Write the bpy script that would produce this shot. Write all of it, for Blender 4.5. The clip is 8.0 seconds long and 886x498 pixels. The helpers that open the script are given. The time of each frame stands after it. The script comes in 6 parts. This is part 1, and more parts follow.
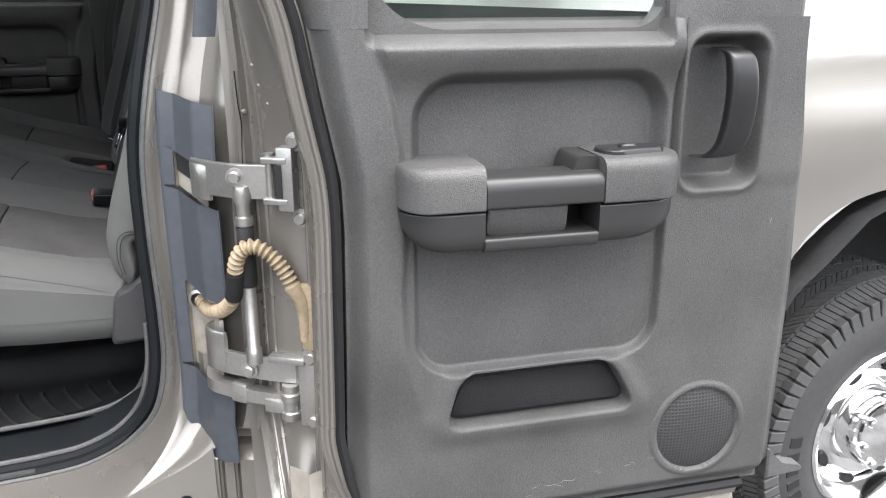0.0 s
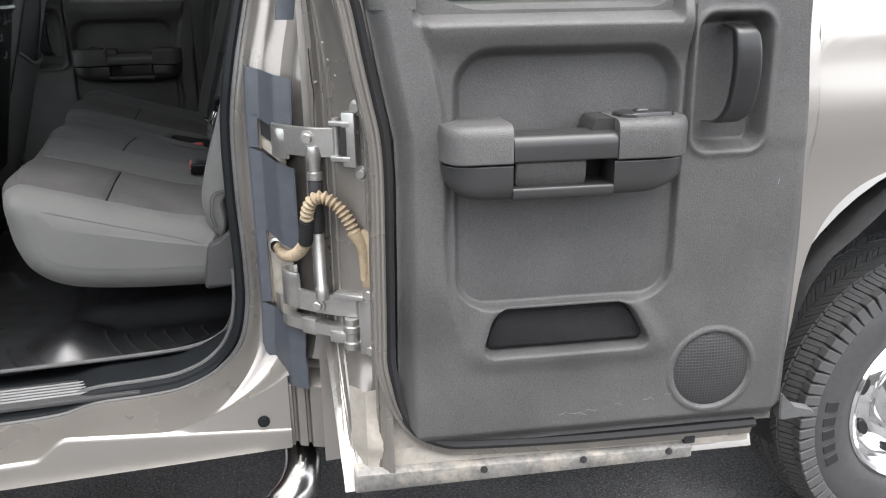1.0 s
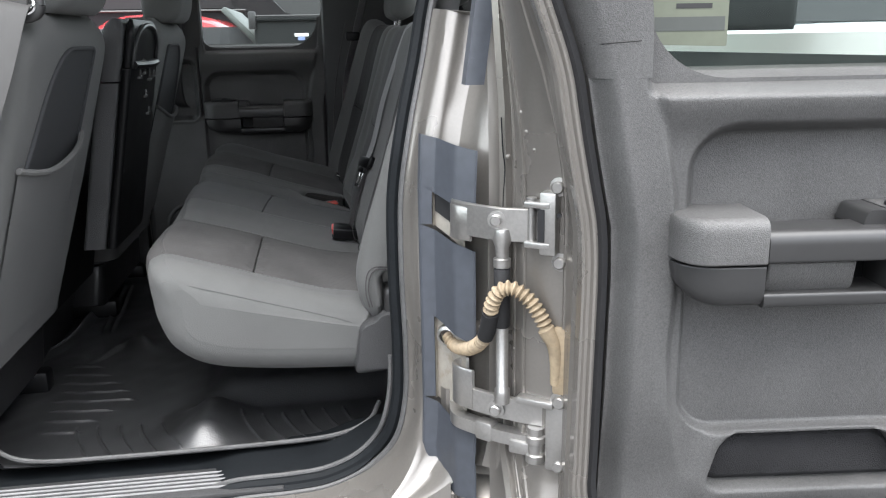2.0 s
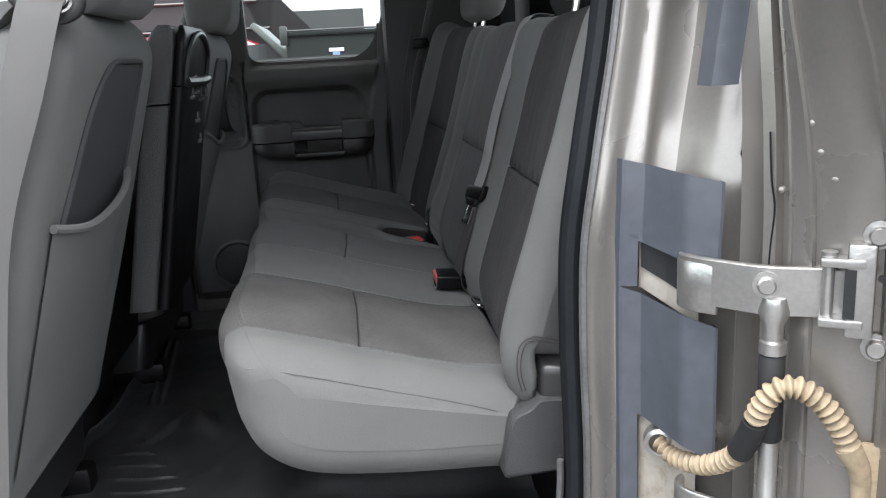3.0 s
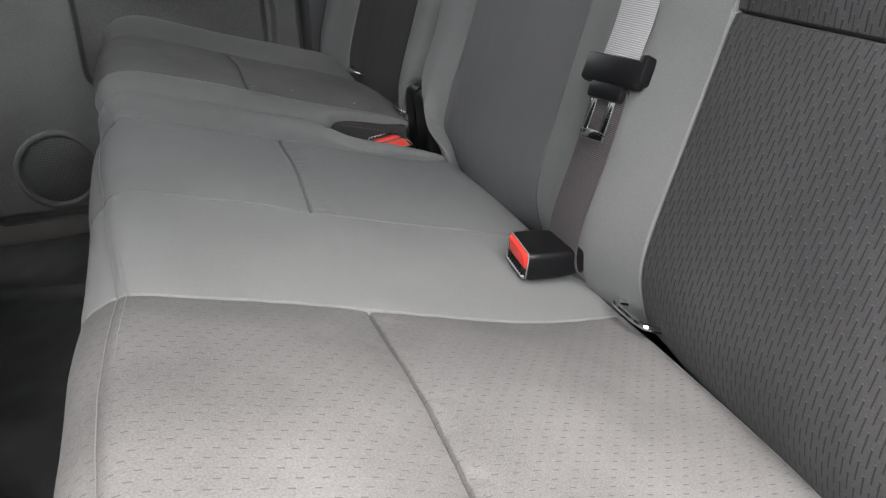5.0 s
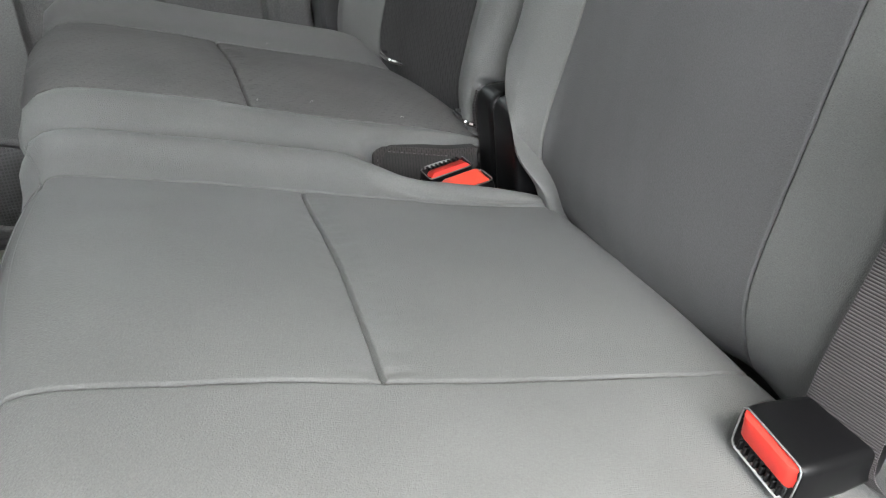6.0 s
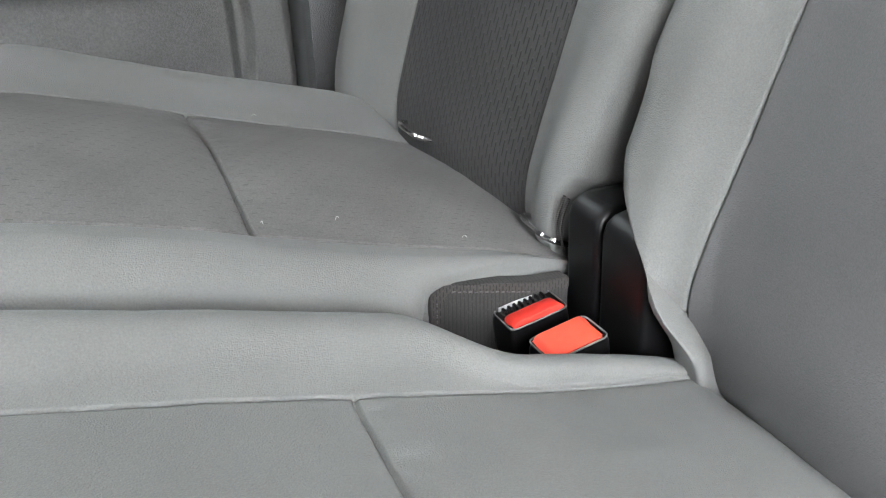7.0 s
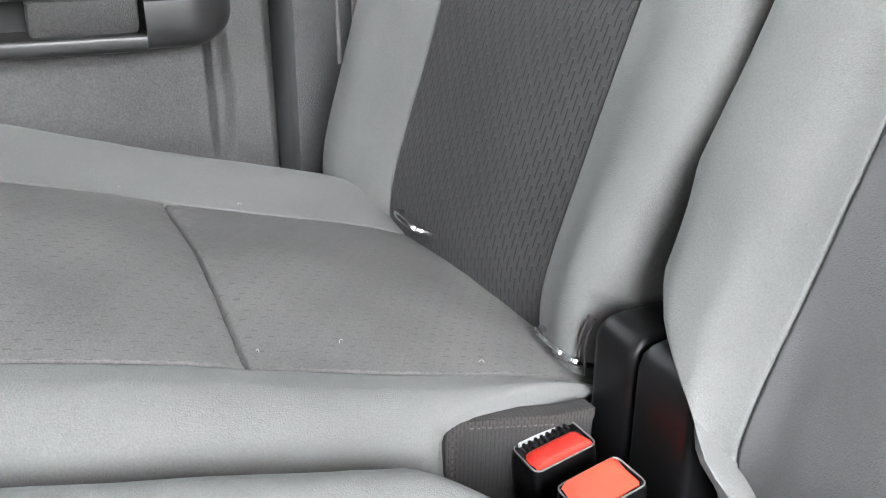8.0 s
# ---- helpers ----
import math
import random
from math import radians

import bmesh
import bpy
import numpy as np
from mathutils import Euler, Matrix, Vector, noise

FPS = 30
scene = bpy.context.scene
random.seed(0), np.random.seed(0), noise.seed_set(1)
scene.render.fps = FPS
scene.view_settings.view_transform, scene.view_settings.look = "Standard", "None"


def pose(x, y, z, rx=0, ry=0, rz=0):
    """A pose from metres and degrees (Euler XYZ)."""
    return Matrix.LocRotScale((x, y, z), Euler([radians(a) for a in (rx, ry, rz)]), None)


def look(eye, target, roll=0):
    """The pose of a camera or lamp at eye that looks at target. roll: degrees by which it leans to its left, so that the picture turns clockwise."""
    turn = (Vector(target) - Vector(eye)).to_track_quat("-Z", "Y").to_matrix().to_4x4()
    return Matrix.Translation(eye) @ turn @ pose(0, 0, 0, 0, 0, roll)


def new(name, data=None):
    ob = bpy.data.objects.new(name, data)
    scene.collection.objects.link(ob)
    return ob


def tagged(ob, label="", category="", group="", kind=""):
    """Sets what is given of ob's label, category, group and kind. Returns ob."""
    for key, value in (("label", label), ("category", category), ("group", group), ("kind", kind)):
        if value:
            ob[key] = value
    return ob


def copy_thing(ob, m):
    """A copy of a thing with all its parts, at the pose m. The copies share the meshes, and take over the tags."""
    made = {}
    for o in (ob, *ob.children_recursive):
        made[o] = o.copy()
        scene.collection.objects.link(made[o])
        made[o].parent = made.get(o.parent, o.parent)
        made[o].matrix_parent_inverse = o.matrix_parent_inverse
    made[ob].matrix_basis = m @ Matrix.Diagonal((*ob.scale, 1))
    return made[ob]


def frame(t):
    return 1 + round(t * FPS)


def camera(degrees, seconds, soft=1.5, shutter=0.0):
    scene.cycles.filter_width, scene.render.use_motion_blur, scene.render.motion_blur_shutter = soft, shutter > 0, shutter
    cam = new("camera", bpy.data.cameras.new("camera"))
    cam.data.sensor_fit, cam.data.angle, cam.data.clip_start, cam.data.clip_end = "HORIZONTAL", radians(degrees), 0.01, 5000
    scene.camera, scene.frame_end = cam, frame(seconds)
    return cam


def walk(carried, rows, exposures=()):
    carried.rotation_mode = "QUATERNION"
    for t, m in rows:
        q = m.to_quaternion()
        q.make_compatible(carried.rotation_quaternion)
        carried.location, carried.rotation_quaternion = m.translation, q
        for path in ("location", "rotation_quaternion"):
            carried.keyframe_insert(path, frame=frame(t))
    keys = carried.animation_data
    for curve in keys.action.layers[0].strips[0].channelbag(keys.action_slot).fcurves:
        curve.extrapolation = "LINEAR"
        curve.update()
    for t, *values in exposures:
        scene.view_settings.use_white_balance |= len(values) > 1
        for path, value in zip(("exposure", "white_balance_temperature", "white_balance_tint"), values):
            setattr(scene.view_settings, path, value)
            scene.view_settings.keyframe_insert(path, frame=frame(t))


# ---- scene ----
PATH = [
    (0, (0.033, -2.179, 1.391), (0.712, -0.394, 0.795), -0.1),
    (0.5, (0.04, -2.336, 1.389), (0.588, -0.499, 0.82), -0.5),
    (1, (0.033, -2.387, 1.376), (0.516, -0.542, 0.774), -0.9),
    (1.5, (0.026, -2.334, 1.386), (0.453, -0.469, 0.802), -1.1),
    (2, (-0.085, -2.15, 1.403), (0.197, -0.235, 0.9), -1.0),
    (2.2, (-0.133, -2.062, 1.421), (0.118, -0.135, 0.949), -1.6),
    (3.3, (-0.262, -1.6, 1.359), (-0.009, 0.328, 0.89), -3.4),
    (3.5, (-0.27, -1.506, 1.346), (-0.017, 0.41, 0.835), -3.3),
    (4, (-0.309, -1.264, 1.319), (0.008, 0.611, 0.7), -2.0),
    (4.2, (-0.339, -1.154, 1.318), (0.034, 0.691, 0.644), -2.3),
    (5.3, (-0.351, -0.721, 1.262), (0.276, 0.964, 0.385), -1.2),
    (5.5, (-0.329, -0.639, 1.256), (0.309, 1.031, 0.36), -1.3),
    (6, (-0.315, -0.451, 1.251), (0.248, 1.211, 0.291), -3.0),
    (6.5, (-0.299, -0.28, 1.253), (0.329, 1.371, 0.316), -4.0),
    (7, (-0.315, -0.166, 1.237), (0.388, 1.46, 0.308), -1.5),
    (7.5, (-0.317, -0.083, 1.223), (0.446, 1.53, 0.319), 0.4),
    (8, (-0.317, -0.083, 1.255), (0.497, 1.545, 0.427), 1.1),
]
cam = camera(57.0, 8.0, soft=1.15)
walk(cam, [(t, look(e, a, r)) for t, e, a, r in PATH],
     ((0, 2.68, 6550, 11), (1.0, 2.48, 6550, 11), (2.0, 2.72, 6400, 10), (3.5, 3.05, 6400, 11), (4.0, 3.75, 6550, 12), (4.2, 4.0, 6600, 12), (5.3, 4.65, 6750, 10), (6.0, 5.3, 6750, 8), (7.0, 6.05, 6700, 8), (7.5, 6.22, 6650, 9), (8.0, 6.55, 6650, 10)))

# ---- light and sky ----
world = bpy.data.worlds.new("sky")
scene.world = world
world.use_nodes = True
wn, wl = world.node_tree.nodes, world.node_tree.links
sky = wn.new("ShaderNodeTexSky")
sky.sky_type, sky.sun_disc = "NISHITA", False
sky.sun_elevation, sky.sun_rotation = radians(74), radians(175)
sky.air_density, sky.dust_density, sky.ozone_density = 1.0, 1.5, 1.0
haze = wn.new("ShaderNodeHueSaturation")
haze.inputs["Saturation"].default_value = 0.20
wl.new(sky.outputs[0], haze.inputs["Color"])
wl.new(haze.outputs[0], wn["Background"].inputs["Color"])
wn["Background"].inputs["Strength"].default_value = 0.15

sun_data = bpy.data.lights.new("sun", "SUN")
sun_data.energy, sun_data.angle, sun_data.color = 1.0, radians(60), (1.0, 0.975, 0.94)
sun = new("sun", sun_data)
sun.matrix_world = look((0.10, -1.25, 4.3), (0, 0, 0))


# ---- materials ----
def material(name, base, rough=0.6, metal=0.0, var=0.12, fine=60.0, coarse=6.0, bump=0.0, bump_scale=400.0,
             bump_kind="noise", coat=0.0, sheen=0.0, spec=0.5, tint=None, stain=None, stain_scale=8.0, stain_from=0.55):
    """A painted, woven or moulded surface: two scales of variation, optional stains and fine relief."""
    m = bpy.data.materials.new(name)
    m.use_nodes = True
    n, l = m.node_tree.nodes, m.node_tree.links
    p = n["Principled BSDF"]
    tc = n.new("ShaderNodeTexCoord")
    a, b = n.new("ShaderNodeTexNoise"), n.new("ShaderNodeTexNoise")
    a.inputs["Scale"].default_value, b.inputs["Scale"].default_value = fine, coarse
    a.inputs["Detail"].default_value, b.inputs["Detail"].default_value = 4, 5
    for t in (a, b):
        l.new(tc.outputs["Object"], t.inputs["Vector"])
    add = n.new("ShaderNodeMath")
    add.operation = "ADD"
    l.new(a.outputs["Fac"], add.inputs[0]), l.new(b.outputs["Fac"], add.inputs[1])
    ramp = n.new("ShaderNodeMapRange")
    ramp.inputs["From Min"].default_value, ramp.inputs["From Max"].default_value = 0.7, 1.3
    l.new(add.outputs[0], ramp.inputs["Value"])
    mix = n.new("ShaderNodeMix")
    mix.data_type = "RGBA"
    lo = [c * (1 - var) for c in base]
    hi = [min(1, c * (1 + var)) for c in (tint or base)]
    mix.inputs["A"].default_value, mix.inputs["B"].default_value = (*lo, 1), (*hi, 1)
    l.new(ramp.outputs[0], mix.inputs["Factor"])
    colour = mix.outputs["Result"]
    if stain:
        s = n.new("ShaderNodeTexNoise")
        s.inputs["Scale"].default_value, s.inputs["Detail"].default_value = stain_scale, 8
        s.inputs["Roughness"].default_value = 0.7
        l.new(tc.outputs["Object"], s.inputs["Vector"])
        r = n.new("ShaderNodeMapRange")
        r.inputs["From Min"].default_value, r.inputs["From Max"].default_value = stain_from, stain_from + 0.2
        l.new(s.outputs["Fac"], r.inputs["Value"])
        mx = n.new("ShaderNodeMix")
        mx.data_type = "RGBA"
        mx.inputs["B"].default_value = (*stain, 1)
        l.new(r.outputs[0], mx.inputs["Factor"]), l.new(colour, mx.inputs["A"])
        colour = mx.outputs["Result"]
    l.new(colour, p.inputs["Base Color"])
    rr = n.new("ShaderNodeMapRange")
    rr.inputs["To Min"].default_value, rr.inputs["To Max"].default_value = max(0.02, rough - 0.08), min(1, rough + 0.08)
    l.new(b.outputs["Fac"], rr.inputs["Value"]), l.new(rr.outputs[0], p.inputs["Roughness"])
    p.inputs["Metallic"].default_value = metal
    p.inputs["Coat Weight"].default_value, p.inputs["Coat Roughness"].default_value = coat, 0.06
    p.inputs["Sheen Weight"].default_value = sheen
    p.inputs["Specular IOR Level"].default_value = spec
    if bump:
        if bump_kind == "noise":
            t = n.new("ShaderNodeTexNoise")
            t.inputs["Detail"].default_value = 3
            out = t.outputs["Fac"]
        else:
            t = n.new("ShaderNodeTexVoronoi")
            out = t.outputs["Distance"]
        t.inputs["Scale"].default_value = bump_scale
        l.new(tc.outputs["Object"], t.inputs["Vector"])
        bp = n.new("ShaderNodeBump")
        bp.inputs["Strength"].default_value, bp.inputs["Distance"].default_value = 1.0, bump
        l.new(out, bp.inputs["Height"]), l.new(bp.outputs[0], p.inputs["Normal"])
    return m


def woven(name, base, line, along, rows="Y", length=0.022, row=0.0085, duty=0.75, thick=0.14, depth=0.0005, rough=0.9, tick=None):
    """Dark seat cloth with rows of short woven dashes; along: the axis the dashes run in."""
    m = material(name, base, rough, var=0.3, fine=800, coarse=9, sheen=0.03, spec=0.25)
    n, l = m.node_tree.nodes, m.node_tree.links
    p = n["Principled BSDF"]

    def calc(op, a, b=None):
        k = n.new("ShaderNodeMath")
        k.operation = op
        for i, v in enumerate((a, b)):
            if v is None:
                continue
            if isinstance(v, (int, float)):
                k.inputs[i].default_value = v
            else:
                l.new(v, k.inputs[i])
        return k.outputs[0]
    tc, sep = n.new("ShaderNodeTexCoord"), n.new("ShaderNodeSeparateXYZ")
    l.new(tc.outputs["Object"], sep.inputs[0])
    r = calc("DIVIDE", sep.outputs[rows], row)
    which = calc("FLOOR", r)
    inside = calc("LESS_THAN", calc("FRACT", r), thick)
    a = calc("ADD", calc("DIVIDE", sep.outputs[along], length), calc("MULTIPLY", which, 0.618))
    dash = calc("LESS_THAN", calc("FRACT", a), duty)
    fac = calc("MULTIPLY", inside, dash)
    old = p.inputs["Base Color"].links[0].from_socket
    mx = n.new("ShaderNodeMix")
    mx.data_type = "RGBA"
    mx.inputs["B"].default_value = (*line, 1)
    l.new(fac, mx.inputs["Factor"]), l.new(old, mx.inputs["A"])
    colour = mx.outputs["Result"]
    if tick:
        # a pale thread crossing the end of each dash
        ends = calc("MULTIPLY", calc("SUBTRACT", calc("LESS_THAN", calc("FRACT", a), duty + 0.055), dash), calc("LESS_THAN", calc("FRACT", r), 0.34))
        m2 = n.new("ShaderNodeMix")
        m2.data_type = "RGBA"
        m2.inputs["B"].default_value = (*tick, 1)
        l.new(ends, m2.inputs["Factor"]), l.new(colour, m2.inputs["A"])
        colour = m2.outputs["Result"]
    l.new(colour, p.inputs["Base Color"])
    # thread relief under the dashes
    th = n.new("ShaderNodeTexNoise")
    th.inputs["Scale"].default_value, th.inputs["Detail"].default_value = 900.0, 2
    l.new(tc.outputs["Object"], th.inputs["Vector"])
    bp = n.new("ShaderNodeBump")
    bp.inputs["Strength"].default_value, bp.inputs["Distance"].default_value = 1.0, depth
    l.new(calc("SUBTRACT", calc("MULTIPLY", th.outputs["Fac"], 0.6), fac), bp.inputs["Height"]), l.new(bp.outputs[0], p.inputs["Normal"])
    return m


def perforated(name, base, hole, scale):
    m = material(name, base, 0.55, var=0.05)
    n, l = m.node_tree.nodes, m.node_tree.links
    p = n["Principled BSDF"]
    tc = n.new("ShaderNodeTexCoord")
    sep, com = n.new("ShaderNodeSeparateXYZ"), n.new("ShaderNodeCombineXYZ")
    l.new(tc.outputs["Object"], sep.inputs[0])
    l.new(sep.outputs["X"], com.inputs["X"]), l.new(sep.outputs["Z"], com.inputs["Y"])
    v = n.new("ShaderNodeTexVoronoi")
    v.voronoi_dimensions = "2D"
    v.inputs["Scale"].default_value, v.inputs["Randomness"].default_value = scale, 0.0
    l.new(com.outputs[0], v.inputs["Vector"])
    r = n.new("ShaderNodeMapRange")
    r.inputs["From Min"].default_value, r.inputs["From Max"].default_value = 0.30, 0.42
    l.new(v.outputs["Distance"], r.inputs["Value"])
    mx = n.new("ShaderNodeMix")
    mx.data_type = "RGBA"
    mx.inputs["A"].default_value, mx.inputs["B"].default_value = (*hole, 1), (*base, 1)
    l.new(r.outputs[0], mx.inputs["Factor"]), l.new(mx.outputs["Result"], p.inputs["Base Color"])
    bp = n.new("ShaderNodeBump")
    bp.inputs["Distance"].default_value = 0.0004
    l.new(r.outputs[0], bp.inputs["Height"]), l.new(bp.outputs[0], p.inputs["Normal"])
    return m


def ribbed(name, base, groove, period, rough=0.7):
    """Belt webbing with fine ribs across its length."""
    m = material(name, base, rough, var=0.10, fine=900, coarse=12)
    n, l = m.node_tree.nodes, m.node_tree.links
    p = n["Principled BSDF"]
    tc, sep, wave, turn = n.new("ShaderNodeTexCoord"), n.new("ShaderNodeSeparateXYZ"), n.new("ShaderNodeMath"), n.new("ShaderNodeMath")
    l.new(tc.outputs["Object"], sep.inputs[0])
    turn.operation, wave.operation = "MULTIPLY", "SINE"
    turn.inputs[1].default_value = 2 * math.pi / period
    l.new(sep.outputs["Z"], turn.inputs[0]), l.new(turn.outputs[0], wave.inputs[0])
    r = n.new("ShaderNodeMapRange")
    r.inputs["From Min"].default_value, r.inputs["From Max"].default_value = -0.9, 0.5
    l.new(wave.outputs[0], r.inputs["Value"])
    mx = n.new("ShaderNodeMix")
    mx.data_type = "RGBA"
    mx.inputs["A"].default_value, mx.inputs["B"].default_value = (*groove, 1), (*base, 1)
    l.new(r.outputs[0], mx.inputs["Factor"]), l.new(mx.outputs["Result"], p.inputs["Base Color"])
    bp = n.new("ShaderNodeBump")
    bp.inputs["Distance"].default_value = 0.0004
    l.new(r.outputs[0], bp.inputs["Height"]), l.new(bp.outputs[0], p.inputs["Normal"])
    return m


def glass(name, tint, rough=0.0, alpha=0.12):
    m = bpy.data.materials.new(name)
    m.use_nodes = True
    n, l = m.node_tree.nodes, m.node_tree.links
    p = n["Principled BSDF"]
    n.remove(p)
    gl, tr, mix, fr = n.new("ShaderNodeBsdfGlossy"), n.new("ShaderNodeBsdfTransparent"), n.new("ShaderNodeMixShader"), n.new("ShaderNodeFresnel")
    gl.inputs["Roughness"].default_value = rough
    tr.inputs["Color"].default_value = (*tint, 1)
    fr.inputs["IOR"].default_value = 1.5
    l.new(fr.outputs[0], mix.inputs[0]), l.new(tr.outputs[0], mix.inputs[1]), l.new(gl.outputs[0], mix.inputs[2])
    l.new(mix.outputs[0], n["Material Output"].inputs["Surface"])
    return m


CLOTH = material("grey seat cloth", (0.095, 0.0955, 0.093), 0.92, var=0.15, fine=850, coarse=7, bump=0.0005, bump_scale=1100, sheen=0.06)
CLOTH_MID = material("plain grey seat cloth", (0.087, 0.0877, 0.085), 0.92, var=0.15, fine=850, coarse=7, bump=0.0005, bump_scale=1100, sheen=0.05)
CLOTH_BACK = material("darker grey backrest cloth", (0.058, 0.0575, 0.0585), 0.92, var=0.15, fine=850, coarse=7, bump=0.0005, bump_scale=1100, sheen=0.04)
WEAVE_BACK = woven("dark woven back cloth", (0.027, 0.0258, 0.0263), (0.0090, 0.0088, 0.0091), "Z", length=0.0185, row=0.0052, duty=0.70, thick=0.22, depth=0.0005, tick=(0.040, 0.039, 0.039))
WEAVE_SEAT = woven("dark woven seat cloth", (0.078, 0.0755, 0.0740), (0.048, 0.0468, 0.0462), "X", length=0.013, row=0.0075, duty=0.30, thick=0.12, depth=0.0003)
GRAIN = material("charcoal grained plastic", (0.060, 0.0592, 0.0580), 0.52, var=0.40, fine=420, coarse=5, bump=0.00045, bump_scale=700, bump_kind="cells",
                 stain=(0.13, 0.13, 0.128), stain_scale=30, stain_from=0.66)
GRAIN_DARK = material("dark grained plastic", (0.040, 0.0402, 0.041), 0.5, var=0.16, fine=420, coarse=6, bump=0.0007, bump_scale=640, bump_kind="cells")
SMOOTH_GREY = material("smooth charcoal plastic", (0.024, 0.0238, 0.0238), 0.38, var=0.06, fine=120, coarse=8)
SMOOTH_BLACK = material("smooth black plastic", (0.0032, 0.0032, 0.0036), 0.42, var=0.15, fine=90, coarse=8, spec=0.22, stain=(0.03, 0.029, 0.027), stain_scale=120, stain_from=0.74)
HANDLE = material("satin black handle plastic", (0.011, 0.011, 0.0115), 0.36, var=0.1, fine=200, coarse=20)
BUTTON = material("dark switch plastic", (0.018, 0.018, 0.019), 0.35, var=0.1)
CARPET = material("black pocket carpet", (0.009, 0.009, 0.010), 0.98, var=0.4, fine=900, coarse=40, bump=0.002, bump_scale=600)
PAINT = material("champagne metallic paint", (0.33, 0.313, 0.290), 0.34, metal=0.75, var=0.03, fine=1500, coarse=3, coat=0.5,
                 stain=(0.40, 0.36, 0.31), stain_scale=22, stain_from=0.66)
# body paint again, its base darkened in place of the jamb's dim reflections
PAINT_SHADED = material("champagne paint shaded for the jamb", (0.225, 0.211, 0.193), 0.28, metal=0.6, var=0.05, fine=200, coarse=5, coat=0.25,
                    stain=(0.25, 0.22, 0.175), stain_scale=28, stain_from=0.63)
PLATE = material("blue grey hinge plastic", (0.054, 0.060, 0.072), 0.5, var=0.15, fine=60, coarse=6, stain=(0.14, 0.15, 0.17), stain_scale=40, stain_from=0.68)
RUBBER = material("grey blue weatherstrip rubber", (0.009, 0.0105, 0.012), 0.62, var=0.2, fine=150, coarse=12, spec=0.14)
RUBBER_DARK = material("black rubber", (0.010, 0.010, 0.011), 0.7, var=0.25, fine=120, coarse=10)
DIRTY = material("dirty rubber strip", (0.16, 0.155, 0.145), 0.75, var=0.35, fine=120, coarse=12, stain=(0.34, 0.31, 0.26), stain_scale=18, stain_from=0.5)
STEEL = material("dull plated hinge steel", (0.41, 0.40, 0.385), 0.32, metal=0.85, var=0.1, fine=180, coarse=14, bump=0.0003, bump_scale=220,
                 stain=(0.22, 0.20, 0.17), stain_scale=30, stain_from=0.64)
CHROME = material("chrome", (0.82, 0.82, 0.82), 0.1, metal=1.0, var=0.04, fine=40, coarse=6)
TUBE = material("worn polished steel", (0.46, 0.455, 0.45), 0.22, metal=1.0, var=0.1, fine=60, coarse=5)
TAN = material("tan rubber conduit", (0.28, 0.22, 0.145), 0.65, var=0.25, fine=120, coarse=30, stain=(0.16, 0.09, 0.04), stain_scale=60, stain_from=0.58)
MAT = material("black vinyl floor mat", (0.022, 0.0225, 0.0235), 0.38, var=0.35, fine=400, coarse=10, bump=0.0004, bump_scale=300, spec=1.0,
               stain=(0.024, 0.024, 0.024), stain_scale=34, stain_from=0.60)
TREAD = material("tyre rubber", (0.066, 0.066, 0.066), 0.78, var=0.2, fine=150, coarse=20, bump=0.0006, bump_scale=300)
SIDEWALL = material("tyre sidewall rubber", (0.045, 0.045, 0.046), 0.6, var=0.15, fine=80, coarse=10)
LETTER = material("raised dark lettering", (0.014, 0.014, 0.014), 0.6, var=0.1)
RED = material("red release button", (0.62, 0.035, 0.025), 0.35, var=0.12, fine=120, coarse=40)
# second copy of the button red, with sunlight painted into its colour
RED_SUNLIT = material("red release button painted as sunlit", (0.66, 0.062, 0.035), 0.35, var=0.12, fine=120, coarse=40)
WEB = ribbed("grey belt webbing", (0.30, 0.295, 0.295), (0.17, 0.166, 0.17), 0.0017)
FLAP = woven("black ribbed flap cloth", (0.024, 0.0225, 0.022), (0.016, 0.016, 0.016), "Z", "X", length=0.02, row=0.003, duty=0.95, thick=0.35, depth=0.0005)
FLAP_TAPE = woven("dark stitched tape", (0.030, 0.027, 0.026), (0.012, 0.011, 0.011), "Z", "X", length=0.006, row=0.0025, duty=0.7, thick=0.35, depth=0.0006)
ASPHALT = material("asphalt", (0.088, 0.088, 0.089), 0.9, var=0.7, fine=140, coarse=2, bump=0.004, bump_scale=150,
                   stain=(0.44, 0.44, 0.43), stain_scale=150, stain_from=0.53)
LINER = material("black wheelhouse liner", (0.02, 0.02, 0.02), 0.8, var=0.3, fine=60, coarse=9, bump=0.002, bump_scale=60)
HEADLINER = material("grey headliner", (0.72, 0.72, 0.70), 0.95, var=0.05, fine=400, coarse=4)
DULL = material("dull grey edge rubber", (0.075, 0.075, 0.075), 0.5, var=0.25, fine=200, coarse=20)
WEB_DARK = ribbed("dark belt webbing", (0.058, 0.051, 0.053), (0.014, 0.0115, 0.0125), 0.0017)
WEB_FRONT = material("grey brown belt webbing", (0.068, 0.066, 0.064), 0.7, var=0.07, fine=900, coarse=12, bump=0.00025, bump_scale=1400)
DIRT_PAINT = material("dirty lower door paint", (0.33, 0.305, 0.265), 0.55, metal=0.15, var=0.12, fine=90, coarse=9, stain=(0.20, 0.17, 0.125), stain_scale=26, stain_from=0.56)
WORN = material("worn grey plastic edge", (0.12, 0.12, 0.12), 0.45, var=0.4, fine=300, coarse=60)
RIB = material("pale scuffed rib plastic", (0.22, 0.22, 0.22), 0.45, var=0.15)
STICKER = material("olive notice film", (0.10, 0.11, 0.08), 0.6, var=0.08)
PRINT = material("dark print", (0.05, 0.055, 0.05), 0.6, var=0.05)
WHITE = material("white print", (0.75, 0.75, 0.75), 0.6, var=0.05)
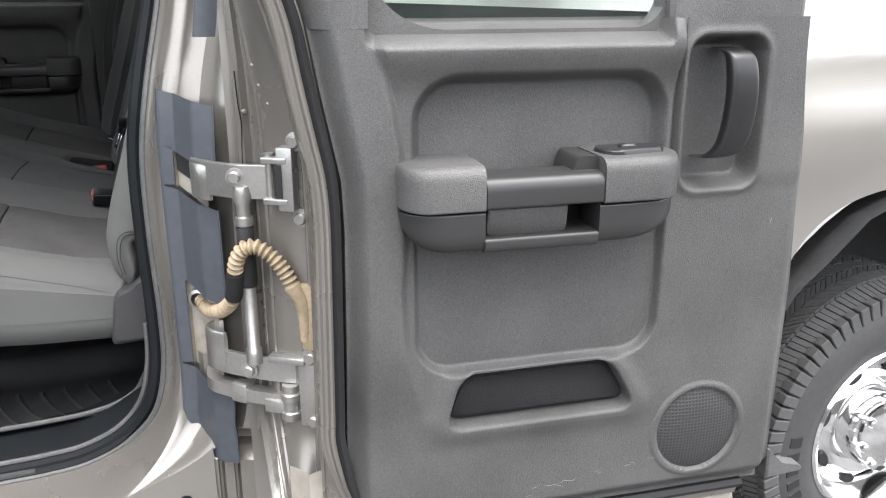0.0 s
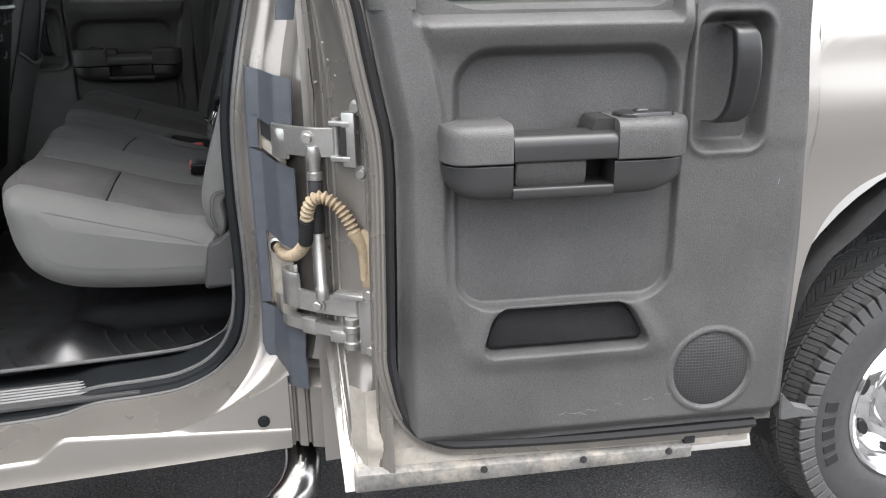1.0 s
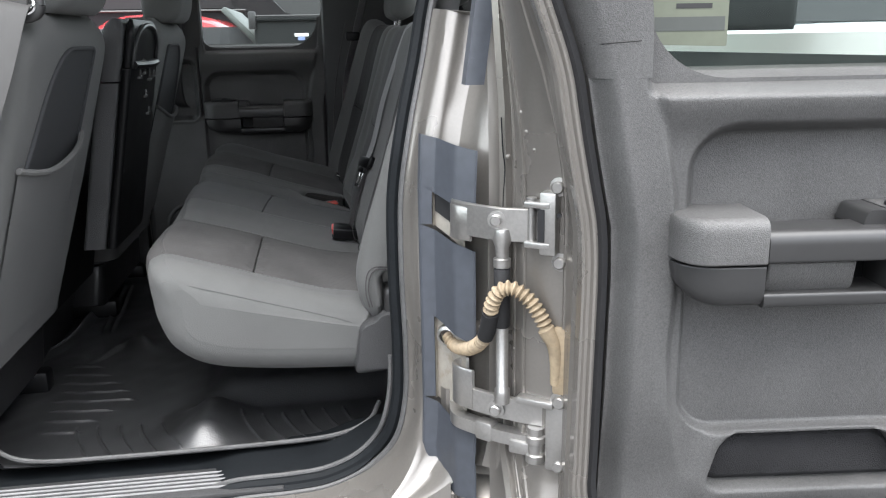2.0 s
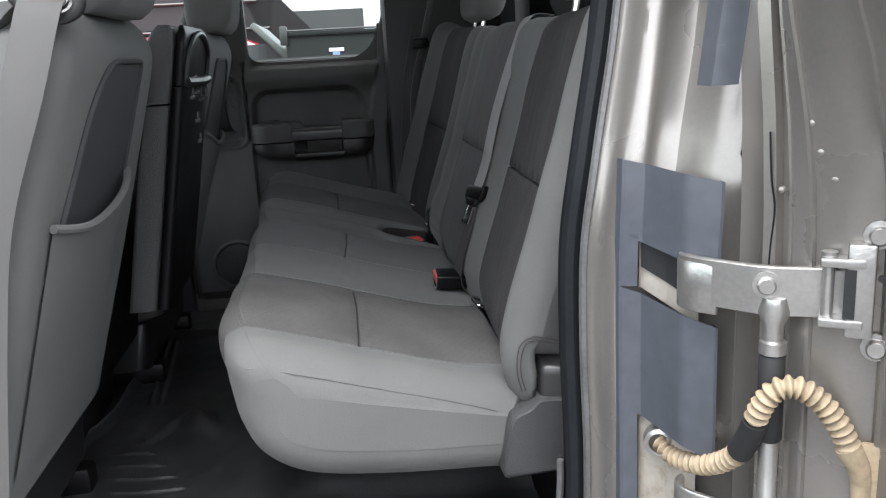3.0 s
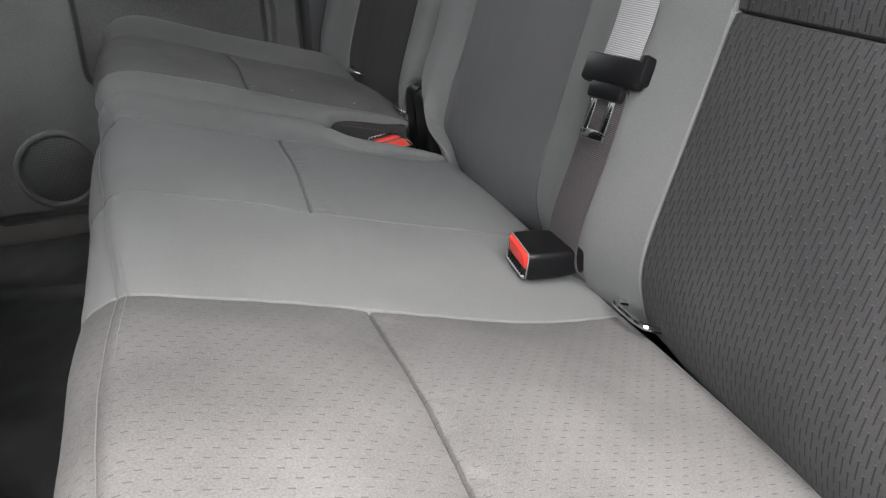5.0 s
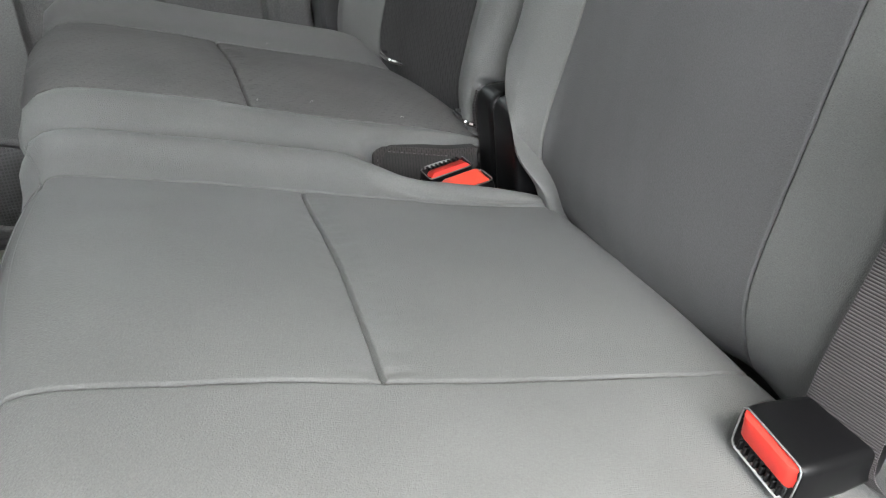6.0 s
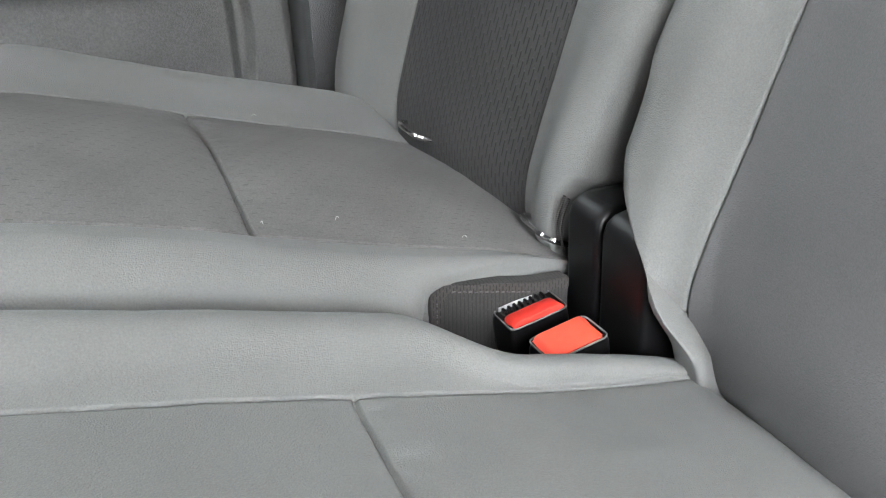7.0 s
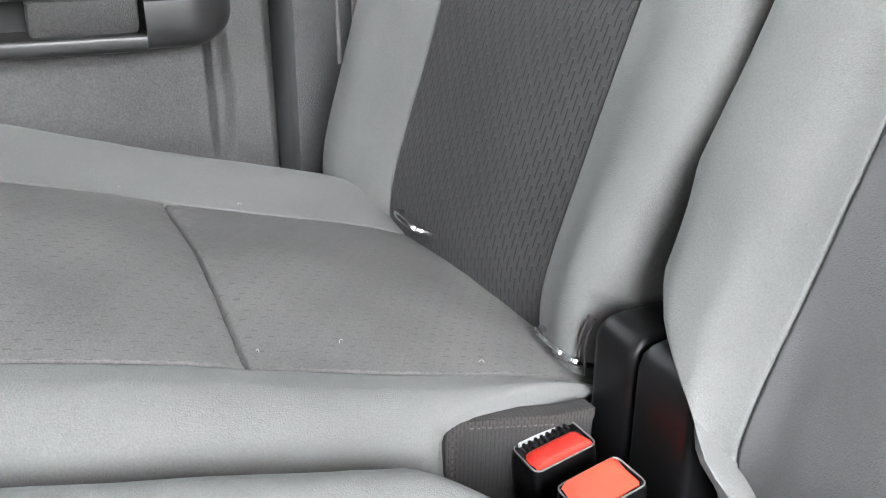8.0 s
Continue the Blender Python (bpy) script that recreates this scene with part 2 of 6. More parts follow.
LINT = material("pale lint", (0.42, 0.41, 0.40), 0.9, var=0.1)
STICKER_BLUE = material("blue print", (0.20, 0.26, 0.45), 0.6, var=0.05)
GREEN_GREY = material("faded green grey paint", (0.075, 0.085, 0.078), 0.5, var=0.2, coarse=9, stain=(0.14, 0.15, 0.14), stain_scale=20)
SILVER = material("silver car paint", (0.42, 0.43, 0.44), 0.3, metal=0.4, var=0.05, coat=0.6)
CAR_RED = material("red car paint", (0.45, 0.015, 0.02), 0.25, var=0.05, coat=0.8)
CAR_DARK = material("dark green grey truck paint", (0.008, 0.0095, 0.0095), 0.6, var=0.2, coat=0.0, spec=0.2)
BLACK_PAINT = material("black van paint", (0.006, 0.006, 0.007), 0.6, var=0.2, spec=0.25)
WALL_WHITE = material("white metal building", (0.7, 0.71, 0.72), 0.6, var=0.05, fine=3, coarse=0.5)
BLOCKER_BROWN = material("grey brown of the unseen sky blocker", (0.13, 0.125, 0.115), 0.85, var=0.3, fine=6, coarse=0.6, bump=0.004, bump_scale=40)
GLASS = glass("clear window glass", (0.86, 0.92, 0.9))
TINTED = glass("tinted window glass", (0.84, 0.87, 0.86))


# ---- mesh helpers ----
def shade(me, smooth=True):
    me.polygons.foreach_set("use_smooth", [smooth] * len(me.polygons))


def hang(name, me, mat, parent, label=""):
    ob = new(name, me)
    for one in (mat if isinstance(mat, (list, tuple)) else [mat]):
        me.materials.append(one)
    ob.parent = parent
    if label:
        tagged(ob, label)
    return ob


def part(name, bm, mat, parent, label="", smooth=True, crisp=42):
    me = bpy.data.meshes.new(name)
    bmesh.ops.recalc_face_normals(bm, faces=bm.faces)
    bm.to_mesh(me)
    bm.free()
    shade(me, smooth)
    if smooth:
        me.set_sharp_from_angle(angle=radians(crisp))
    return hang(name, me, mat, parent, label)


def thing(name, label, category, at=(0, 0, 0), group="", kind=""):
    ob = new(name)
    ob.location = at
    ob.empty_display_size = 0.05
    return tagged(ob, label, category, group, kind)


def place_all(ob):
    """Children were modelled in world places: undo the parent's own shift."""
    for o in ob.children:
        o.matrix_parent_inverse = Matrix.Translation(-Vector(ob.location))


def surface(rows, close_u=False, close_v=False, caps=False, flip=False):
    """A bmesh sheet from rows of points (n x m x 3)."""
    P = np.asarray(rows, float)
    n, m = P.shape[:2]
    bm = bmesh.new()
    V = [bm.verts.new(p) for p in P.reshape(-1, 3)]
    for i in range(n if close_u else n - 1):
        for j in range(m if close_v else m - 1):
            a, b = i * m + j, i * m + (j + 1) % m
            c, d = ((i + 1) % n) * m + (j + 1) % m, ((i + 1) % n) * m + j
            q = [V[a], V[b], V[c], V[d]]
            bm.faces.new(q[::-1] if flip else q)
    if caps:
        bm.faces.new(V[:m][::-1])
        bm.faces.new(V[(n - 1) * m:])
    return bm


def box(x0, x1, y0, y1, z0, z1, bevel=0.0, segments=2):
    bm = bmesh.new()
    bmesh.ops.create_cube(bm, size=1)
    for v in bm.verts:
        v.co = Vector(((x0 + x1) / 2 + v.co.x * (x1 - x0), (y0 + y1) / 2 + v.co.y * (y1 - y0), (z0 + z1) / 2 + v.co.z * (z1 - z0)))
    if bevel:
        bmesh.ops.bevel(bm, geom=bm.edges[:], offset=bevel, segments=segments, affect="EDGES", profile=0.5)
    return bm


def moved(bm, m):
    bmesh.ops.transform(bm, matrix=m, verts=bm.verts)
    return bm


def joined(*bms):
    out = bmesh.new()
    for b in bms:
        me = bpy.data.meshes.new("tmp")
        b.to_mesh(me)
        b.free()
        out.from_mesh(me)
        bpy.data.meshes.remove(me)
    return out


def catmull(points, per=8, close=False):
    P = [np.array(p, float) for p in points]
    P = [P[-1], *P, P[0], P[1]] if close else [2 * P[0] - P[1], *P, 2 * P[-1] - P[-2]]
    out = []
    for i in range(1, len(P) - 2):
        for k in range(per):
            t = k / per
            a, b, c, d = P[i - 1:i + 3]
            out.append(0.5 * (2 * b + (c - a) * t + (2 * a - 5 * b + 4 * c - d) * t**2 + (3 * b - a - 3 * c + d) * t**3))
    if not close:
        out.append(P[-2])
    return np.array(out)


def sweep(path, radius, sides=10, flat=1.0, up=(0, 0, 1), caps=True):
    """A tube along a path; radius: a number or one for each point; flat: squash along the path's side."""
    P = np.asarray(path, float)
    R = np.full(len(P), radius) if np.isscalar(radius) else np.asarray(radius)
    T = np.gradient(P, axis=0)
    T /= np.linalg.norm(T, axis=1)[:, None] + 1e-12
    side = np.cross(T[0], up)
    if np.linalg.norm(side) < 1e-4:
        side = np.cross(T[0], (1, 0, 0))
    rows = []
    for p, t, r in zip(P, T, R):
        side = side - t * (side @ t)
        side = side / np.linalg.norm(side)
        top = np.cross(side, t)
        rows.append([p + r * (flat * math.cos(a) * side + math.sin(a) * top) for a in np.linspace(0, 2 * math.pi, sides, endpoint=False)])
    return surface(rows, close_v=True, caps=caps)


def ribbon(path, width, thick, across):
    """A flat band along a path; across: its width's direction, for all points or each."""
    P = np.asarray(path, float)
    A = np.broadcast_to(np.asarray(across, float), P.shape)
    T = np.gradient(P, axis=0)
    N = np.cross(T, A)
    N /= np.linalg.norm(N, axis=1)[:, None] + 1e-12
    A = A / np.linalg.norm(A, axis=1)[:, None]
    w, h = width / 2, thick / 2
    rows = [[p + a * w * u + n * h * v for u, v in ((-1, -0.6), (-0.94, -1), (0.94, -1), (1, -0.6), (1, 0.6), (0.94, 1), (-0.94, 1), (-1, 0.6))] for p, a, n in zip(P, A, N)]
    return surface(rows, close_v=True, caps=True)


def lathe(profile, steps=48, axis="y"):
    """profile: (radius, along) pairs, turned about an axis through the origin."""
    rows = []
    for r, h in profile:
        ring = []
        for a in np.linspace(0, 2 * math.pi, steps, endpoint=False):
            c, s = r * math.cos(a), r * math.sin(a)
            ring.append({"y": (c, h, s), "z": (c, s, h), "x": (h, c, s)}[axis])
        rows.append(ring)
    return surface(rows, close_v=True)


def rounded(points, radius, n=5):
    """A closed 2D outline with its corners rounded."""
    out = []
    for i, p in enumerate(points):
        p, a, b = np.array(p, float), np.array(points[i - 1], float), np.array(points[(i + 1) % len(points)], float)
        u, v = (a - p), (b - p)
        r = min(radius if np.isscalar(radius) else radius[i], np.linalg.norm(u) * 0.49, np.linalg.norm(v) * 0.49)
        u, v = p + u / np.linalg.norm(u) * r, p + v / np.linalg.norm(v) * r
        for t in np.linspace(0, 1, n):
            out.append((1 - t)**2 * u + 2 * t * (1 - t) * p + t**2 * v)
    return np.array(out)


def slab(outline, place, d0, d1, bevel=0.0):
    """A plate: a 2D outline between two depths, laid into the world by place(u, d, v)."""
    bm = bmesh.new()
    o = np.asarray(outline, float)
    c = o.mean(0)
    rings = []
    steps = [(d0, 0), (d1 - math.copysign(bevel, d1 - d0), 0), (d1, bevel)] if bevel else [(d0, 0), (d1, 0)]
    for d, inset in steps:
        k = 1 - inset / (np.abs(o - c).max(0) + 1e-9)
        rings.append([bm.verts.new(place(*(c + (p - c) * k)[:1], d, (c + (p - c) * k)[1])) for p in o])
    for a, b in zip(rings, rings[1:]):
        for i in range(len(o)):
            bm.faces.new((a[i], a[(i + 1) % len(o)], b[(i + 1) % len(o)], b[i]))
    bm.faces.new(rings[0][::-1])
    bm.faces.new(rings[-1])
    return bm


def step(x, a, b):
    t = np.clip((np.asarray(x, float) - a) / (b - a), 0, 1)
    return t * t * (3 - 2 * t)


def bell(x, w):
    return np.exp(-(np.asarray(x, float) / w)**2)


def boxdist(u, v, u0, u1, v0, v1, r):
    """Signed distance to a rounded box, minus inside."""
    qx, qy = np.abs(u - (u0 + u1) / 2) - (u1 - u0) / 2 + r, np.abs(v - (v0 + v1) / 2) - (v1 - v0) / 2 + r
    return np.hypot(np.maximum(qx, 0), np.maximum(qy, 0)) + np.minimum(np.maximum(qx, qy), 0) - r


def wander(x, y, scale, seed=0):
    """Soft deterministic unevenness from a few waves, about -1 to 1."""
    rng = np.random.RandomState(seed)
    out = 0
    for _ in range(7):
        a, f, ph = rng.uniform(0, 6.28), scale * rng.uniform(0.5, 1.9), rng.uniform(0, 6.28)
        out = out + np.sin(f * (np.cos(a) * x + np.sin(a) * y) + ph)
    return out / 4


def regions(P, labels, names, parent, close_v=False, caps=False, flip=False):
    """One sheet of points cut into parts by a label on each quad; names: label -> (name, material, text)."""
    n, m = P.shape[:2]
    jm = m if close_v else m - 1
    along = np.concatenate([[0], np.cumsum(np.linalg.norm(np.diff(P, axis=0), axis=2).mean(1) + 1e-6)])
    du = np.gradient(P, along, axis=0)
    dv = (np.roll(P, -1, 1) - np.roll(P, 1, 1)) if close_v else np.gradient(P, axis=1)
    N = np.cross(dv, du) if flip else np.cross(du, dv)
    # each face winds (i,j), (i,j+1), (i+1,j+1): its normal is dv x du, or the reverse when flipped
    N = -N / (np.linalg.norm(N, axis=2)[:, :, None] + 1e-12)
    for key, (name, mat, text) in names.items():
        idx, verts, faces = {}, [], []

        def vid(i, j):
            k = (i, j % m)
            if k not in idx:
                idx[k] = len(verts)
                verts.append(P[k])
            return idx[k]
        for i in range(n - 1):
            for j in range(jm):
                if labels[i, j] == key:
                    q = [vid(i, j), vid(i, j + 1), vid(i + 1, j + 1), vid(i + 1, j)]
                    faces.append(q[::-1] if flip else q)
        if caps and key == 0:
            lo, hi = [vid(0, j) for j in range(m)], [vid(n - 1, j) for j in range(m)]
            faces.append(lo if flip else lo[::-1])
            faces.append(hi[::-1] if flip else hi)
        if not faces:
            continue
        me = bpy.data.meshes.new(name)
        me.from_pydata([tuple(v) for v in verts], [], faces)
        shade(me)
        flat = np.zeros((len(verts), 3))
        for (i, j), k in idx.items():
            flat[k] = N[i, j]
        if not (caps and key == 0):
            me.normals_split_custom_set_from_vertices(flat)
        else:
            # the end caps keep their own flat normals
            loops = np.empty(len(me.loops), int)
            me.loops.foreach_get("vertex_index", loops)
            split = flat[loops]
            for poly in list(me.polygons)[-2:]:
                split[poly.loop_start:poly.loop_start + poly.loop_total] = poly.normal
            me.normals_split_custom_set(split)
        hang(name, me, mat, parent, text)

# ---- ground and surroundings ----
bm = bmesh.new()
bmesh.ops.create_grid(bm, x_segments=40, y_segments=40, size=60)
moved(bm, Matrix.Translation((0, 0, -0.04)))
ground = part("ground", bm, ASPHALT, None)
tagged(ground, "worn grey asphalt with pale aggregate", "ground", kind="structure")

# unseen wall added behind the camera to cut low sky light and reflections
sky_blocker = part("unseen_sky_blocker", box(-16, 16, -9.3, -9.0, -0.04, 2.7, 0.02), BLOCKER_BROWN, None, smooth=False)
tagged(sky_blocker, "unseen plain grey-brown wall added to hold back low sky light", "wall", kind="structure")

# ---- the pickup truck's shell ----
truck = thing("pickup_truck", "champagne metallic extended-cab pickup truck with its rear door open", "pickup truck", (0.0, 0.0, -0.04))

# edge of the rear door opening, from the roof down the pillar and along the sill
EDGE = catmull([(0.17, 1.86), (0.14, 1.62), (0.10, 1.45), (0.083, 1.37), (0.056, 1.26), (0.038, 1.15), (0.035, 1.02), (0.038, 0.88), (0.034, 0.78),
                (0.012, 0.70), (-0.035, 0.645), (-0.10, 0.616), (-0.17, 0.608), (-0.27, 0.605), (-0.34, 0.590), (-0.45, 0.586), (-0.70, 0.586), (-1.10, 0.586), (-1.55, 0.586)], 8)
EDGE_T = np.gradient(EDGE, axis=0)
EDGE_T /= np.linalg.norm(EDGE_T, axis=1)[:, None]
EDGE_N = np.stack([-EDGE_T[:, 1], EDGE_T[:, 0]], 1)     # away from the opening
SILL = step(-EDGE_N[:, 1], 0.15, 0.95)                  # 0 on the pillar, 1 on the sill
HIGH = step(EDGE[:, 1], 1.20, 1.5)


def along_edge(offsets_pillar, offsets_sill, lean=0.05):
    """A strip swept along the door opening; offsets: (away from the opening, y) pairs."""
    rows = []
    for (x, z), n, k, h in zip(EDGE, EDGE_N, SILL, HIGH):
        row = []
        for (o0, y0), (o1, y1) in zip(offsets_pillar, offsets_sill):
            o, y = o0 + (o1 - o0) * k, y0 + (y1 - y0) * k + lean * h
            row.append((x + n[0] * o, y, z + n[1] * o))
        rows.append(row)
    return np.array(rows)


PILLAR = [(0.004, -0.795), (0.005, -0.812), (0.008, -0.824), (0.011, -0.828), (0.015, -0.832), (0.020, -0.846), (0.024, -0.858), (0.028, -0.8635),
          (0.034, -0.8655), (0.042, -0.868), (0.049, -0.867), (0.062, -0.866), (0.080, -0.874), (0.090, -0.894), (0.098, -0.918), (0.106, -0.9300), (0.112, -0.937), (0.118, -0.944), (0.122, -0.954), (0.124, -0.964), (0.15, -0.970)]
SILLP = [(0.0, -0.784), (0.001, -0.788), (0.004, -0.792), (0.005, -0.806), (0.0, -0.8075), (-0.001, -0.810), (0.000, -0.8125), (0.010, -0.870),
         (0.020, -0.925), (0.0205, -0.9265), (0.0210, -0.9285), (0.0215, -0.930), (0.022, -0.932), (0.0223, -0.9325), (0.0226, -0.933), (0.0230, -0.934), (0.0235, -0.935), (0.026, -0.936), (0.030, -0.9355), (0.050, -0.932), (0.060, -0.915)]
JAMB = along_edge(PILLAR, SILLP)
# the sill's outer flange ends where it meets the flat rocker
FOOT = int(np.argmax(SILL > 0.03))
WHOLE = np.array(JAMB[FOOT])
MEET = []
for r, k in zip(JAMB, SILL):
    j = int(np.argmax(r[:, 1] < -0.9345))
    f = (-0.9345 - r[j - 1, 1]) / (r[j, 1] - r[j - 1, 1])
    if k > 0.03:
        r[j:] = r[j - 1] * (1 - f) + r[j] * f
        MEET.append(r[j, [0, 2]])
MEET = np.array(sorted(MEET, key=lambda p: p[0]))
part("door_jamb", joined(surface([*JAMB[:FOOT], WHOLE]), surface(JAMB[FOOT:])), PAINT_SHADED, truck, crisp=32)
# grooved foot of the pillar between the rocker's end and the bed
part("pillar_foot", surface([[(x, y + back, z) for x, y in ((0.094, -0.915), (0.1005, -0.932), (0.106, -0.934), (0.109, -0.920), (0.113, -0.920), (0.116, -0.938), (0.130, -0.946), (0.133, -0.932), (0.137, -0.932), (0.140, -0.950), (0.17, -0.962))] for z, back in ((0.525, 0), (0.60, 0), (0.655, 0), (0.68, 0.036), (0.83, 0.036))]), PAINT_SHADED, truck, crisp=20)
# flat rocker below the jamb: two creases that jog up under the rear door, and a square rear end
xs = np.concatenate([np.linspace(-1.5, -0.45, 8), np.linspace(-0.42, -0.24, 19), np.linspace(-0.2, 0.10, 13)])
rows = []
for x in xs:
    up = float(step(x, -0.365, -0.305))
    c2 = 0.569 + up * (0.036 - 0.042 * min(1.0, max(0.0, (x + 0.30) / 0.40)))
    top = max(c2 + 0.0035, float(np.interp(x, MEET[:, 0], MEET[:, 1])) + 0.004)
    rows.append([(x, -0.9345, top), (x, -0.9355, top * 0.5 + c2 * 0.5 + 0.001), (x, -0.9375, c2 + 0.0022), (x, -0.9395, c2 + 0.0008), (x, -0.9410, c2 - 0.002), (x, -0.9413, c2 - 0.006), (x, -0.9405, 0.545), (x, -0.9380, 0.523), (x, -0.925, 0.519), (x, -0.86, 0.519)])
part("rocker_panel", surface(rows), PAINT, truck, "champagne painted rocker panel", crisp=25)
part("rocker_end", surface([[(0.10, y, z), (0.10, -0.86, z)] for _, y, z in rows[-1][:-1]]), PAINT_SHADED, truck)
# weatherstrip: a bulb and a lip along the opening
for name, o, y, r, mat in (("weatherstrip", -0.006, -0.800, 0.0125, RUBBER), ("seal_lip", 0.006, -0.818, 0.0065, DULL)):
    p = along_edge([(o, y)], [(o - 0.001 if o > 0 else o, -0.795 if o > 0 else -0.776)])[:, 0]
    part(name, sweep(p, r, 8), mat, truck)
# inner trim of the pillar, behind the strip
part("pillar_trim", surface(along_edge([(-0.010, -0.790), (-0.014, -0.775), (0.0, -0.74), (0.04, -0.70)], [(-0.003, -0.796), (-0.016, -0.775), (-0.022, -0.70), (-0.010, -0.60)])), RUBBER, truck)
part("trim_bead", sweep(along_edge([(-0.020, -0.780)], [(-0.0175, -0.765)])[58:112, 0], 0.005, 8), DULL, truck, "grey rounded bead along the sill trim")
# cab side behind the opening
rows = []
for z in np.linspace(0.50, 1.86, 18):
    y = -0.968 + 0.16 * max(0, z - 1.25)**1.3
    rows.append([(x, y, z) for x in (0.16, 0.2, 0.26, 0.33)])
part("cab_side", surface(rows), PAINT, truck)
part("cab_rear_wall", joined(box(0.30, 0.33, -0.93, 0.93, 0.5, 1.42, 0.004), box(0.30, 0.33, -0.90, 0.90, 1.78, 1.9, 0.004),
                             box(0.30, 0.33, -0.92, -0.62, 1.42, 1.78), box(0.30, 0.33, 0.62, 0.92, 1.42, 1.78)), GRAIN_DARK, truck, smooth=False)
part("rear_window_pane", box(0.312, 0.318, -0.62, 0.62, 1.42, 1.78), TINTED, truck, "tinted rear window pane", False).visible_shadow = False
roof_rows = []
for y in np.linspace(-0.84, 0.84, 19):
    roof_rows.append([(x, y, 1.90 - 0.09 * abs(y / 0.84)**3 + d) for x, d in ((-1.35, -0.04), (-1.0, 0.0), (-0.5, 0.015), (0.0, 0.01), (0.33, -0.02))])
part("roof", surface(roof_rows), PAINT, truck)
part("headliner", surface([[(x, y * 0.97, z - 0.03) for x, y, z in r] for r in roof_rows]), HEADLINER, truck, "pale grey cloth headliner")
# floor pan and front bulkhead
part("floor_pan", box(-1.75, 0.30, -0.70, 0.93, 0.56, 0.585), CARPET, truck, smooth=False)
part("dashboard", joined(box(-1.9, -1.45, -0.80, 0.88, 0.95, 1.22, 0.04, 3), box(-1.95, -1.72, -0.86, 0.92, 0.5, 0.97)), SMOOTH_BLACK, truck)
part("windscreen_pane", surface([[(-1.8, y, 1.22), (-1.35, y * 0.93, 1.86)] for y in np.linspace(-0.86, 0.86, 9)]), GLASS, truck).visible_shadow = False
part("bonnet", surface([[(x, y, 1.20 - 0.03 * (y / 0.9)**2 - 0.04 * ((x + 1.8) / -1.2)**2) for x in np.linspace(-3.1, -1.75, 8)] for y in np.linspace(-0.92, 0.92, 9)]), PAINT, truck)

# far side of the cab: pillar strips round its two windows
far = [box(-1.75, -0.730, 0.90, 0.95, 0.5, 1.38, 0.006), box(-0.06, 0.31, 0.82, 0.95, 0.5, 1.86, 0.02),
       box(-0.63, -0.54, 0.86, 0.93, 1.36, 1.86, 0.015), box(-1.5, 0.31, 0.82, 0.92, 1.74, 1.87, 0.02), box(-1.75, -1.55, 0.86, 0.93, 1.36, 1.8, 0.015)]
part("far_side_trim", joined(*far), GRAIN_DARK, truck)
part("far_side_skin", joined(box(-1.75, 0.33, 0.955, 0.975, 0.5, 1.355)), PAINT, truck, smooth=False)

# pickup bed with its wheel arch
def arch_low(x):
    u = (x - 1.70) / 0.53
    return 0.50 if abs(u) >= 1 else 0.50 + 0.53 * (1 - abs(u)**3.6)**0.271


cols = sorted(set([0.36, 0.6, 0.9, 1.08, 1.14, 1.1701, 1.1703, 2.2297, 2.2299, 2.3, 2.6, 2.75] + [1.7 + 0.53 * math.sin(a) for a in np.linspace(-1.57, 1.57, 61)]))
rows = []
for x in cols:
    low, row = arch_low(x), []
    for k in np.linspace(0, 1, 22):
        z = low + (1.40 - low) * k
        y = -0.985 - 0.022 * bell(z - 1.12, 0.10) + 0.035 * step(z, 1.28, 1.40) - 0.018 * bell(math.hypot(x - 1.70, z - 0.52) - 0.53, 0.06) + 0.02 * step(-z, -0.72, -0.5)
        row.append((x, y, z))
    rows.append([(row[0][0], row[0][1] + 0.04, row[0][2]), *row, (x, -0.90, 1.405)])
part("bed_side", surface(rows), PAINT, truck)
part("bed_front", box(0.36, 0.40, -0.93, 0.95, 0.55, 1.38, 0.005), PAINT, truck, smooth=False)
part("bed_floor", box(0.40, 2.74, -0.55, 0.55, 0.60, 0.64, 0.005), LINER, truck, smooth=False)
for y0, y1 in ((-0.90, -0.545), (0.545, 0.90)):
    for x0, x1 in ((0.40, 1.19), (2.21, 2.74)):
        part("bed_floor", box(x0, x1, y0, y1, 0.60, 0.64, 0.005), LINER, truck, smooth=False)
    hump = [[(1.70 - (0.535 + o) * math.cos(a), y, 0.49 + (0.53 + o) * math.sin(a)) for a in np.linspace(0.28, math.pi - 0.28, 24)] for y, o in ((y0, 0.0), (y1 + 0.02 if y0 < 0 else y0 - 0.02, 0.0))]
    cheek = y1 + 0.02 if y0 < 0 else y0 - 0.02
    hump.append([(1.70 - 0.50 * math.cos(a), cheek, 0.62) for a in np.linspace(0.28, math.pi - 0.28, 24)])
    part("bed_wheelhouse", surface([[(x, y0 if y0 < 0 else y1, z) for x, y, z in hump[0]], hump[1], hump[2]]), PAINT, truck)
part("tailgate", box(2.74, 2.79, -0.95, 0.96, 0.58, 1.39, 0.015), PAINT, truck)
for y0, y1 in ((-0.985, -0.90), (0.90, 0.985)):
    part("front_fender", box(-3.12, -1.76, y0, y1, 0.62, 1.17, 0.03), PAINT, truck)
part("grille", box(-3.18, -3.08, -0.95, 0.95, 0.45, 1.15, 0.03), SMOOTH_BLACK, truck)
part("bed_far_side", box(0.36, 2.75, 0.90, 0.97, 0.55, 1.40, 0.02), PAINT, truck)
liner = []
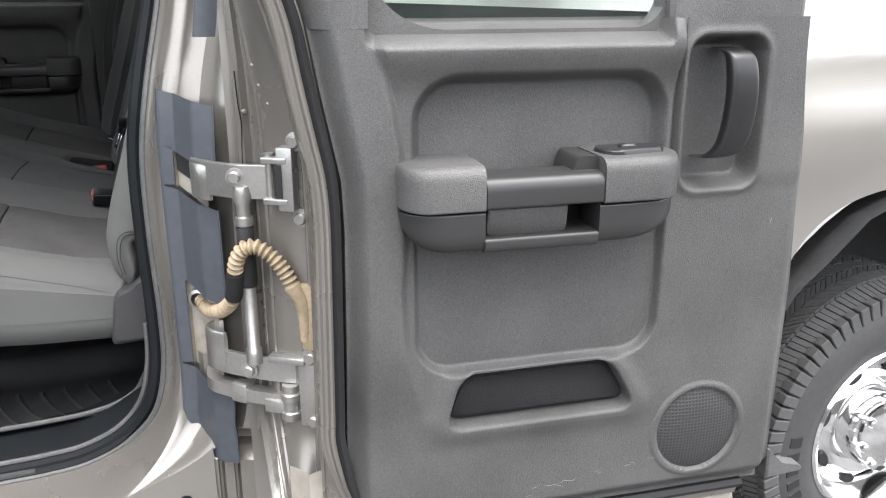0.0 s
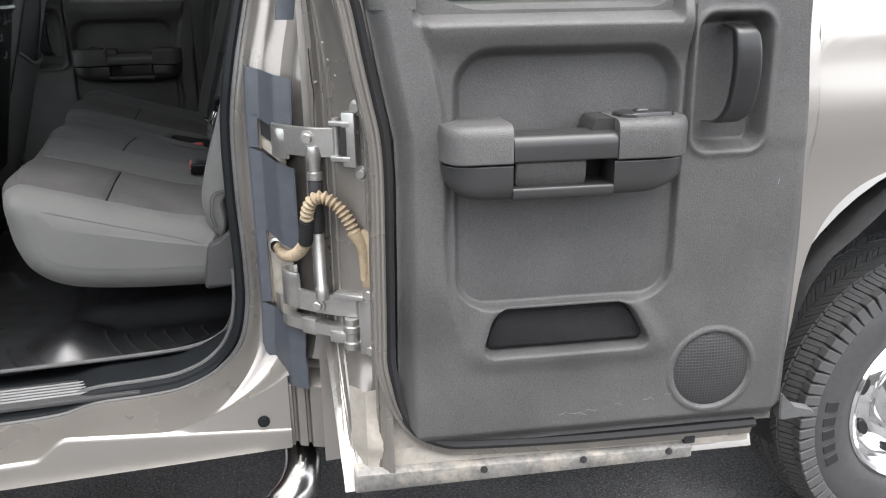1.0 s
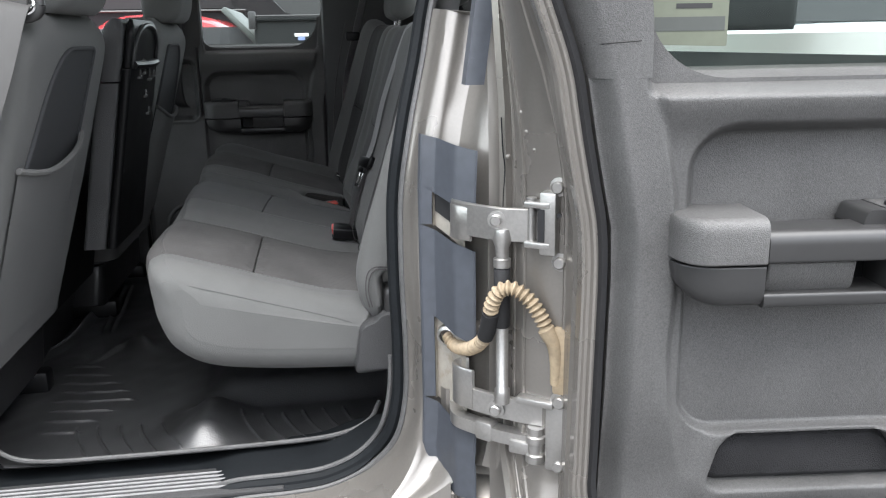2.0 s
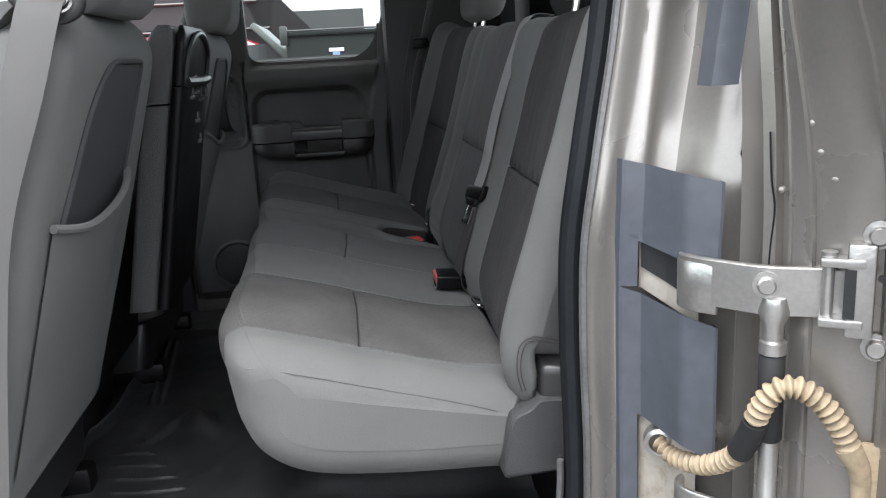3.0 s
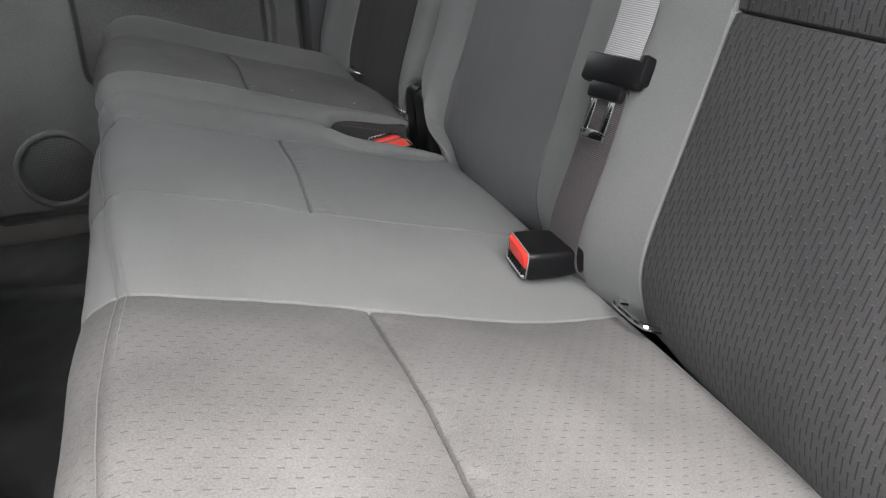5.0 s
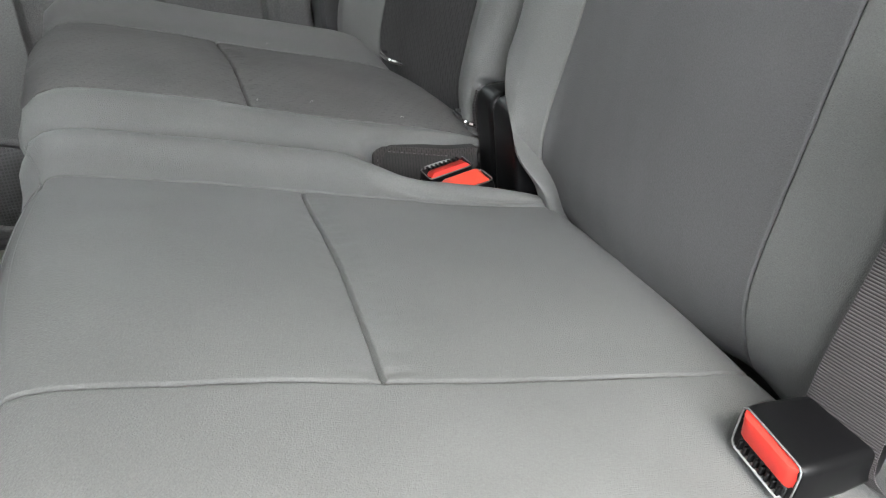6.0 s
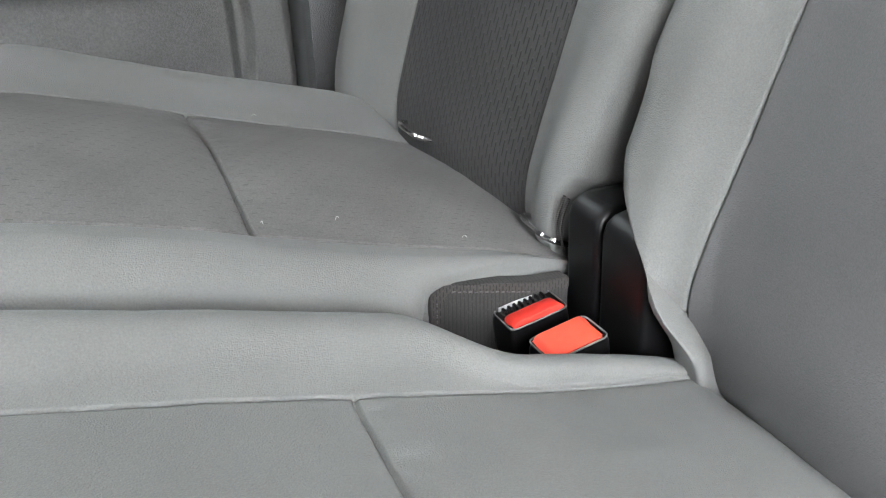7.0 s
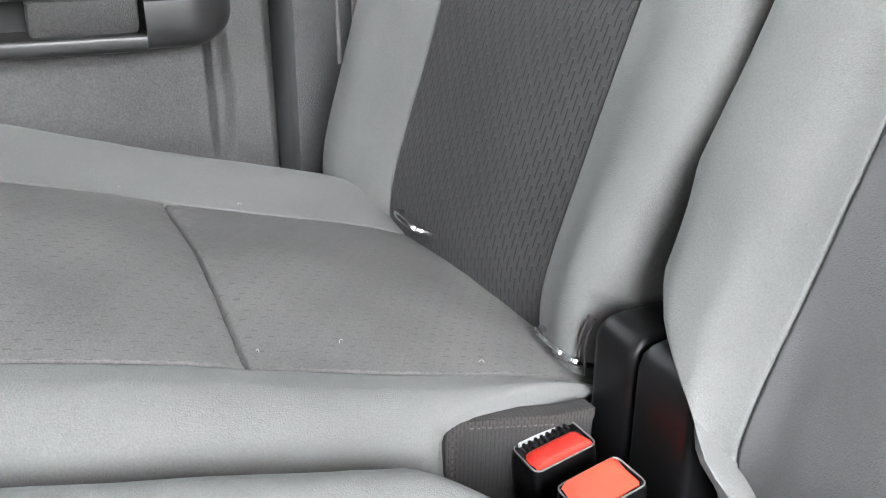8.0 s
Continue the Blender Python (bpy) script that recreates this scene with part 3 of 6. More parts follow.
for a in np.linspace(-0.3, math.pi + 0.3, 28):
    c = (1.70 - 0.515 * math.cos(a), 0.49 + 0.50 * math.sin(a))
    liner.append([(c[0] + 0.008 * math.sin(9 * a), y, c[1] + 0.006 * math.sin(13 * a + y * 20)) for y in np.linspace(-0.955, -0.55, 7)])
part("wheelhouse_liner", joined(surface(liner), surface([[(1.2, -0.56, z), (2.2, -0.56, z)] for z in (0.35, 1.0)])), LINER, truck)
# liner studs
for i in range(9):
    a = 0.25 + 0.27 * i
    for y in (-0.87, -0.74):
        bm = bmesh.new()
        bmesh.ops.create_icosphere(bm, subdivisions=1, radius=0.009, matrix=Matrix.Translation((1.70 - 0.505 * math.cos(a), y + 0.03 * (i % 2), 0.49 + 0.49 * math.sin(a))))
        part("liner_stud", bm, SMOOTH_BLACK, truck)

# tube step below the sill
part("tube_step", sweep(catmull([(-1.5, -1.01, 0.415), (-0.6, -1.01, 0.415), (0.0, -1.005, 0.418), (0.075, -0.985, 0.43), (0.115, -0.93, 0.46), (0.122, -0.82, 0.485)], 10), 0.038, 18), TUBE, truck, "polished steel side step tube")
part("sill_underside", box(-1.5, 0.33, -0.78, 0.93, 0.53, 0.556), LINER, truck, smooth=False)
part("sill_stud", moved(lathe([(0.0, -0.006), (0.007, -0.006), (0.008, -0.003), (0.0115, -0.003), (0.012, 0.003)], 20), Matrix.Translation((0.049, -0.9365, 0.588)) @ pose(0, 0, 0, -4)), RUBBER, truck, "dark plastic sill plug")
# scuff plate with bright ribs, and the outer dark strip
part("scuff_plate", box(-1.5, -0.185, -0.795, -0.70, 0.606, 0.617, 0.003), GRAIN_DARK, truck)
for i in range(5):
    part("scuff_rib", box(-1.48, -0.215, -0.775 + i * 0.0135, -0.771 + i * 0.0135, 0.616, 0.6195, 0.001), RIB, truck, "pale raised scuff rib", False)
bm = surface([[(x, y, z + 0.001) for y, z in ((-0.79, 0.612), (-0.74, 0.62), (-0.69, 0.625), (-0.66, 0.62))] for x in np.linspace(-0.185, 0.02, 5)])
part("sill_cover", bm, GRAIN_DARK, truck)
part("cover_trim_line", sweep([(-0.185, -0.755, 0.622), (-0.08, -0.752, 0.626), (0.0, -0.735, 0.65)], 0.004, 6), SMOOTH_GREY, truck)

# hinge cover on the pillar: a folded plastic plate with cut-outs for the two hinge arms
def on_pillar(u, d, z):
    """u: along the pillar face from the opening outwards; d: proud of it."""
    lean = 0.05 * float(step(z, 1.20, 1.5))
    ex = np.interp(z, EDGE[::-1][:, 1][np.argsort(EDGE[::-1][:, 1])], EDGE[::-1][:, 0][np.argsort(EDGE[::-1][:, 1])]) if z > 0.72 else 0.03
    ex = 0.038 * 0.7 + ex * 0.3
    t = u / 0.118
    x, y = ex + 0.046 + 0.067 * t, -0.890 - 0.052 * t + lean
    return (x - 0.61 * d, y - 0.79 * d, z)


FOLD = [(0.064, -0.860), (0.066, -0.871), (0.069, -0.8745), (0.085, -0.8790), (0.0885, -0.8815), (0.092, -0.890), (0.099, -0.912), (0.107, -0.9380), (0.1095, -0.9460), (0.1135, -0.9505), (0.136, -0.9670), (0.1395, -0.9670), (0.142, -0.950)]


def plate_piece(low, high, first=0, last=13):
    """A stretch of the folded plate; low and high: heights at the inner and the outer end."""
    rows = []
    for k in np.linspace(0, 1, 8):
        row = []
        for x, y in FOLD[first:last]:
            w = (x - 0.064) / 0.078
            z = (low[0] + (low[1] - low[0]) * w) * (1 - k) + (high[0] + (high[1] - high[0]) * w) * k
            at = on_pillar(0, 0, z)
            row.append((x + at[0] - 0.0835, y + at[1] + 0.890, z))
        rows.append(row)
    return surface(rows)


cover = thing("hinge_cover", "blue-grey moulded plastic hinge cover on the door pillar", "hinge cover", on_pillar(0.05, 0, 0.69))
for low, high, last in (((1.172, 1.142), (1.256, 1.238), 13), ((0.964, 0.930), (1.112, 1.084), 13), ((0.66, 0.66), (0.812, 0.780), 13), ((1.1115, 1.1115), (1.1725, 1.1725), 4), ((0.8115, 0.8115), (0.9645, 0.9645), 4)):
    part("cover_panel", plate_piece(low, high, 0, last), PLATE, cover, crisp=28)
for low, high in (((1.108, 1.082), (1.174, 1.144)), ((0.808, 0.776), (0.966, 0.932))):
    part("cover_recess", surface([[(0.0865, -0.8795, z0), (0.091, -0.8715, z0), (0.110, -0.903, z0 + (z1 - z0) * 0.5), (0.127, -0.946, z1)] for z0, z1 in (low, high)]), DIRT_PAINT, cover, "dirty painted cut-out behind the hinge arm", False)
# dark sheet before the recess, standing in for the deep hole's shade
part("recess_shade", surface([[(0.0905, -0.8760, z0), (0.1085, -0.9045, z0 - 0.012), (0.1255, -0.9475, z0 - 0.026)] for z0 in (1.133, 1.1715)]), RUBBER_DARK, cover, "dark sheet in place of the shaded hole above the hinge root", False)
part("rain_channel", surface([[(0.125 + dx + 0.15 * (z - 1.33), -0.955 + dy + 0.05 * (z - 1.33), z) for dx, dy in ((0, 0.02), (0.0, -0.012), (0.012, -0.016), (0.028, -0.012), (0.032, 0.02))] for z in np.linspace(1.335, 1.86, 8)]), PLATE, cover)
place_all(cover)

# ---- wheel ----
def wheel(cx, cy, cz):
    w = thing("wheel", "all-terrain tyre on a polished chrome eight-lug rim", "wheel", (cx, cy, cz))
    prof = [(0.215, -0.02), (0.225, -0.035), (0.26, -0.045), (0.31, -0.048), (0.345, -0.040), (0.368, -0.022), (0.376, 0.0), (0.380, 0.03), (0.382, 0.11), (0.380, 0.19), (0.370, 0.225), (0.33, 0.25), (0.23, 0.24)]
    tyre = part("tyre", lathe(prof, 96), SIDEWALL, w)
    # tread blocks: slanted lugs split by a narrow cut, the two inner rows joined
    n, inner = 74, bmesh.new()
    for row, (y0, y1, slant) in enumerate(((-0.030, 0.021, 0.12), (0.026, 0.063, 0.55), (0.0675, 0.102, -0.55), (0.1065, 0.141, 0.55), (0.1455, 0.180, -0.55), (0.1845, 0.217, 0.12))):
        b = bmesh.new()
        pitch = 2 * math.pi / n
        for a0, a1 in ((-0.45, -0.06), (0.0, 0.42)):
            vs = []
            for r in (0.372, 0.391 if row not in (0, 5) else 0.387):
                for y, sh in ((y0, -slant), (y1, slant)):
                    rr = r if y > -0.02 else r - 0.018
                    for k in (a0, a1):
                        a = (k + sh) * pitch
                        vs.append(b.verts.new((rr * math.cos(a), y, rr * math.sin(a))))
            for q in ((0, 1, 3, 2), (4, 6, 7, 5), (0, 4, 5, 1), (2, 3, 7, 6), (0, 2, 6, 4), (1, 5, 7, 3)):
                b.faces.new([vs[k] for k in q])
        if row < 4:
            first = part("tread_block", b, TREAD, tyre, smooth=False)
            first.rotation_euler = (0, pitch / 2 * (row % 2), 0)
            for i in range(1, n):
                o = new("tread_block", first.data)
                o.parent, o.rotation_euler = tyre, (0, pitch * (i + 0.5 * (row % 2)), 0)
        else:
            quads = [[v.co.copy() for v in f.verts] for f in b.faces]
            b.free()
            for i in range(n):
                turn = Matrix.Rotation(pitch * (i + 0.5 * (row % 2)), 4, "Y")
                for q in quads:
                    inner.faces.new([inner.verts.new(turn @ v) for v in q])
    tagged(part("inner_tread", inner, TREAD, tyre, smooth=False), kind="stuff")
    # bars cut into the shoulder
    first = part("shoulder_lug", box(0.332, 0.376, -0.047, -0.020, -0.0125, 0.0125, 0.002, 1), TREAD, tyre, smooth=False)
    for i in range(1, n):
        o = new("shoulder_lug", first.data)
        o.parent, o.rotation_euler = tyre, (0, 2 * math.pi * i / n, 0)
    # rim
    rim = [(0.216, -0.018), (0.222, -0.034), (0.216, -0.040), (0.206, -0.034), (0.200, -0.012), (0.196, 0.03), (0.188, 0.045), (0.172, 0.035), (0.155, 0.012), (0.135, 0.0), (0.118, 0.004), (0.10, 0.012), (0.098, -0.03), (0.09, -0.05), (0.06, -0.062), (0.0, -0.064)]
    rim_ob = part("rim", lathe(rim, 72), CHROME, w)
    for i in range(8):
        a = 2 * math.pi * i / 8 + 0.2
        lug = lathe([(0.0, -0.052), (0.009, -0.050), (0.013, -0.042), (0.015, 0.0), (0.017, 0.012)], 12)
        part("lug_cap", moved(lug, Matrix.Translation((0.085 * math.cos(a), -0.018, 0.085 * math.sin(a)))), CHROME, rim_ob)
        slot = moved(lathe([(0.0, -0.004), (0.015, -0.004), (0.017, 0.004)], 16), Matrix.Rotation(-a - 0.3, 4, "Y") @ Matrix.Translation((0.156, 0.008, 0)) @ Matrix.Diagonal((0.8, 1, 1.5, 1)))
        part("hand_hole", slot, RUBBER_DARK, rim_ob)
    # raised marks on the sidewall, drawn as plain bars
    for i in range(5):
        a = math.radians(203 - 7.5 * i)
        part("sidewall_mark", moved(box(0.276, 0.312, -0.0495, -0.044, -0.0135 + 0.003 * (i % 2), 0.0135, 0.001, 1), Matrix.Rotation(-a, 4, "Y")), LETTER, tyre, smooth=False)
    return w


wheel_ob = wheel(1.70, -0.845, 0.350)
tagged(wheel_ob, group="truck wheels")
for x, y, turn in ((-2.42, -0.845, 0), (1.70, 0.845, 180), (-2.42, 0.845, 180)):
    copy_thing(wheel_ob, pose(x, y, 0.350, 0, 0, turn))

# ---- seats ----
SECTION = catmull([(0.07, 0.77), (-0.06, 0.775), (-0.20, 0.783), (-0.315, 0.800), (-0.378, 0.838), (-0.404, 0.890), (-0.412, 0.945), (-0.414, 0.985), (-0.405, 1.017), (-0.380, 1.035),
                   (-0.31, 1.0145), (-0.24, 0.992), (-0.14, 0.962), (-0.048, 0.9365), (-0.018, 0.9285), (-0.001, 0.9205), (0.007, 0.896), (0.038, 0.850)], 18, close=True)
BACK = catmull([(0.07, 0.885), (0.042, 0.892), (0.018, 0.908), (0.006, 0.934), (0.001, 0.968), (0.009, 1.01), (0.037, 1.1), (0.069, 1.2), (0.098, 1.3), (0.122, 1.38), (0.138, 1.415), (0.168, 1.432), (0.20, 1.418),
                (0.215, 1.37), (0.20, 1.25), (0.17, 1.10), (0.13, 0.95), (0.10, 0.895)], 16, close=True)


def smooth_knots(knots, ys):
    """A soft curve through (place, height) pairs."""
    k = catmull(knots, 24)
    return np.interp(ys, k[:, 0], k[:, 1])


def outward(sec):
    t = np.roll(sec, -1, 0) - np.roll(sec, 1, 0)
    t /= np.linalg.norm(t, axis=1)[:, None]
    n = np.stack([t[:, 1], -t[:, 0]], 1)
    if ((sec - sec.mean(0)) * n).sum() < 0:
        n = -n
    return n


def end_round(ys, y0, y1, r0, r1):
    """How far the section draws in towards each end, for a rolled edge."""
    a, b = np.clip((ys - y0) / r0, 0, 1), np.clip((y1 - ys) / r1, 0, 1)
    return r0 * (1 - np.sqrt(1 - (1 - a)**2)) + r1 * (1 - np.sqrt(1 - (1 - b)**2))


def spaced(y0, y1, r0, r1, stepsize):
    return np.unique(np.concatenate([y0 + r0 * np.linspace(0, 1, 9)**2, np.arange(y0 + r0, y1 - r1, stepsize), y1 - r1 * np.linspace(0, 1, 9)**2]))


def resampled(sec, axis, cross_at):
    """The section's outline with points closer together near the cross seam."""
    P = np.vstack([sec, sec[:1]])
    L = np.concatenate([[0], np.cumsum(np.linalg.norm(np.diff(P, axis=0), axis=1))])
    fine = np.arange(0, L[-1], 0.0005)
    Q = np.stack([np.interp(fine, L, P[:, k]) for k in (0, 1)], 1)
    a = Q[:, 0 if axis == "x" else 1]
    keep, last = [], -1.0
    for i, (t, v) in enumerate(zip(fine, a)):
        if t - last >= (0.0005 if -0.020 < v - cross_at < 0.003 else 0.0012 if abs(v - cross_at) < 0.012 else 0.0025 if abs(v - cross_at) < 0.03 else 0.007):
            keep.append(i)
            last = t
    return Q[keep]


def padded(parent, sec, y0, y1, r0, r1, zones, knots, cross_at, axis, level, names, bend=None, seed=1, core=None):
    """An upholstered pad swept across the cab. zones: (from, to, kind); kind 0 is the cover, others inserts. knots: how far the pad stands out, across the cab.
    cross_at: place of the cross seam along axis."""
    sec = resampled(sec, axis, cross_at)
    seams = sorted({z[0] for z in zones[1:]})
    near = [e + d for e in seams for d in (-0.012, -0.008, -0.005, -0.003, -0.0016, -0.0007, 0.0, 0.0007, 0.0016, 0.003, 0.005, 0.008, 0.012)]
    ys = sorted([v for v in spaced(y0, y1, r0, r1, 0.005) if all(abs(v - q) > 0.0008 for q in near)] + [v for v in near if y0 < v < y1])
    ys = np.array([v for v, q in zip(ys, [-9.0] + ys) if v - q > 0.0003])
    n = outward(sec)
    inset = end_round(ys, y0, y1, r0, r1)
    Y, X = np.meshgrid(ys, sec[:, 0], indexing="ij")
    Z = np.broadcast_to(sec[:, 1], X.shape)
    A = X if axis == "x" else Z
    face = step(level(X, Z), 0, 1)                       # 1 on the padded side
    ahead = step(n[:, 1] if axis == "x" else -n[:, 0], 0.1, 0.8)[None, :]
    disp = smooth_knots(knots, Y) * ahead
    kind = np.zeros(X.shape, int)
    for ya, yb, k in zones:
        kind[(Y >= ya) & (Y < yb)] = k
        if k:
            C = cross_at - (0.003 + 0.047 * (0.155 - Y) if k == 2 and axis == "x" else 0.0)
            inside = step(Y, ya - 0.004, ya + 0.008) * (1 - step(Y, yb - 0.008, yb + 0.004))
            deep = 1.0 if k == 1 else 0.7
            puck = np.clip(np.sin(Y * 520 + 3 * np.sin(Y * 97)) + 0.5 * np.sin(Y * 1130 + 1), -0.4, 2)
            rear = np.where(A > C, 1.0, 0.45)
            disp = disp - inside * deep * (0.0100 * bell(A - C, 0.0010) + 0.0026 * bell(A - C, 0.0085) + 0.0013 * puck * rear * bell(np.abs(A - C) - 0.009, 0.008))
            # the pad is fuller between its seams
            disp = disp + 0.004 * deep * step(np.abs(A - C), 0.0, 0.06) * step(Y, ya, ya + 0.07) * (1 - step(Y, yb - 0.07, yb))
    for e in seams:
        near_insert = 1.0 if any(z[2] == 1 and e in z[:2] for z in zones) else 0.5
        if axis == "x":
            disp = disp - near_insert * (0.0055 * bell(Y - e, 0.0009) + 0.0014 * bell(Y - e, 0.010))
        else:
            disp = disp - near_insert * (0.0060 * bell(Y - e, 0.0009) + 0.0012 * bell(Y - e, 0.016))
    if axis == "x":
        disp = disp - 0.003 * bell(X + 0.398, 0.004) * step(Z, 0.95, 1.0)
    disp = disp * face + 0.0013 * wander(Y, X + Z, 24, seed) * face + 0.0003 * wander(Y, X - Z, 130, seed + 1) * face
    PX, PZ = X + n[None, :, 0] * disp, Z + n[None, :, 1] * disp
    # towards its ends the pad draws in to a core line
    (ax, az), (bx, bz) = core
    t = np.clip(((PX - ax) * (bx - ax) + (PZ - az) * (bz - az)) / ((bx - ax)**2 + (bz - az)**2), 0, 1)
    DX, DZ = ax + t * (bx - ax) - PX, az + t * (bz - az) - PZ
    far = np.hypot(DX, DZ)
    pull = np.minimum(inset[:, None], 0.85 * far) / far
    PX, PZ = PX + DX * pull, PZ + DZ * pull
    PY = np.array(Y)
    if bend is not None:
        PX, PY, PZ = bend(PX, PY, PZ)
    P = np.stack([PX, PY, PZ], -1)
    lab = np.where(face[:-1] > 0.5, kind[:-1], 0)
    regions(P, lab, names, parent, close_v=True, caps=True, flip=True)
    return P


def top_face(X, Z):
    return (Z - 0.90) / 0.05


def back_face(X, Z):
    return ((0.085 + 0.30 * (Z - 0.95)) - X) / 0.04


bench = thing("rear_bench_section", "grey cloth rear bench section with two seats, dark woven outer insert", "rear seat", (-0.15, -0.2, 0.62), "rear bench")
bench_far = thing("rear_bench_section", "grey cloth single rear seat section with dark woven insert", "rear seat", (-0.15, 0.5, 0.62), "rear bench")


def near_cushion_bend(X, Y, Z):
    # the inner rear edge is narrowed beside the buckles
    k = step(X, -0.185, -0.120)
    front = step(-X, 0.27, 0.40) * step(Z, 0.86, 0.97)
    return X - 0.020 * step(Y, -0.66, -0.52) * front, Y - 0.040 * k * step(Y, 0.150, 0.205), Z - 0.004 * k * step(Y, 0.165, 0.195)


CUSHION = padded(bench, SECTION, -0.678, 0.234, 0.058, 0.035,
       [(-0.70, -0.583, 0), (-0.583, -0.285, 1), (-0.285, -0.120, 0), (-0.120, 0.155, 2), (0.155, 0.25, 0)],
       [(-0.70, -0.024), (-0.63, -0.020), (-0.583, -0.021), (-0.435, -0.012), (-0.285, -0.018), (-0.20, -0.006), (-0.12, -0.001), (0.02, 0.004), (0.155, -0.006), (0.20, 0.011), (0.24, 0.013)],
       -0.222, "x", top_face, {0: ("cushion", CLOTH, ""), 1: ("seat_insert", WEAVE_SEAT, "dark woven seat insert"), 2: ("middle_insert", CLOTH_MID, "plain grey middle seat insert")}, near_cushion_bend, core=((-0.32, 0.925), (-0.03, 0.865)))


def far_cushion_bend(X, Y, Z):
    # the inner rear corner is cut back to leave room for the buckles
    notch = step(X, -0.158, -0.140) * (1 - step(Y, 0.25, 0.300)) * (1 - step(Z, 0.945, 0.985))
    front = step(-X, 0.27, 0.40) * step(Z, 0.86, 0.97)
    return X - 0.020 * front * (1 - step(Y, 0.60, 0.69)), Y + (0.030 + 0.065 * (1 - step(Z, 0.900, 0.942))) * notch, Z


padded(bench_far, SECTION, 0.240, 0.690, 0.032, 0.040,
       [(0.20, 0.298, 0), (0.298, 0.574, 1), (0.574, 0.72, 0)],
       [(0.22, 0.010), (0.27, 0.021), (0.298, 0.020), (0.436, 0.026), (0.574, 0.018), (0.64, 0.036), (0.70, 0.038)],
       -0.248, "x", top_face, {0: ("cushion", CLOTH, ""), 1: ("seat_insert", WEAVE_SEAT, "dark woven seat insert")},
       far_cushion_bend, seed=5, core=((-0.32, 0.925), (-0.03, 0.865)))


def near_back_bend(X, Y, Z):
    edge = np.interp(Z, [0.89, 0.94, 0.955, 0.975, 0.99, 1.003, 1.02, 1.04, 1.1, 1.16, 1.4], [0.150, 0.155, 0.168, 0.188, 0.204, 0.226, 0.250, 0.267, 0.280, 0.274, 0.256])
    k = step(Y, 0.17, 0.285)
    Y2 = Y + (edge - 0.285) * k
    # low down the outer flank is cut away behind its front strip
    cut = step(-Y, 0.612, 0.640) * step(X, 0.012, 0.022) * (1 - step(Z, 0.962, 0.984))
    X2 = X - 0.013 * step(Y, 0.15, 0.20) * step(Z, 0.935, 0.975) * (1 - step(Z, 1.0, 1.09))
    return X2, Y2 + 0.060 * cut, Z


padded(bench, BACK, -0.692, 0.285, 0.050, 0.036,
       [(-0.72, -0.613, 0), (-0.613, -0.307, 1), (-0.307, -0.105, 0), (-0.105, 0.170, 2), (0.170, 0.32, 0)],
       [(-0.71, 0.034), (-0.655, 0.036), (-0.613, 0.016), (-0.44, 0.006), (-0.307, 0.0), (-0.21, 0.014), (-0.105, 0.002), (0.035, 0.010), (0.17, 0.004), (0.22, 0.016), (0.30, 0.018)],
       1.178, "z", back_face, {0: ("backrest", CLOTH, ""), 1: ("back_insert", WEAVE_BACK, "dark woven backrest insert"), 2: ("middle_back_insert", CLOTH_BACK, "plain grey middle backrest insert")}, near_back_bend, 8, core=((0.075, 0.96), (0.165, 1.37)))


def far_back_bend(X, Y, Z):
    cut = (1 - step(Y, 0.298, 0.308)) * (1 - step(Z, 0.984, 1.002))
    return X + 0.06 * cut, Y - 0.020 * (1 - step(Y, 0.30, 0.37)) * step(Z, 1.03, 1.16), Z


padded(bench_far, BACK, 0.290, 0.765, 0.032, 0.045,
       [(0.22, 0.366, 0), (0.366, 0.600, 1), (0.600, 0.79, 0)],
       [(0.28, 0.022), (0.325, 0.024), (0.366, 0.014), (0.48, 0.022), (0.60, 0.036), (0.66, 0.060), (0.70, 0.066), (0.78, 0.050)],
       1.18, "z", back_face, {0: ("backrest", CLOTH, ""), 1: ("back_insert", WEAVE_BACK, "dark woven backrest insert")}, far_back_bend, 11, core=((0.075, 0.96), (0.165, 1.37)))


def side_panel(loop, y):
    """A flat cloth end panel inside a closed outline of x, z points."""
    x0, x1 = loop[:, 0].min() + 0.002, loop[:, 0].max() - 0.002
    rows = []
    for x in np.linspace(x0, x1, 70):
        hits = []
        for p, q in zip(loop, np.roll(loop, -1, 0)):
            if (p[0] - x) * (q[0] - x) < 0:
                hits.append(p[1] + (q[1] - p[1]) * (x - p[0]) / (q[0] - p[0]))
        if len(hits) >= 2:
            rows.append([(x, y, min(hits)), (x, y, max(hits))])
    return surface(rows)


top_col = min((j for j in range(CUSHION.shape[1]) if CUSHION[60, j, 2] > 1.0), key=lambda j: abs(CUSHION[60, j, 0] + 0.408))
for d in (-0.003, 0.004):
    part("front_stitch", sweep([(p[0] + d, p[1], p[2] + 0.0004 + (0.0015 if d > 0 else -0.001)) for p in CUSHION[:, top_col] if -0.580 < p[1] < 0.205], 0.0004, 5), CLOTH_MID, bench)
part("side_panel", side_panel(CUSHION[0][:, [0, 2]], CUSHION[0][0, 1] - 0.0007), CLOTH, bench)


# a stitched seam along the rolled outer edge
near_end = CUSHION[:16].reshape(-1, 3)
line = []
for x, z in catmull([(-0.392, 0.980), (-0.356, 0.977), (-0.207, 0.931), (-0.110, 0.902), (-0.045, 0.882)], 6):
    gap = (near_end[:, 0] - x)**2 + (near_end[:, 2] - z)**2
    near6 = np.argsort(gap)[:6]
    weight = 1 / (gap[near6] + 1e-6)
    line.append((x, float((near_end[near6, 1] * weight).sum() / weight.sum()) - 0.0004, z))
line = np.array(line)
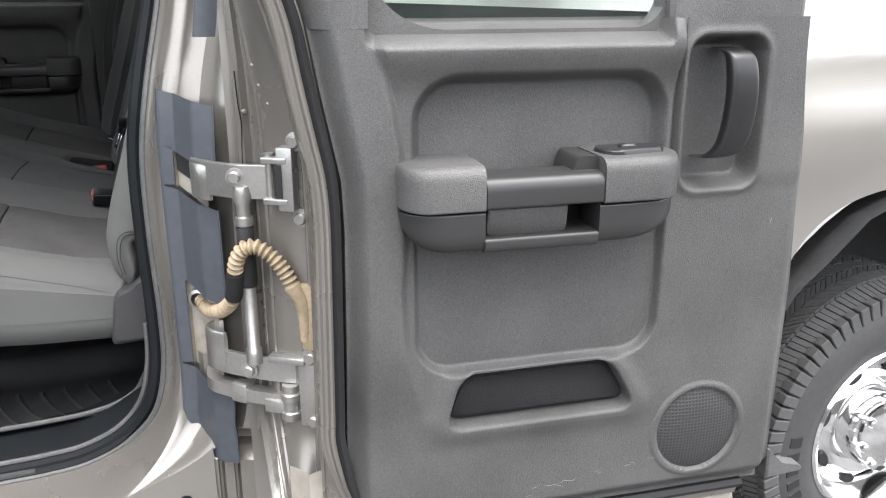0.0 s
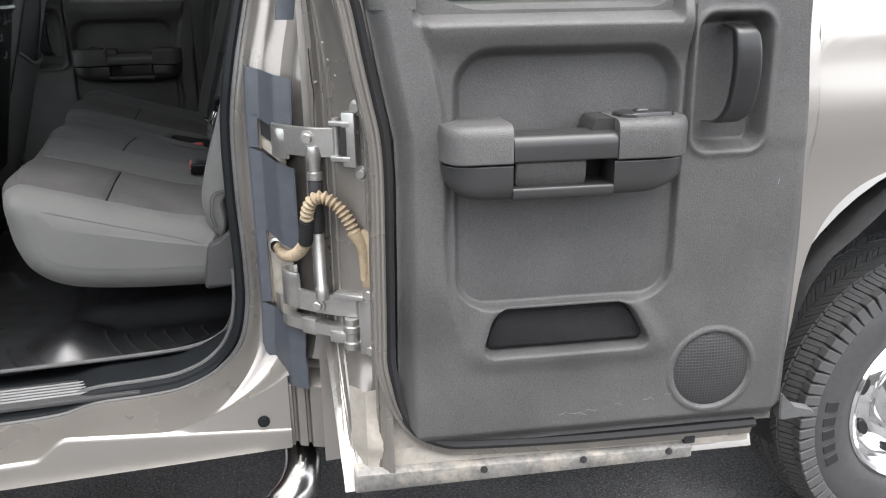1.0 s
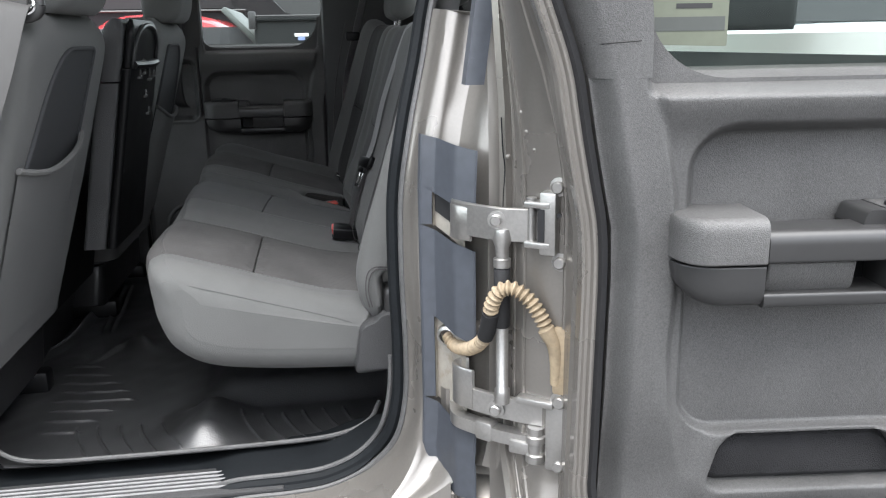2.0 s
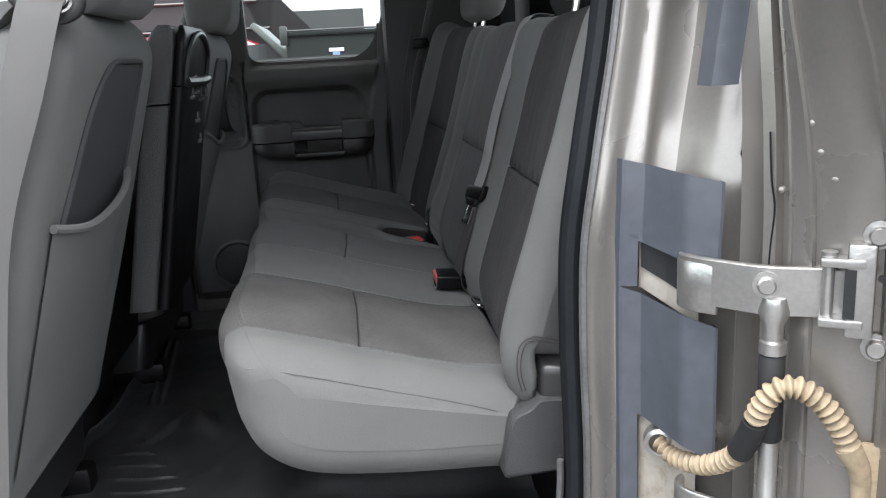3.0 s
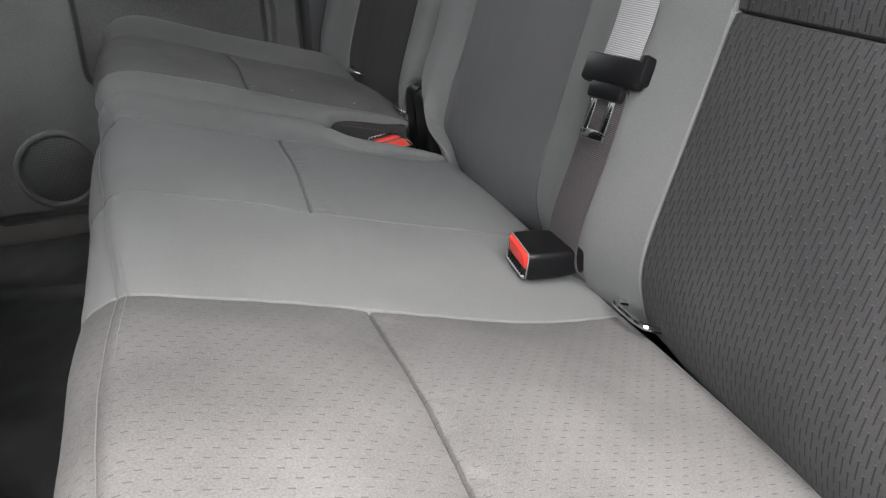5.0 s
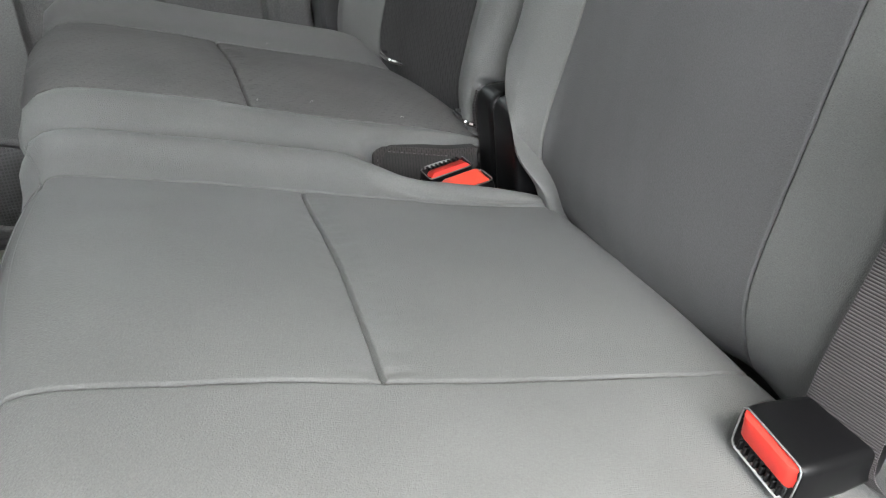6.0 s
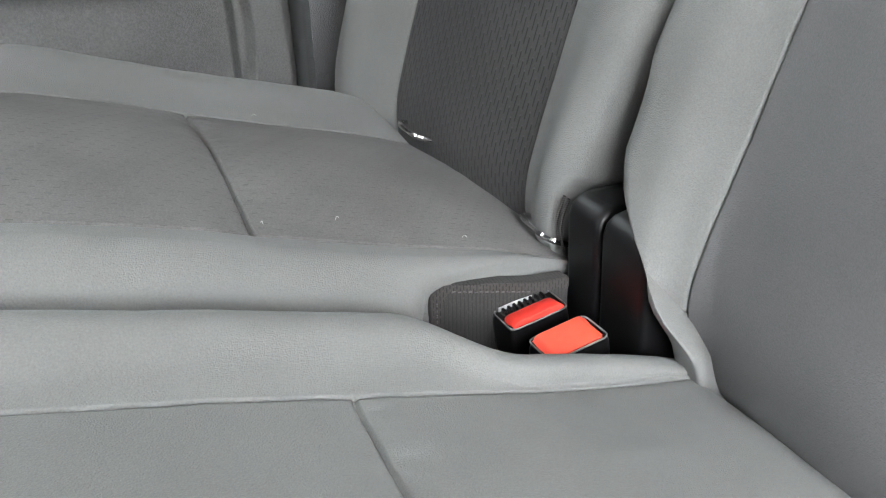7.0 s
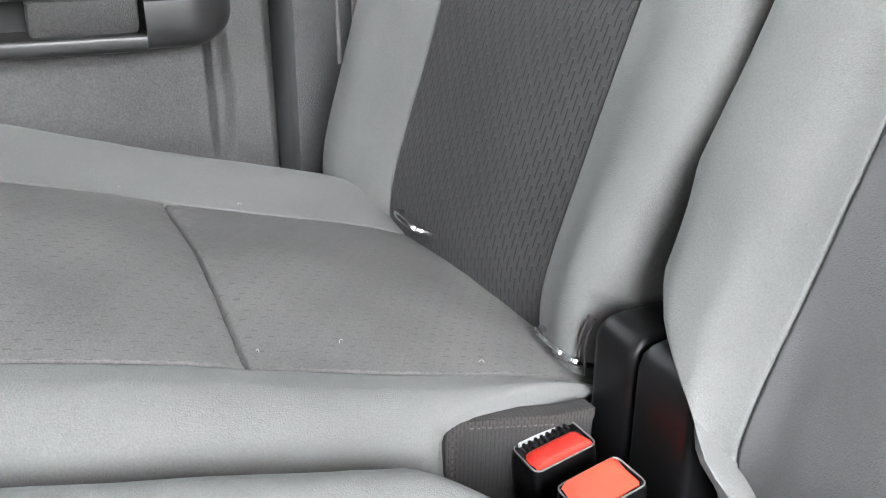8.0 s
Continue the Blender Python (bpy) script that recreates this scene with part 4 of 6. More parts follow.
for turn in range(4):
    line[1:-1, 1] = (line[:-2, 1] + line[1:-1, 1] + line[2:, 1]) / 3
part("piping", sweep(line, 0.0006, 6), CLOTH, bench)


def headrest(y, parent):
    rings = []
    for k in np.linspace(0, 1, 15):
        z = 1.455 + 0.17 * k
        s = math.sqrt(max(0.02, 1 - abs(2 * k - 1)**4))
        out = rounded([(-0.045 * s, -0.135 * (0.8 + 0.2 * s)), (0.045 * s, -0.135 * (0.8 + 0.2 * s)), (0.045 * s, 0.135 * (0.8 + 0.2 * s)), (-0.045 * s, 0.135 * (0.8 + 0.2 * s))], 0.05, 6)
        rings.append([(0.175 + 0.15 * (z - 1.45) + u, y + v, z) for u, v in out])
    h = part("headrest", surface(rings, close_v=True, caps=True), CLOTH_MID, parent, "dark grey cloth headrest")
    for dy in (-0.06, 0.06):
        part("headrest_post", sweep([(0.165, y + dy, 1.41), (0.178, y + dy, 1.48)], 0.006, 8), CHROME, h)


headrest(-0.44, bench)
headrest(0.50, bench_far)

# plastic side bracket and boot at the cushion's rear corner
def place_y(y):
    return lambda u, d, v: (u, y + d, v)


part("side_bracket", slab(rounded([(-0.045, 0.785), (0.075, 0.79), (0.085, 0.90), (0.012, 0.905), (0.0, 0.890), (-0.030, 0.880)], 0.015), place_y(-0.690), 0.03, -0.012, 0.006), GRAIN_DARK, bench, "grey plastic seat side bracket")
# moulded boot that fills the cut in the backrest's flank: a broad face, a rounded ridge, a second narrower face
rows = []
for z, k in ((0.80, 1.0), (0.86, 1.0), (0.915, 1.0), (0.936, 0.985), (0.945, 0.94), (0.950, 0.84)):
    y = -0.690
    o = [(0.016, -0.630), (0.0165, y + 0.002), (0.022, y - 0.004), (0.050, y - 0.007), (0.058, y - 0.0105), (0.064, y - 0.0105), (0.070, y - 0.006), (0.078, y - 0.001), (0.088, y + 0.002), (0.090, -0.630)]
    rows.append([(0.052 + (u - 0.052) * k, -0.66 + (v + 0.66) * k, z - 0.12 * (u - 0.016) * step(z, 0.90, 0.94)) for u, v in o])
part("hinge_boot", surface(rows, close_v=True, caps=True), SMOOTH_GREY, bench, "smooth grey moulded hinge boot", crisp=60)
for d in (0.0, 0.005):
    part("flank_stitch", sweep(catmull([(-0.006 - d, -0.6925, 0.915), (-0.012 - d, -0.6930, 0.945), (-0.008 - d, -0.6930, 0.975 + d), (0.004, -0.6930, 0.988 + d), (0.030, -0.6928, 0.984 + d), (0.080, -0.6925, 0.968 + d)], 8), 0.0010, 6), WEB_DARK, bench)
place_all(bench)
# black hinge covers in the gap between the two backrests: upright faces with rolled heads
for y0, y1, lift, sec_ob in ((0.2425, 0.282, 0.0, bench_far), (0.188, 0.2395, 0.002, bench)):
    rings = []
    for z, back, narrow in ((0.86, 0.0, 0.0), (0.94, -0.002, 0.0), (0.975, -0.0035, 0.0), (0.988, -0.004, 0.0002), (0.996, -0.002, 0.0006), (1.001, 0.002, 0.002), (1.004, 0.009, 0.004)):
        slope = 0.006 * float(step(z, 0.985, 1.004)) * (y0 < 0.2)
        o = rounded([(-0.021 + back, y0 + narrow + slope), (-0.021 + back, y1 - narrow), (0.030, y1 - narrow), (0.030, y0 + narrow + slope)], 0.006, 5)
        rings.append([(u, v, z + lift) for u, v in o])
    ob = part("hinge_cover", surface(rings, close_v=True, caps=True), SMOOTH_BLACK, sec_ob, "smooth black plastic hinge cover", crisp=50)
    ob.matrix_parent_inverse = Matrix.Translation(-Vector(sec_ob.location))
# stitched dark edge of the single backrest beside its cover
for d in (0.0, 0.006):
    ob = part("edge_stitch", sweep(catmull([(-0.014, 0.300 + d, 0.945), (-0.019, 0.297 + d, 0.970), (-0.016, 0.293 + d, 0.992)], 6), 0.0012, 6), WEB_DARK, bench_far)
place_all(bench_far)

# child-seat anchor bars, one thing each
for x, y, zz in ((-0.010, -0.592, 0.931), (-0.010, -0.309, 0.932), (-0.024, 0.328, 0.955), (-0.042, 0.547, 0.970)):
    ob = part("lower_anchor", sweep(catmull([(x + 0.054, y - 0.027, zz - 0.02), (x + 0.010, y - 0.026, zz - 0.003), (x + 0.001, y - 0.019, zz), (x, y, zz), (x + 0.001, y + 0.019, zz), (x + 0.010, y + 0.026, zz - 0.003), (x + 0.054, y + 0.027, zz - 0.02)], 6), 0.0030, 8), CHROME, None)
    tagged(ob, "bright steel child seat anchor bar between cushion and backrest", "anchor bar", "lower anchors")
place_all(truck)

# ---- rear doors ----
def near_door(s, d, z):
    """The open door: s along it from the hinge side, d proud towards the inside face, z up."""
    return Vector((0.35 + 0.994 * s - 0.11 * d, -1.215 - 0.11 * s - 0.994 * d, z))


def far_door(s, d, z):
    return Vector((-0.123 - s, 0.905 - d, z))


def trim_left(z):
    return np.interp(z, [0.60, 0.785, 0.942, 1.10, 1.165, 1.273, 1.367, 1.466, 1.80], [-0.084, -0.084, -0.081, -0.078, -0.080, -0.101, -0.117, -0.152, -0.235])


def ridge(z):
    return np.interp(z, [0.6, 0.82, 0.87, 0.94, 1.01, 1.09, 1.205, 1.253, 1.30, 1.366, 1.40], [0.030, 0.027, 0.012, -0.002, -0.006, -0.001, -0.006, -0.014, -0.026, -0.040, -0.046])


def pocket_rim(S, Z):
    """Signed distance to the map pocket's mouth, which slants out towards its foot."""
    left, right = 0.074 - 0.28 * (0.882 - Z), 0.298 + 0.55 * (0.882 - Z)
    return boxdist(0.060 + 0.270 * (S - left) / (right - left), Z, 0.060, 0.330, 0.803, 0.884, 0.024)


def trim_relief(S, Z, top=1.391):
    """How far the moulded trim stands proud."""
    past = step(S, ridge(Z) - 0.008, ridge(Z) + 0.006)
    right = step(S, 0.369, 0.377)
    d = 0.012 * (1 - past) * step(Z, 0.80, 0.96) + 0.002 * right * step(Z, 1.12, 1.15)
    d = d - 0.013 * bell(S - 0.374, 0.0032) * step(Z, 1.13, 1.17)
    # the rolled pillow below the window, and the panel sunk under it
    d = d + 0.022 * bell(Z - 1.332, 0.040) * past * (1 - right) * step(Z, 1.2, 1.3)
    d = d - 0.026 * step(-boxdist(S, Z, 0.008, 0.362, 1.10, 1.297, 0.062), -0.003, 0.016) * (1 - right)
    # the lower sunk panel, deepest along its foot
    low = step(-boxdist(S, Z, 0.012, 0.368, 0.889, 1.16, 0.052), -0.004, 0.005)
    d = d - 0.015 * low
    d = d - 0.034 * step(-boxdist(S, Z, 0.388, 0.504, 1.131, 1.337, 0.026), -0.004, 0.014) + 0.003 * bell(boxdist(S, Z, 0.388, 0.504, 1.131, 1.337, 0.026) - 0.006, 0.006)
    rim = pocket_rim(S, Z)
    d = d + 0.008 * bell(rim - 0.010, 0.022) * (1 - low) * step(Z, 0.74, 0.82)
    d = d - 0.046 * step(-rim, -0.003, 0.007)
    rs = np.hypot(S - 0.455, Z - 0.746)
    d = d + 0.0025 * (1 - step(rs, 0.078, 0.082)) - 0.005 * (1 - step(rs, 0.0690, 0.0712))
    d = d - 0.020 * step(-Z, -0.665, -0.638) - 0.032 * step(-(S - trim_left(Z)), -0.030, 0.0) - 0.016 * step(S, 0.575, 0.600)
    d = d - 0.075 * step(Z, top - 0.035, top - 0.001) * step(S, -0.052, -0.030) * (1 - step(S, 0.346, 0.354))
    return d + 0.0008 * wander(S, Z, 30, 3)


def door_trim(at, door, flip, top):
    ss, zz = np.linspace(-0.13, 0.600, 290), np.linspace(0.633, top, 260)
    Z, S0 = np.meshgrid(zz, ss, indexing="ij")
    # squeeze the left border onto the trim's edge, with a rounded lower corner
    left = trim_left(Z)
    corner = 0.10
    k = np.clip((0.633 + corner - Z) / corner, 0, 1)
    left = left + corner * (1 - np.sqrt(1 - k**2))
    right_edge = 0.600 - 0.036 * step(Z, 0.95, 1.386)
    S = left + (S0 + 0.13) / 0.73 * (right_edge - left)
    D = trim_relief(S, Z, top)
    P = np.array([[at(s, d, z) for s, d, z in zip(a, b, c)] for a, b, c in zip(S, D, Z)])
    lab = np.zeros(S.shape, int)
    # a returned rim so that the trim has thickness
    regions(P, lab[:-1, :-1], {0: ("trim_panel", GRAIN, "charcoal grained moulded trim")}, door, flip=flip)
    rim = [*[(S[i, 0], D[i, 0], Z[i, 0]) for i in range(0, 260, 3)][::-1], *[(S[0, j], D[0, j], Z[0, j]) for j in range(0, 290, 3)], *[(S[i, -1], D[i, -1], Z[i, -1]) for i in range(0, 260, 3)]]
    part("trim_edge", surface([[at(s, d, z), at(s, d - 0.03, z)] for s, d, z in rim]), GRAIN, door)
    # black padded filling of the map pocket
    part("pocket_liner", slab(rounded([(0.050, 0.8035), (0.345, 0.8035), (0.305, 0.884), (0.072, 0.884)], 0.024, 7), at, -0.056, -0.012, 0.012), CARPET, door, "black carpeted map pocket")
    # speaker grille
    bm = lathe([(0.0, 0.0085), (0.03, 0.0075), (0.055, 0.005), (0.0675, 0.001), (0.0685, -0.004)], 40)
    for v in bm.verts:
        v.co = at(0.455 + v.co.x, v.co.y - 0.003, 0.746 + v.co.z)
    part("speaker_grille", bm, MESH, door, "dark perforated speaker grille")
    # armrest: a long boat-shaped shell, a padded cap in two blocks, and the pull bar
    def ring(s, d0, d1, z0, z1, r):
        return [at(s, u, v) for u, v in rounded([(d0, z0), (d1, z0), (d1, z1), (d0, z1)], r, 5)]

    def block(s0, s1, d1, z0, z1, top, foot, ends, low=0.0, back=-0.03):
        """A moulded length; top and foot: radii of its front edges, low: how far its foot rises at rounded ends."""
        rows = []
        for k in np.linspace(0, 1, 30):
            s = s0 + (s1 - s0) * k
            a = 1.0
            if ends[0]:
                a = min(a, math.sqrt(max(0.0, 1 - max(0, 1 - (s - s0) / ends[0])**2)))
            if ends[1]:
                a = min(a, math.sqrt(max(0.0, 1 - max(0, 1 - (s1 - s) / ends[1])**2)))
            dd = back + (d1 - back) * (0.45 + 0.55 * a)
            rows.append([at(s, u, v) for u, v in rounded([(back, z0 + low * (1 - a)), (dd, z0 + low * (1 - a)), (dd, z1 - 0.004 * (1 - a)), (back, z1 - 0.004 * (1 - a))], (0.002, foot, top, 0.002), 6)])
        return surface(rows, close_v=True, caps=True)

    arm = part("armrest", block(-0.014, 0.0855, 0.066, 1.080, 1.134, 0.003, 0.032, (0.055, 0), 0.044), SMOOTH_GREY, door, "smooth charcoal armrest")
    part("armrest_shell", block(0.2385, 0.364, 0.066, 1.080, 1.134, 0.003, 0.032, (0, 0.085), 0.044), SMOOTH_GREY, arm)
    part("armrest_pad", block(-0.016, 0.0850, 0.070, 1.1365, 1.192, 0.018, 0.003, (0.035, 0)), GRAIN, arm)
    part("armrest_pad", block(0.2430, 0.366, 0.070, 1.1365, 1.194, 0.018, 0.003, (0, 0.05)), GRAIN, arm)
    part("pull_bar", block(0.0865, 0.2415, 0.069, 1.138, 1.177, 0.018, 0.004, (0, 0), 0.0, 0.012), SMOOTH_GREY, arm, "smooth grey pull bar")
    part("bar_return", slab(rounded([(0.206, 1.17), (0.243, 1.17), (0.243, 1.194), (0.214, 1.194)], 0.006), at, -0.02, 0.045), SMOOTH_GREY, arm)
    part("grip_floor", slab(rounded([(0.088, 1.084), (0.237, 1.084), (0.237, 1.15), (0.088, 1.15)], 0.004), at, -0.02, 0.006), SMOOTH_BLACK, arm)
    part("grip_lip", block(0.0858, 0.2382, 0.0655, 1.0805, 1.0995, 0.005, 0.017, (0, 0)), SMOOTH_GREY, arm)
    part("grip_lid", slab(rounded([(0.091, 1.098), (0.199, 1.098), (0.197, 1.1365), (0.091, 1.1365)], (0.010, 0.010, 0.002, 0.002)), lambda u, d, v: at(u, d + 0.25 * (v - 1.10), v), 0.0, 0.052, 0.002), GRAIN, arm, "charcoal grip lid")
    # switch pad on top of the rear block
    def on_top(u, h, v):
        return at(u, v, 1.194 + h)
    sw = part("switch_plate", slab(rounded([(0.246, 0.002), (0.335, 0.002), (0.344, 0.040), (0.256, 0.052)], 0.022, 8), on_top, -0.004, 0.006, 0.002), BUTTON, arm, "dark window switch plate")
    part("switch_key", slab(rounded([(0.280, 0.016), (0.303, 0.016), (0.303, 0.032), (0.280, 0.032)], 0.005), on_top, 0.004, 0.010, 0.002), SMOOTH_GREY, sw)
    # release handle in its cup
    hp = catmull([(0.424, -0.014, 1.174), (0.436, 0.010, 1.178), (0.448, 0.024, 1.200), (0.453, 0.029, 1.25), (0.451, 0.027, 1.296), (0.448, 0.017, 1.317), (0.446, -0.015, 1.322)], 7)
    rows = []
    for i, (s, d, z) in enumerate(hp):
        w = 0.021 * (0.75 + 0.25 * math.sin(math.pi * i / (len(hp) - 1)))
        rows.append([at(s + u, d + v, z) for u, v in rounded([(-w, -0.012), (w, -0.012), (w, 0.010), (-w, 0.010)], 0.008, 5)])
    part("release_handle", surface(rows, close_v=True, caps=True), HANDLE, door, "satin black release handle")
    part("cup_plate", slab(rounded([(0.416, 1.212), (0.452, 1.212), (0.452, 1.276), (0.416, 1.276)], 0.008), at, -0.040, -0.0325, 0.001), GRAIN, door)
    # window surround: a post on each side, flush with the trim, and the ledge below the glass with its rounded corners
    posts = []
    low, r0 = top - 0.010, -0.044
    rows = []
    for z in np.linspace(low, 1.80, 22):
        l, r = float(trim_left(z)), r0 - 0.115 * float(step(z, 1.40, 1.80))
        rows.append([at(l, -0.05, z), at(l, -0.020, z), at(l + 0.010, -0.004, z), at(l + 0.022, 0.008, z), at(l + 0.032, 0.012, z), at(r - 0.008, 0.012, z), at(r, 0.006, z), at(r, -0.05, z)])
    posts.append(surface(rows))
    rows = []
    for z in np.linspace(low, 1.80, 16):
        l, r = 0.356, 0.563 - 0.10 * float(step(z, 1.4, 1.8))
        rows.append([at(l, -0.05, z), at(l, -0.006, z), at(l + 0.006, 0.0, z), at((l + r) / 2, 0.002, z), at(r - 0.012, 0.0, z), at(r, -0.010, z), at(r, -0.035, z)])
    posts.append(surface(rows))
    posts.append(slab(rounded([(-0.235, 1.78), (0.47, 1.78), (0.46, 1.84), (-0.22, 1.84)], 0.01), at, -0.035, 0.006))
    bow = 0.105
    left_arc = [(r0 - 0.006 + bow - bow * math.cos(a), low - 0.004 + bow - bow * math.sin(a)) for a in np.linspace(0, math.pi / 2, 12)]
    right_arc = [(0.360 - 0.045 + 0.045 * math.sin(a), low - 0.004 + 0.045 - 0.045 * math.cos(a)) for a in np.linspace(0, math.pi / 2, 10)]
    posts.append(slab([(r0 - 0.03, top - 0.06), (0.362, top - 0.06), *right_arc[::-1], *left_arc[::-1], (r0 - 0.03, left_arc[0][1])], at, -0.0560, -0.018, 0.004))
    part("window_surround", joined(*posts), GRAIN, door, "charcoal window surround")
    part("belt_seal", slab([(r0, low - 0.012), (0.350, low - 0.012), (0.350, low + 0.001), (r0, low + 0.001)], at, -0.0572, -0.0562), RUBBER_DARK, door, "thin black seal below the glass", False)
    part("post_joint", sweep([at(float(trim_left(low + 0.04)) + 0.004, -0.014, low + 0.04), at(float(trim_left(low + 0.04)) + 0.022, 0.0080, low + 0.04), at(float(trim_left(low + 0.04)) + 0.032, 0.0120, low + 0.041), at(r0 - 0.016, 0.0120, low + 0.043)], 0.0007, 5), SMOOTH_BLACK, door)


def rear_door_glass(at, door, film):
    pane = part("window_pane", slab([(-0.09, 1.33), (0.37, 1.33), (0.37, 1.81), (-0.19, 1.81)], at, -0.062, -0.058), GLASS if film else TINTED, door, smooth=False)
    pane.visible_shadow = False
    belt = part("belt_moulding", slab(rounded([(-0.11, 1.36), (0.36, 1.345), (0.36, 1.368), (-0.11, 1.385)], 0.004), at, -0.085, -0.066), SMOOTH_GREY, door)
    if film:
        st = part("notice_film", slab(rounded([(-0.030, 1.389), (0.066, 1.386), (0.066, 1.56), (-0.030, 1.56)], 0.003), at, -0.0575, -0.0568), STICKER, door, "olive printed notice film on the glass")
        # unreadable print as bars
        for z, u0, u1, h in ((1.405, -0.026, 0.062, 0.017), (1.432, 0.0, 0.045, 0.006), (1.446, -0.005, 0.05, 0.006), (1.462, 0.0, 0.04, 0.006), (1.480, -0.02, 0.05, 0.006)):
            part("print_bar", slab([(u0, z), (u1, z), (u1, z + h), (u0, z + h)], at, -0.0566, -0.0563), PRINT if h > 0.01 else LETTER, st, smooth=False)
        for i in range(3):
            part("glass_mark", slab([(0.285, 1.373 + i * 0.012), (0.332, 1.373 + i * 0.012), (0.332, 1.377 + i * 0.012), (0.285, 1.377 + i * 0.012)], at, -0.0575, -0.0570), WHITE, pane, smooth=False)


MESH = perforated("perforated speaker mesh", (0.034, 0.034, 0.034), (0.016, 0.016, 0.016), 185)
door = thing("rear_door", "open rear-hinged truck door showing its charcoal inner trim", "truck door", (0.17, -1.03, 0.56), "rear doors")
door_trim(near_door, door, False, 1.362)
rear_door_glass(near_door, door, True)
# pale scuffs low on the trim
RS = random.Random(4)
for s0, z0, ln in ((0.185, 0.686, 0.012), (0.205, 0.684, 0.030), (0.232, 0.688, 0.022), (0.285, 0.695, 0.012), (0.335, 0.700, 0.018), (0.372, 0.706, 0.014), (0.175, 0.672, 0.008)):
    pts = [near_door(s0 + ln * k, float(trim_relief(np.array(s0 + ln * k), np.array(z0))) + 0.0004, z0 + 0.003 * math.sin(5 * k + s0 * 90) * k + 0.002 * RS.uniform(-1, 1)) for k in np.linspace(0, 1, 7)]
    part("scuff", sweep(pts, 0.0004, 4), WORN, door)
for s0, z0 in ((0.541, 1.07), (0.537, 1.235)):
    pts = [near_door(s0 + 0.0015 * k, 0.0006, z0 + 0.008 * k) for k in (0, 0.5, 1)]
    part("scuff", sweep(pts, 0.0006, 4), RIB, door)

# door shell: hinge-end face with its folded edges, outer skin, lower inner panel
SHELL_Z = np.concatenate([np.linspace(0.555, 0.66, 6), np.linspace(0.68, 1.84, 40)])
rows, skin = [], []
for z in SHELL_Z:
    lip = float(trim_left(max(z, 0.80))) - 0.012
    low = float(step(-z, -0.80, -0.64))
    b = near_door(lip, -0.022, z)
    b2 = near_door(lip - 0.016, -0.030, z)
    b3 = near_door(lip - 0.030, -0.055, z)
    b4 = near_door(lip - 0.022, -0.085, z)
    up = float(step(z, 1.15, 1.40))
    a = Vector((0.171 - 0.05 * max(0, z - 1.3), -0.993 + 0.08 * max(0, z - 1.2), z))
    tuck = min(1.0, max(0.0, (0.76 - z) / 0.20))
    g = Vector((0.178, -1.004, z)) + (a - Vector((0.171, -0.993, z)))
    r1 = Vector((0.196, -1.030, z)) * (1 - up) + (a * 0.72 + b4 * 0.28) * up
    r2 = Vector((0.226, -1.062, z)) * (1 - up) + (a * 0.35 + b4 * 0.65) * up
    r3 = Vector((0.246, -1.072, z)) * (1 - up) + (a * 0.2 + b4 * 0.8) * up
    # the shell thins towards its foot
    a, g, r1, r2, r3, b4 = [p * (1 - tuck) + near_door(s, d, z) * tuck for p, s, d in ((a, -0.182, -0.028), (g, -0.174, -0.030), (r1, -0.158, -0.040), (r2, -0.142, -0.046), (r3, -0.132, -0.050), (b4, -0.120, -0.058))]
    rows.append([a, g, g + Vector((0.010, 0.004, 0)), r1, r2, r3, r3 * 0.35 + b4 * 0.65, b4, b3, b2, b2 * 0.6 + b * 0.4 + Vector((0, -0.004, 0)), b])
    skin.append([a, Vector((0.30, -1.03 - 0.14 * tuck, z)), near_door(0.25, -0.17 + 0.12 * tuck, z), near_door(0.575, -0.16 + 0.11 * tuck, z), near_door(0.585, -0.12, z)] if z < 1.33 else [a] * 5)
part("hinge_face", surface(rows), PAINT_SHADED, door)
for (i, j, f), r in (((2, 3, 0.35), 0.0028), ((3, 4, 0.1), 0.0035), ((5, 6, 0.3), 0.003), ((8, 9, 0.5), 0.004)):
    part("seam_bead", sweep([tuple(q[i] * (1 - f) + q[j] * f) for q in rows], r, 6), PAINT_SHADED, door)
part("outer_skin", surface([r for r in skin if r[1] != r[0]]), PAINT, door)
# lower inner panel, below and behind the trim
zz, ss = np.linspace(0.575, 0.74, 16), np.linspace(-0.165, 0.56, 60)
rows = []
for z in zz:
    row = []
    for s in ss:
        d = -0.030 - 0.010 * step(z, 0.64, 0.60)
        d += -0.012 * step(-boxdist(s, z, -0.13, 0.62, 0.607, 1.3, 0.09), -0.006, 0.006) - 0.035 * float(step(-s, 0.135, 0.165))
        row.append(near_door(s, d, z))
    rows.append(row)
part("lower_panel", surface(rows), DIRT_PAINT, door)
# flange that frames the trim's lower corner
lipline = [(float(trim_left(z)) - 0.016, z) for z in np.linspace(1.80, 0.80, 30)] + [(-0.093, 0.755), (-0.082, 0.705), (-0.055, 0.660), (-0.010, 0.634), (0.05, 0.626), (0.25, 0.618), (0.56, 0.617)]
def lip_path(out, d):
    """A line beside the trim's edge: out away from it, d deep."""
    pts = []
    for s, z in lipline:
        low = float(step(-z, -0.78, -0.63))
        pts.append(near_door(s - out * (1 - low), d + (-0.024 - 0.35 * out - d) * low, z - out * low))
    return catmull(pts, 4)


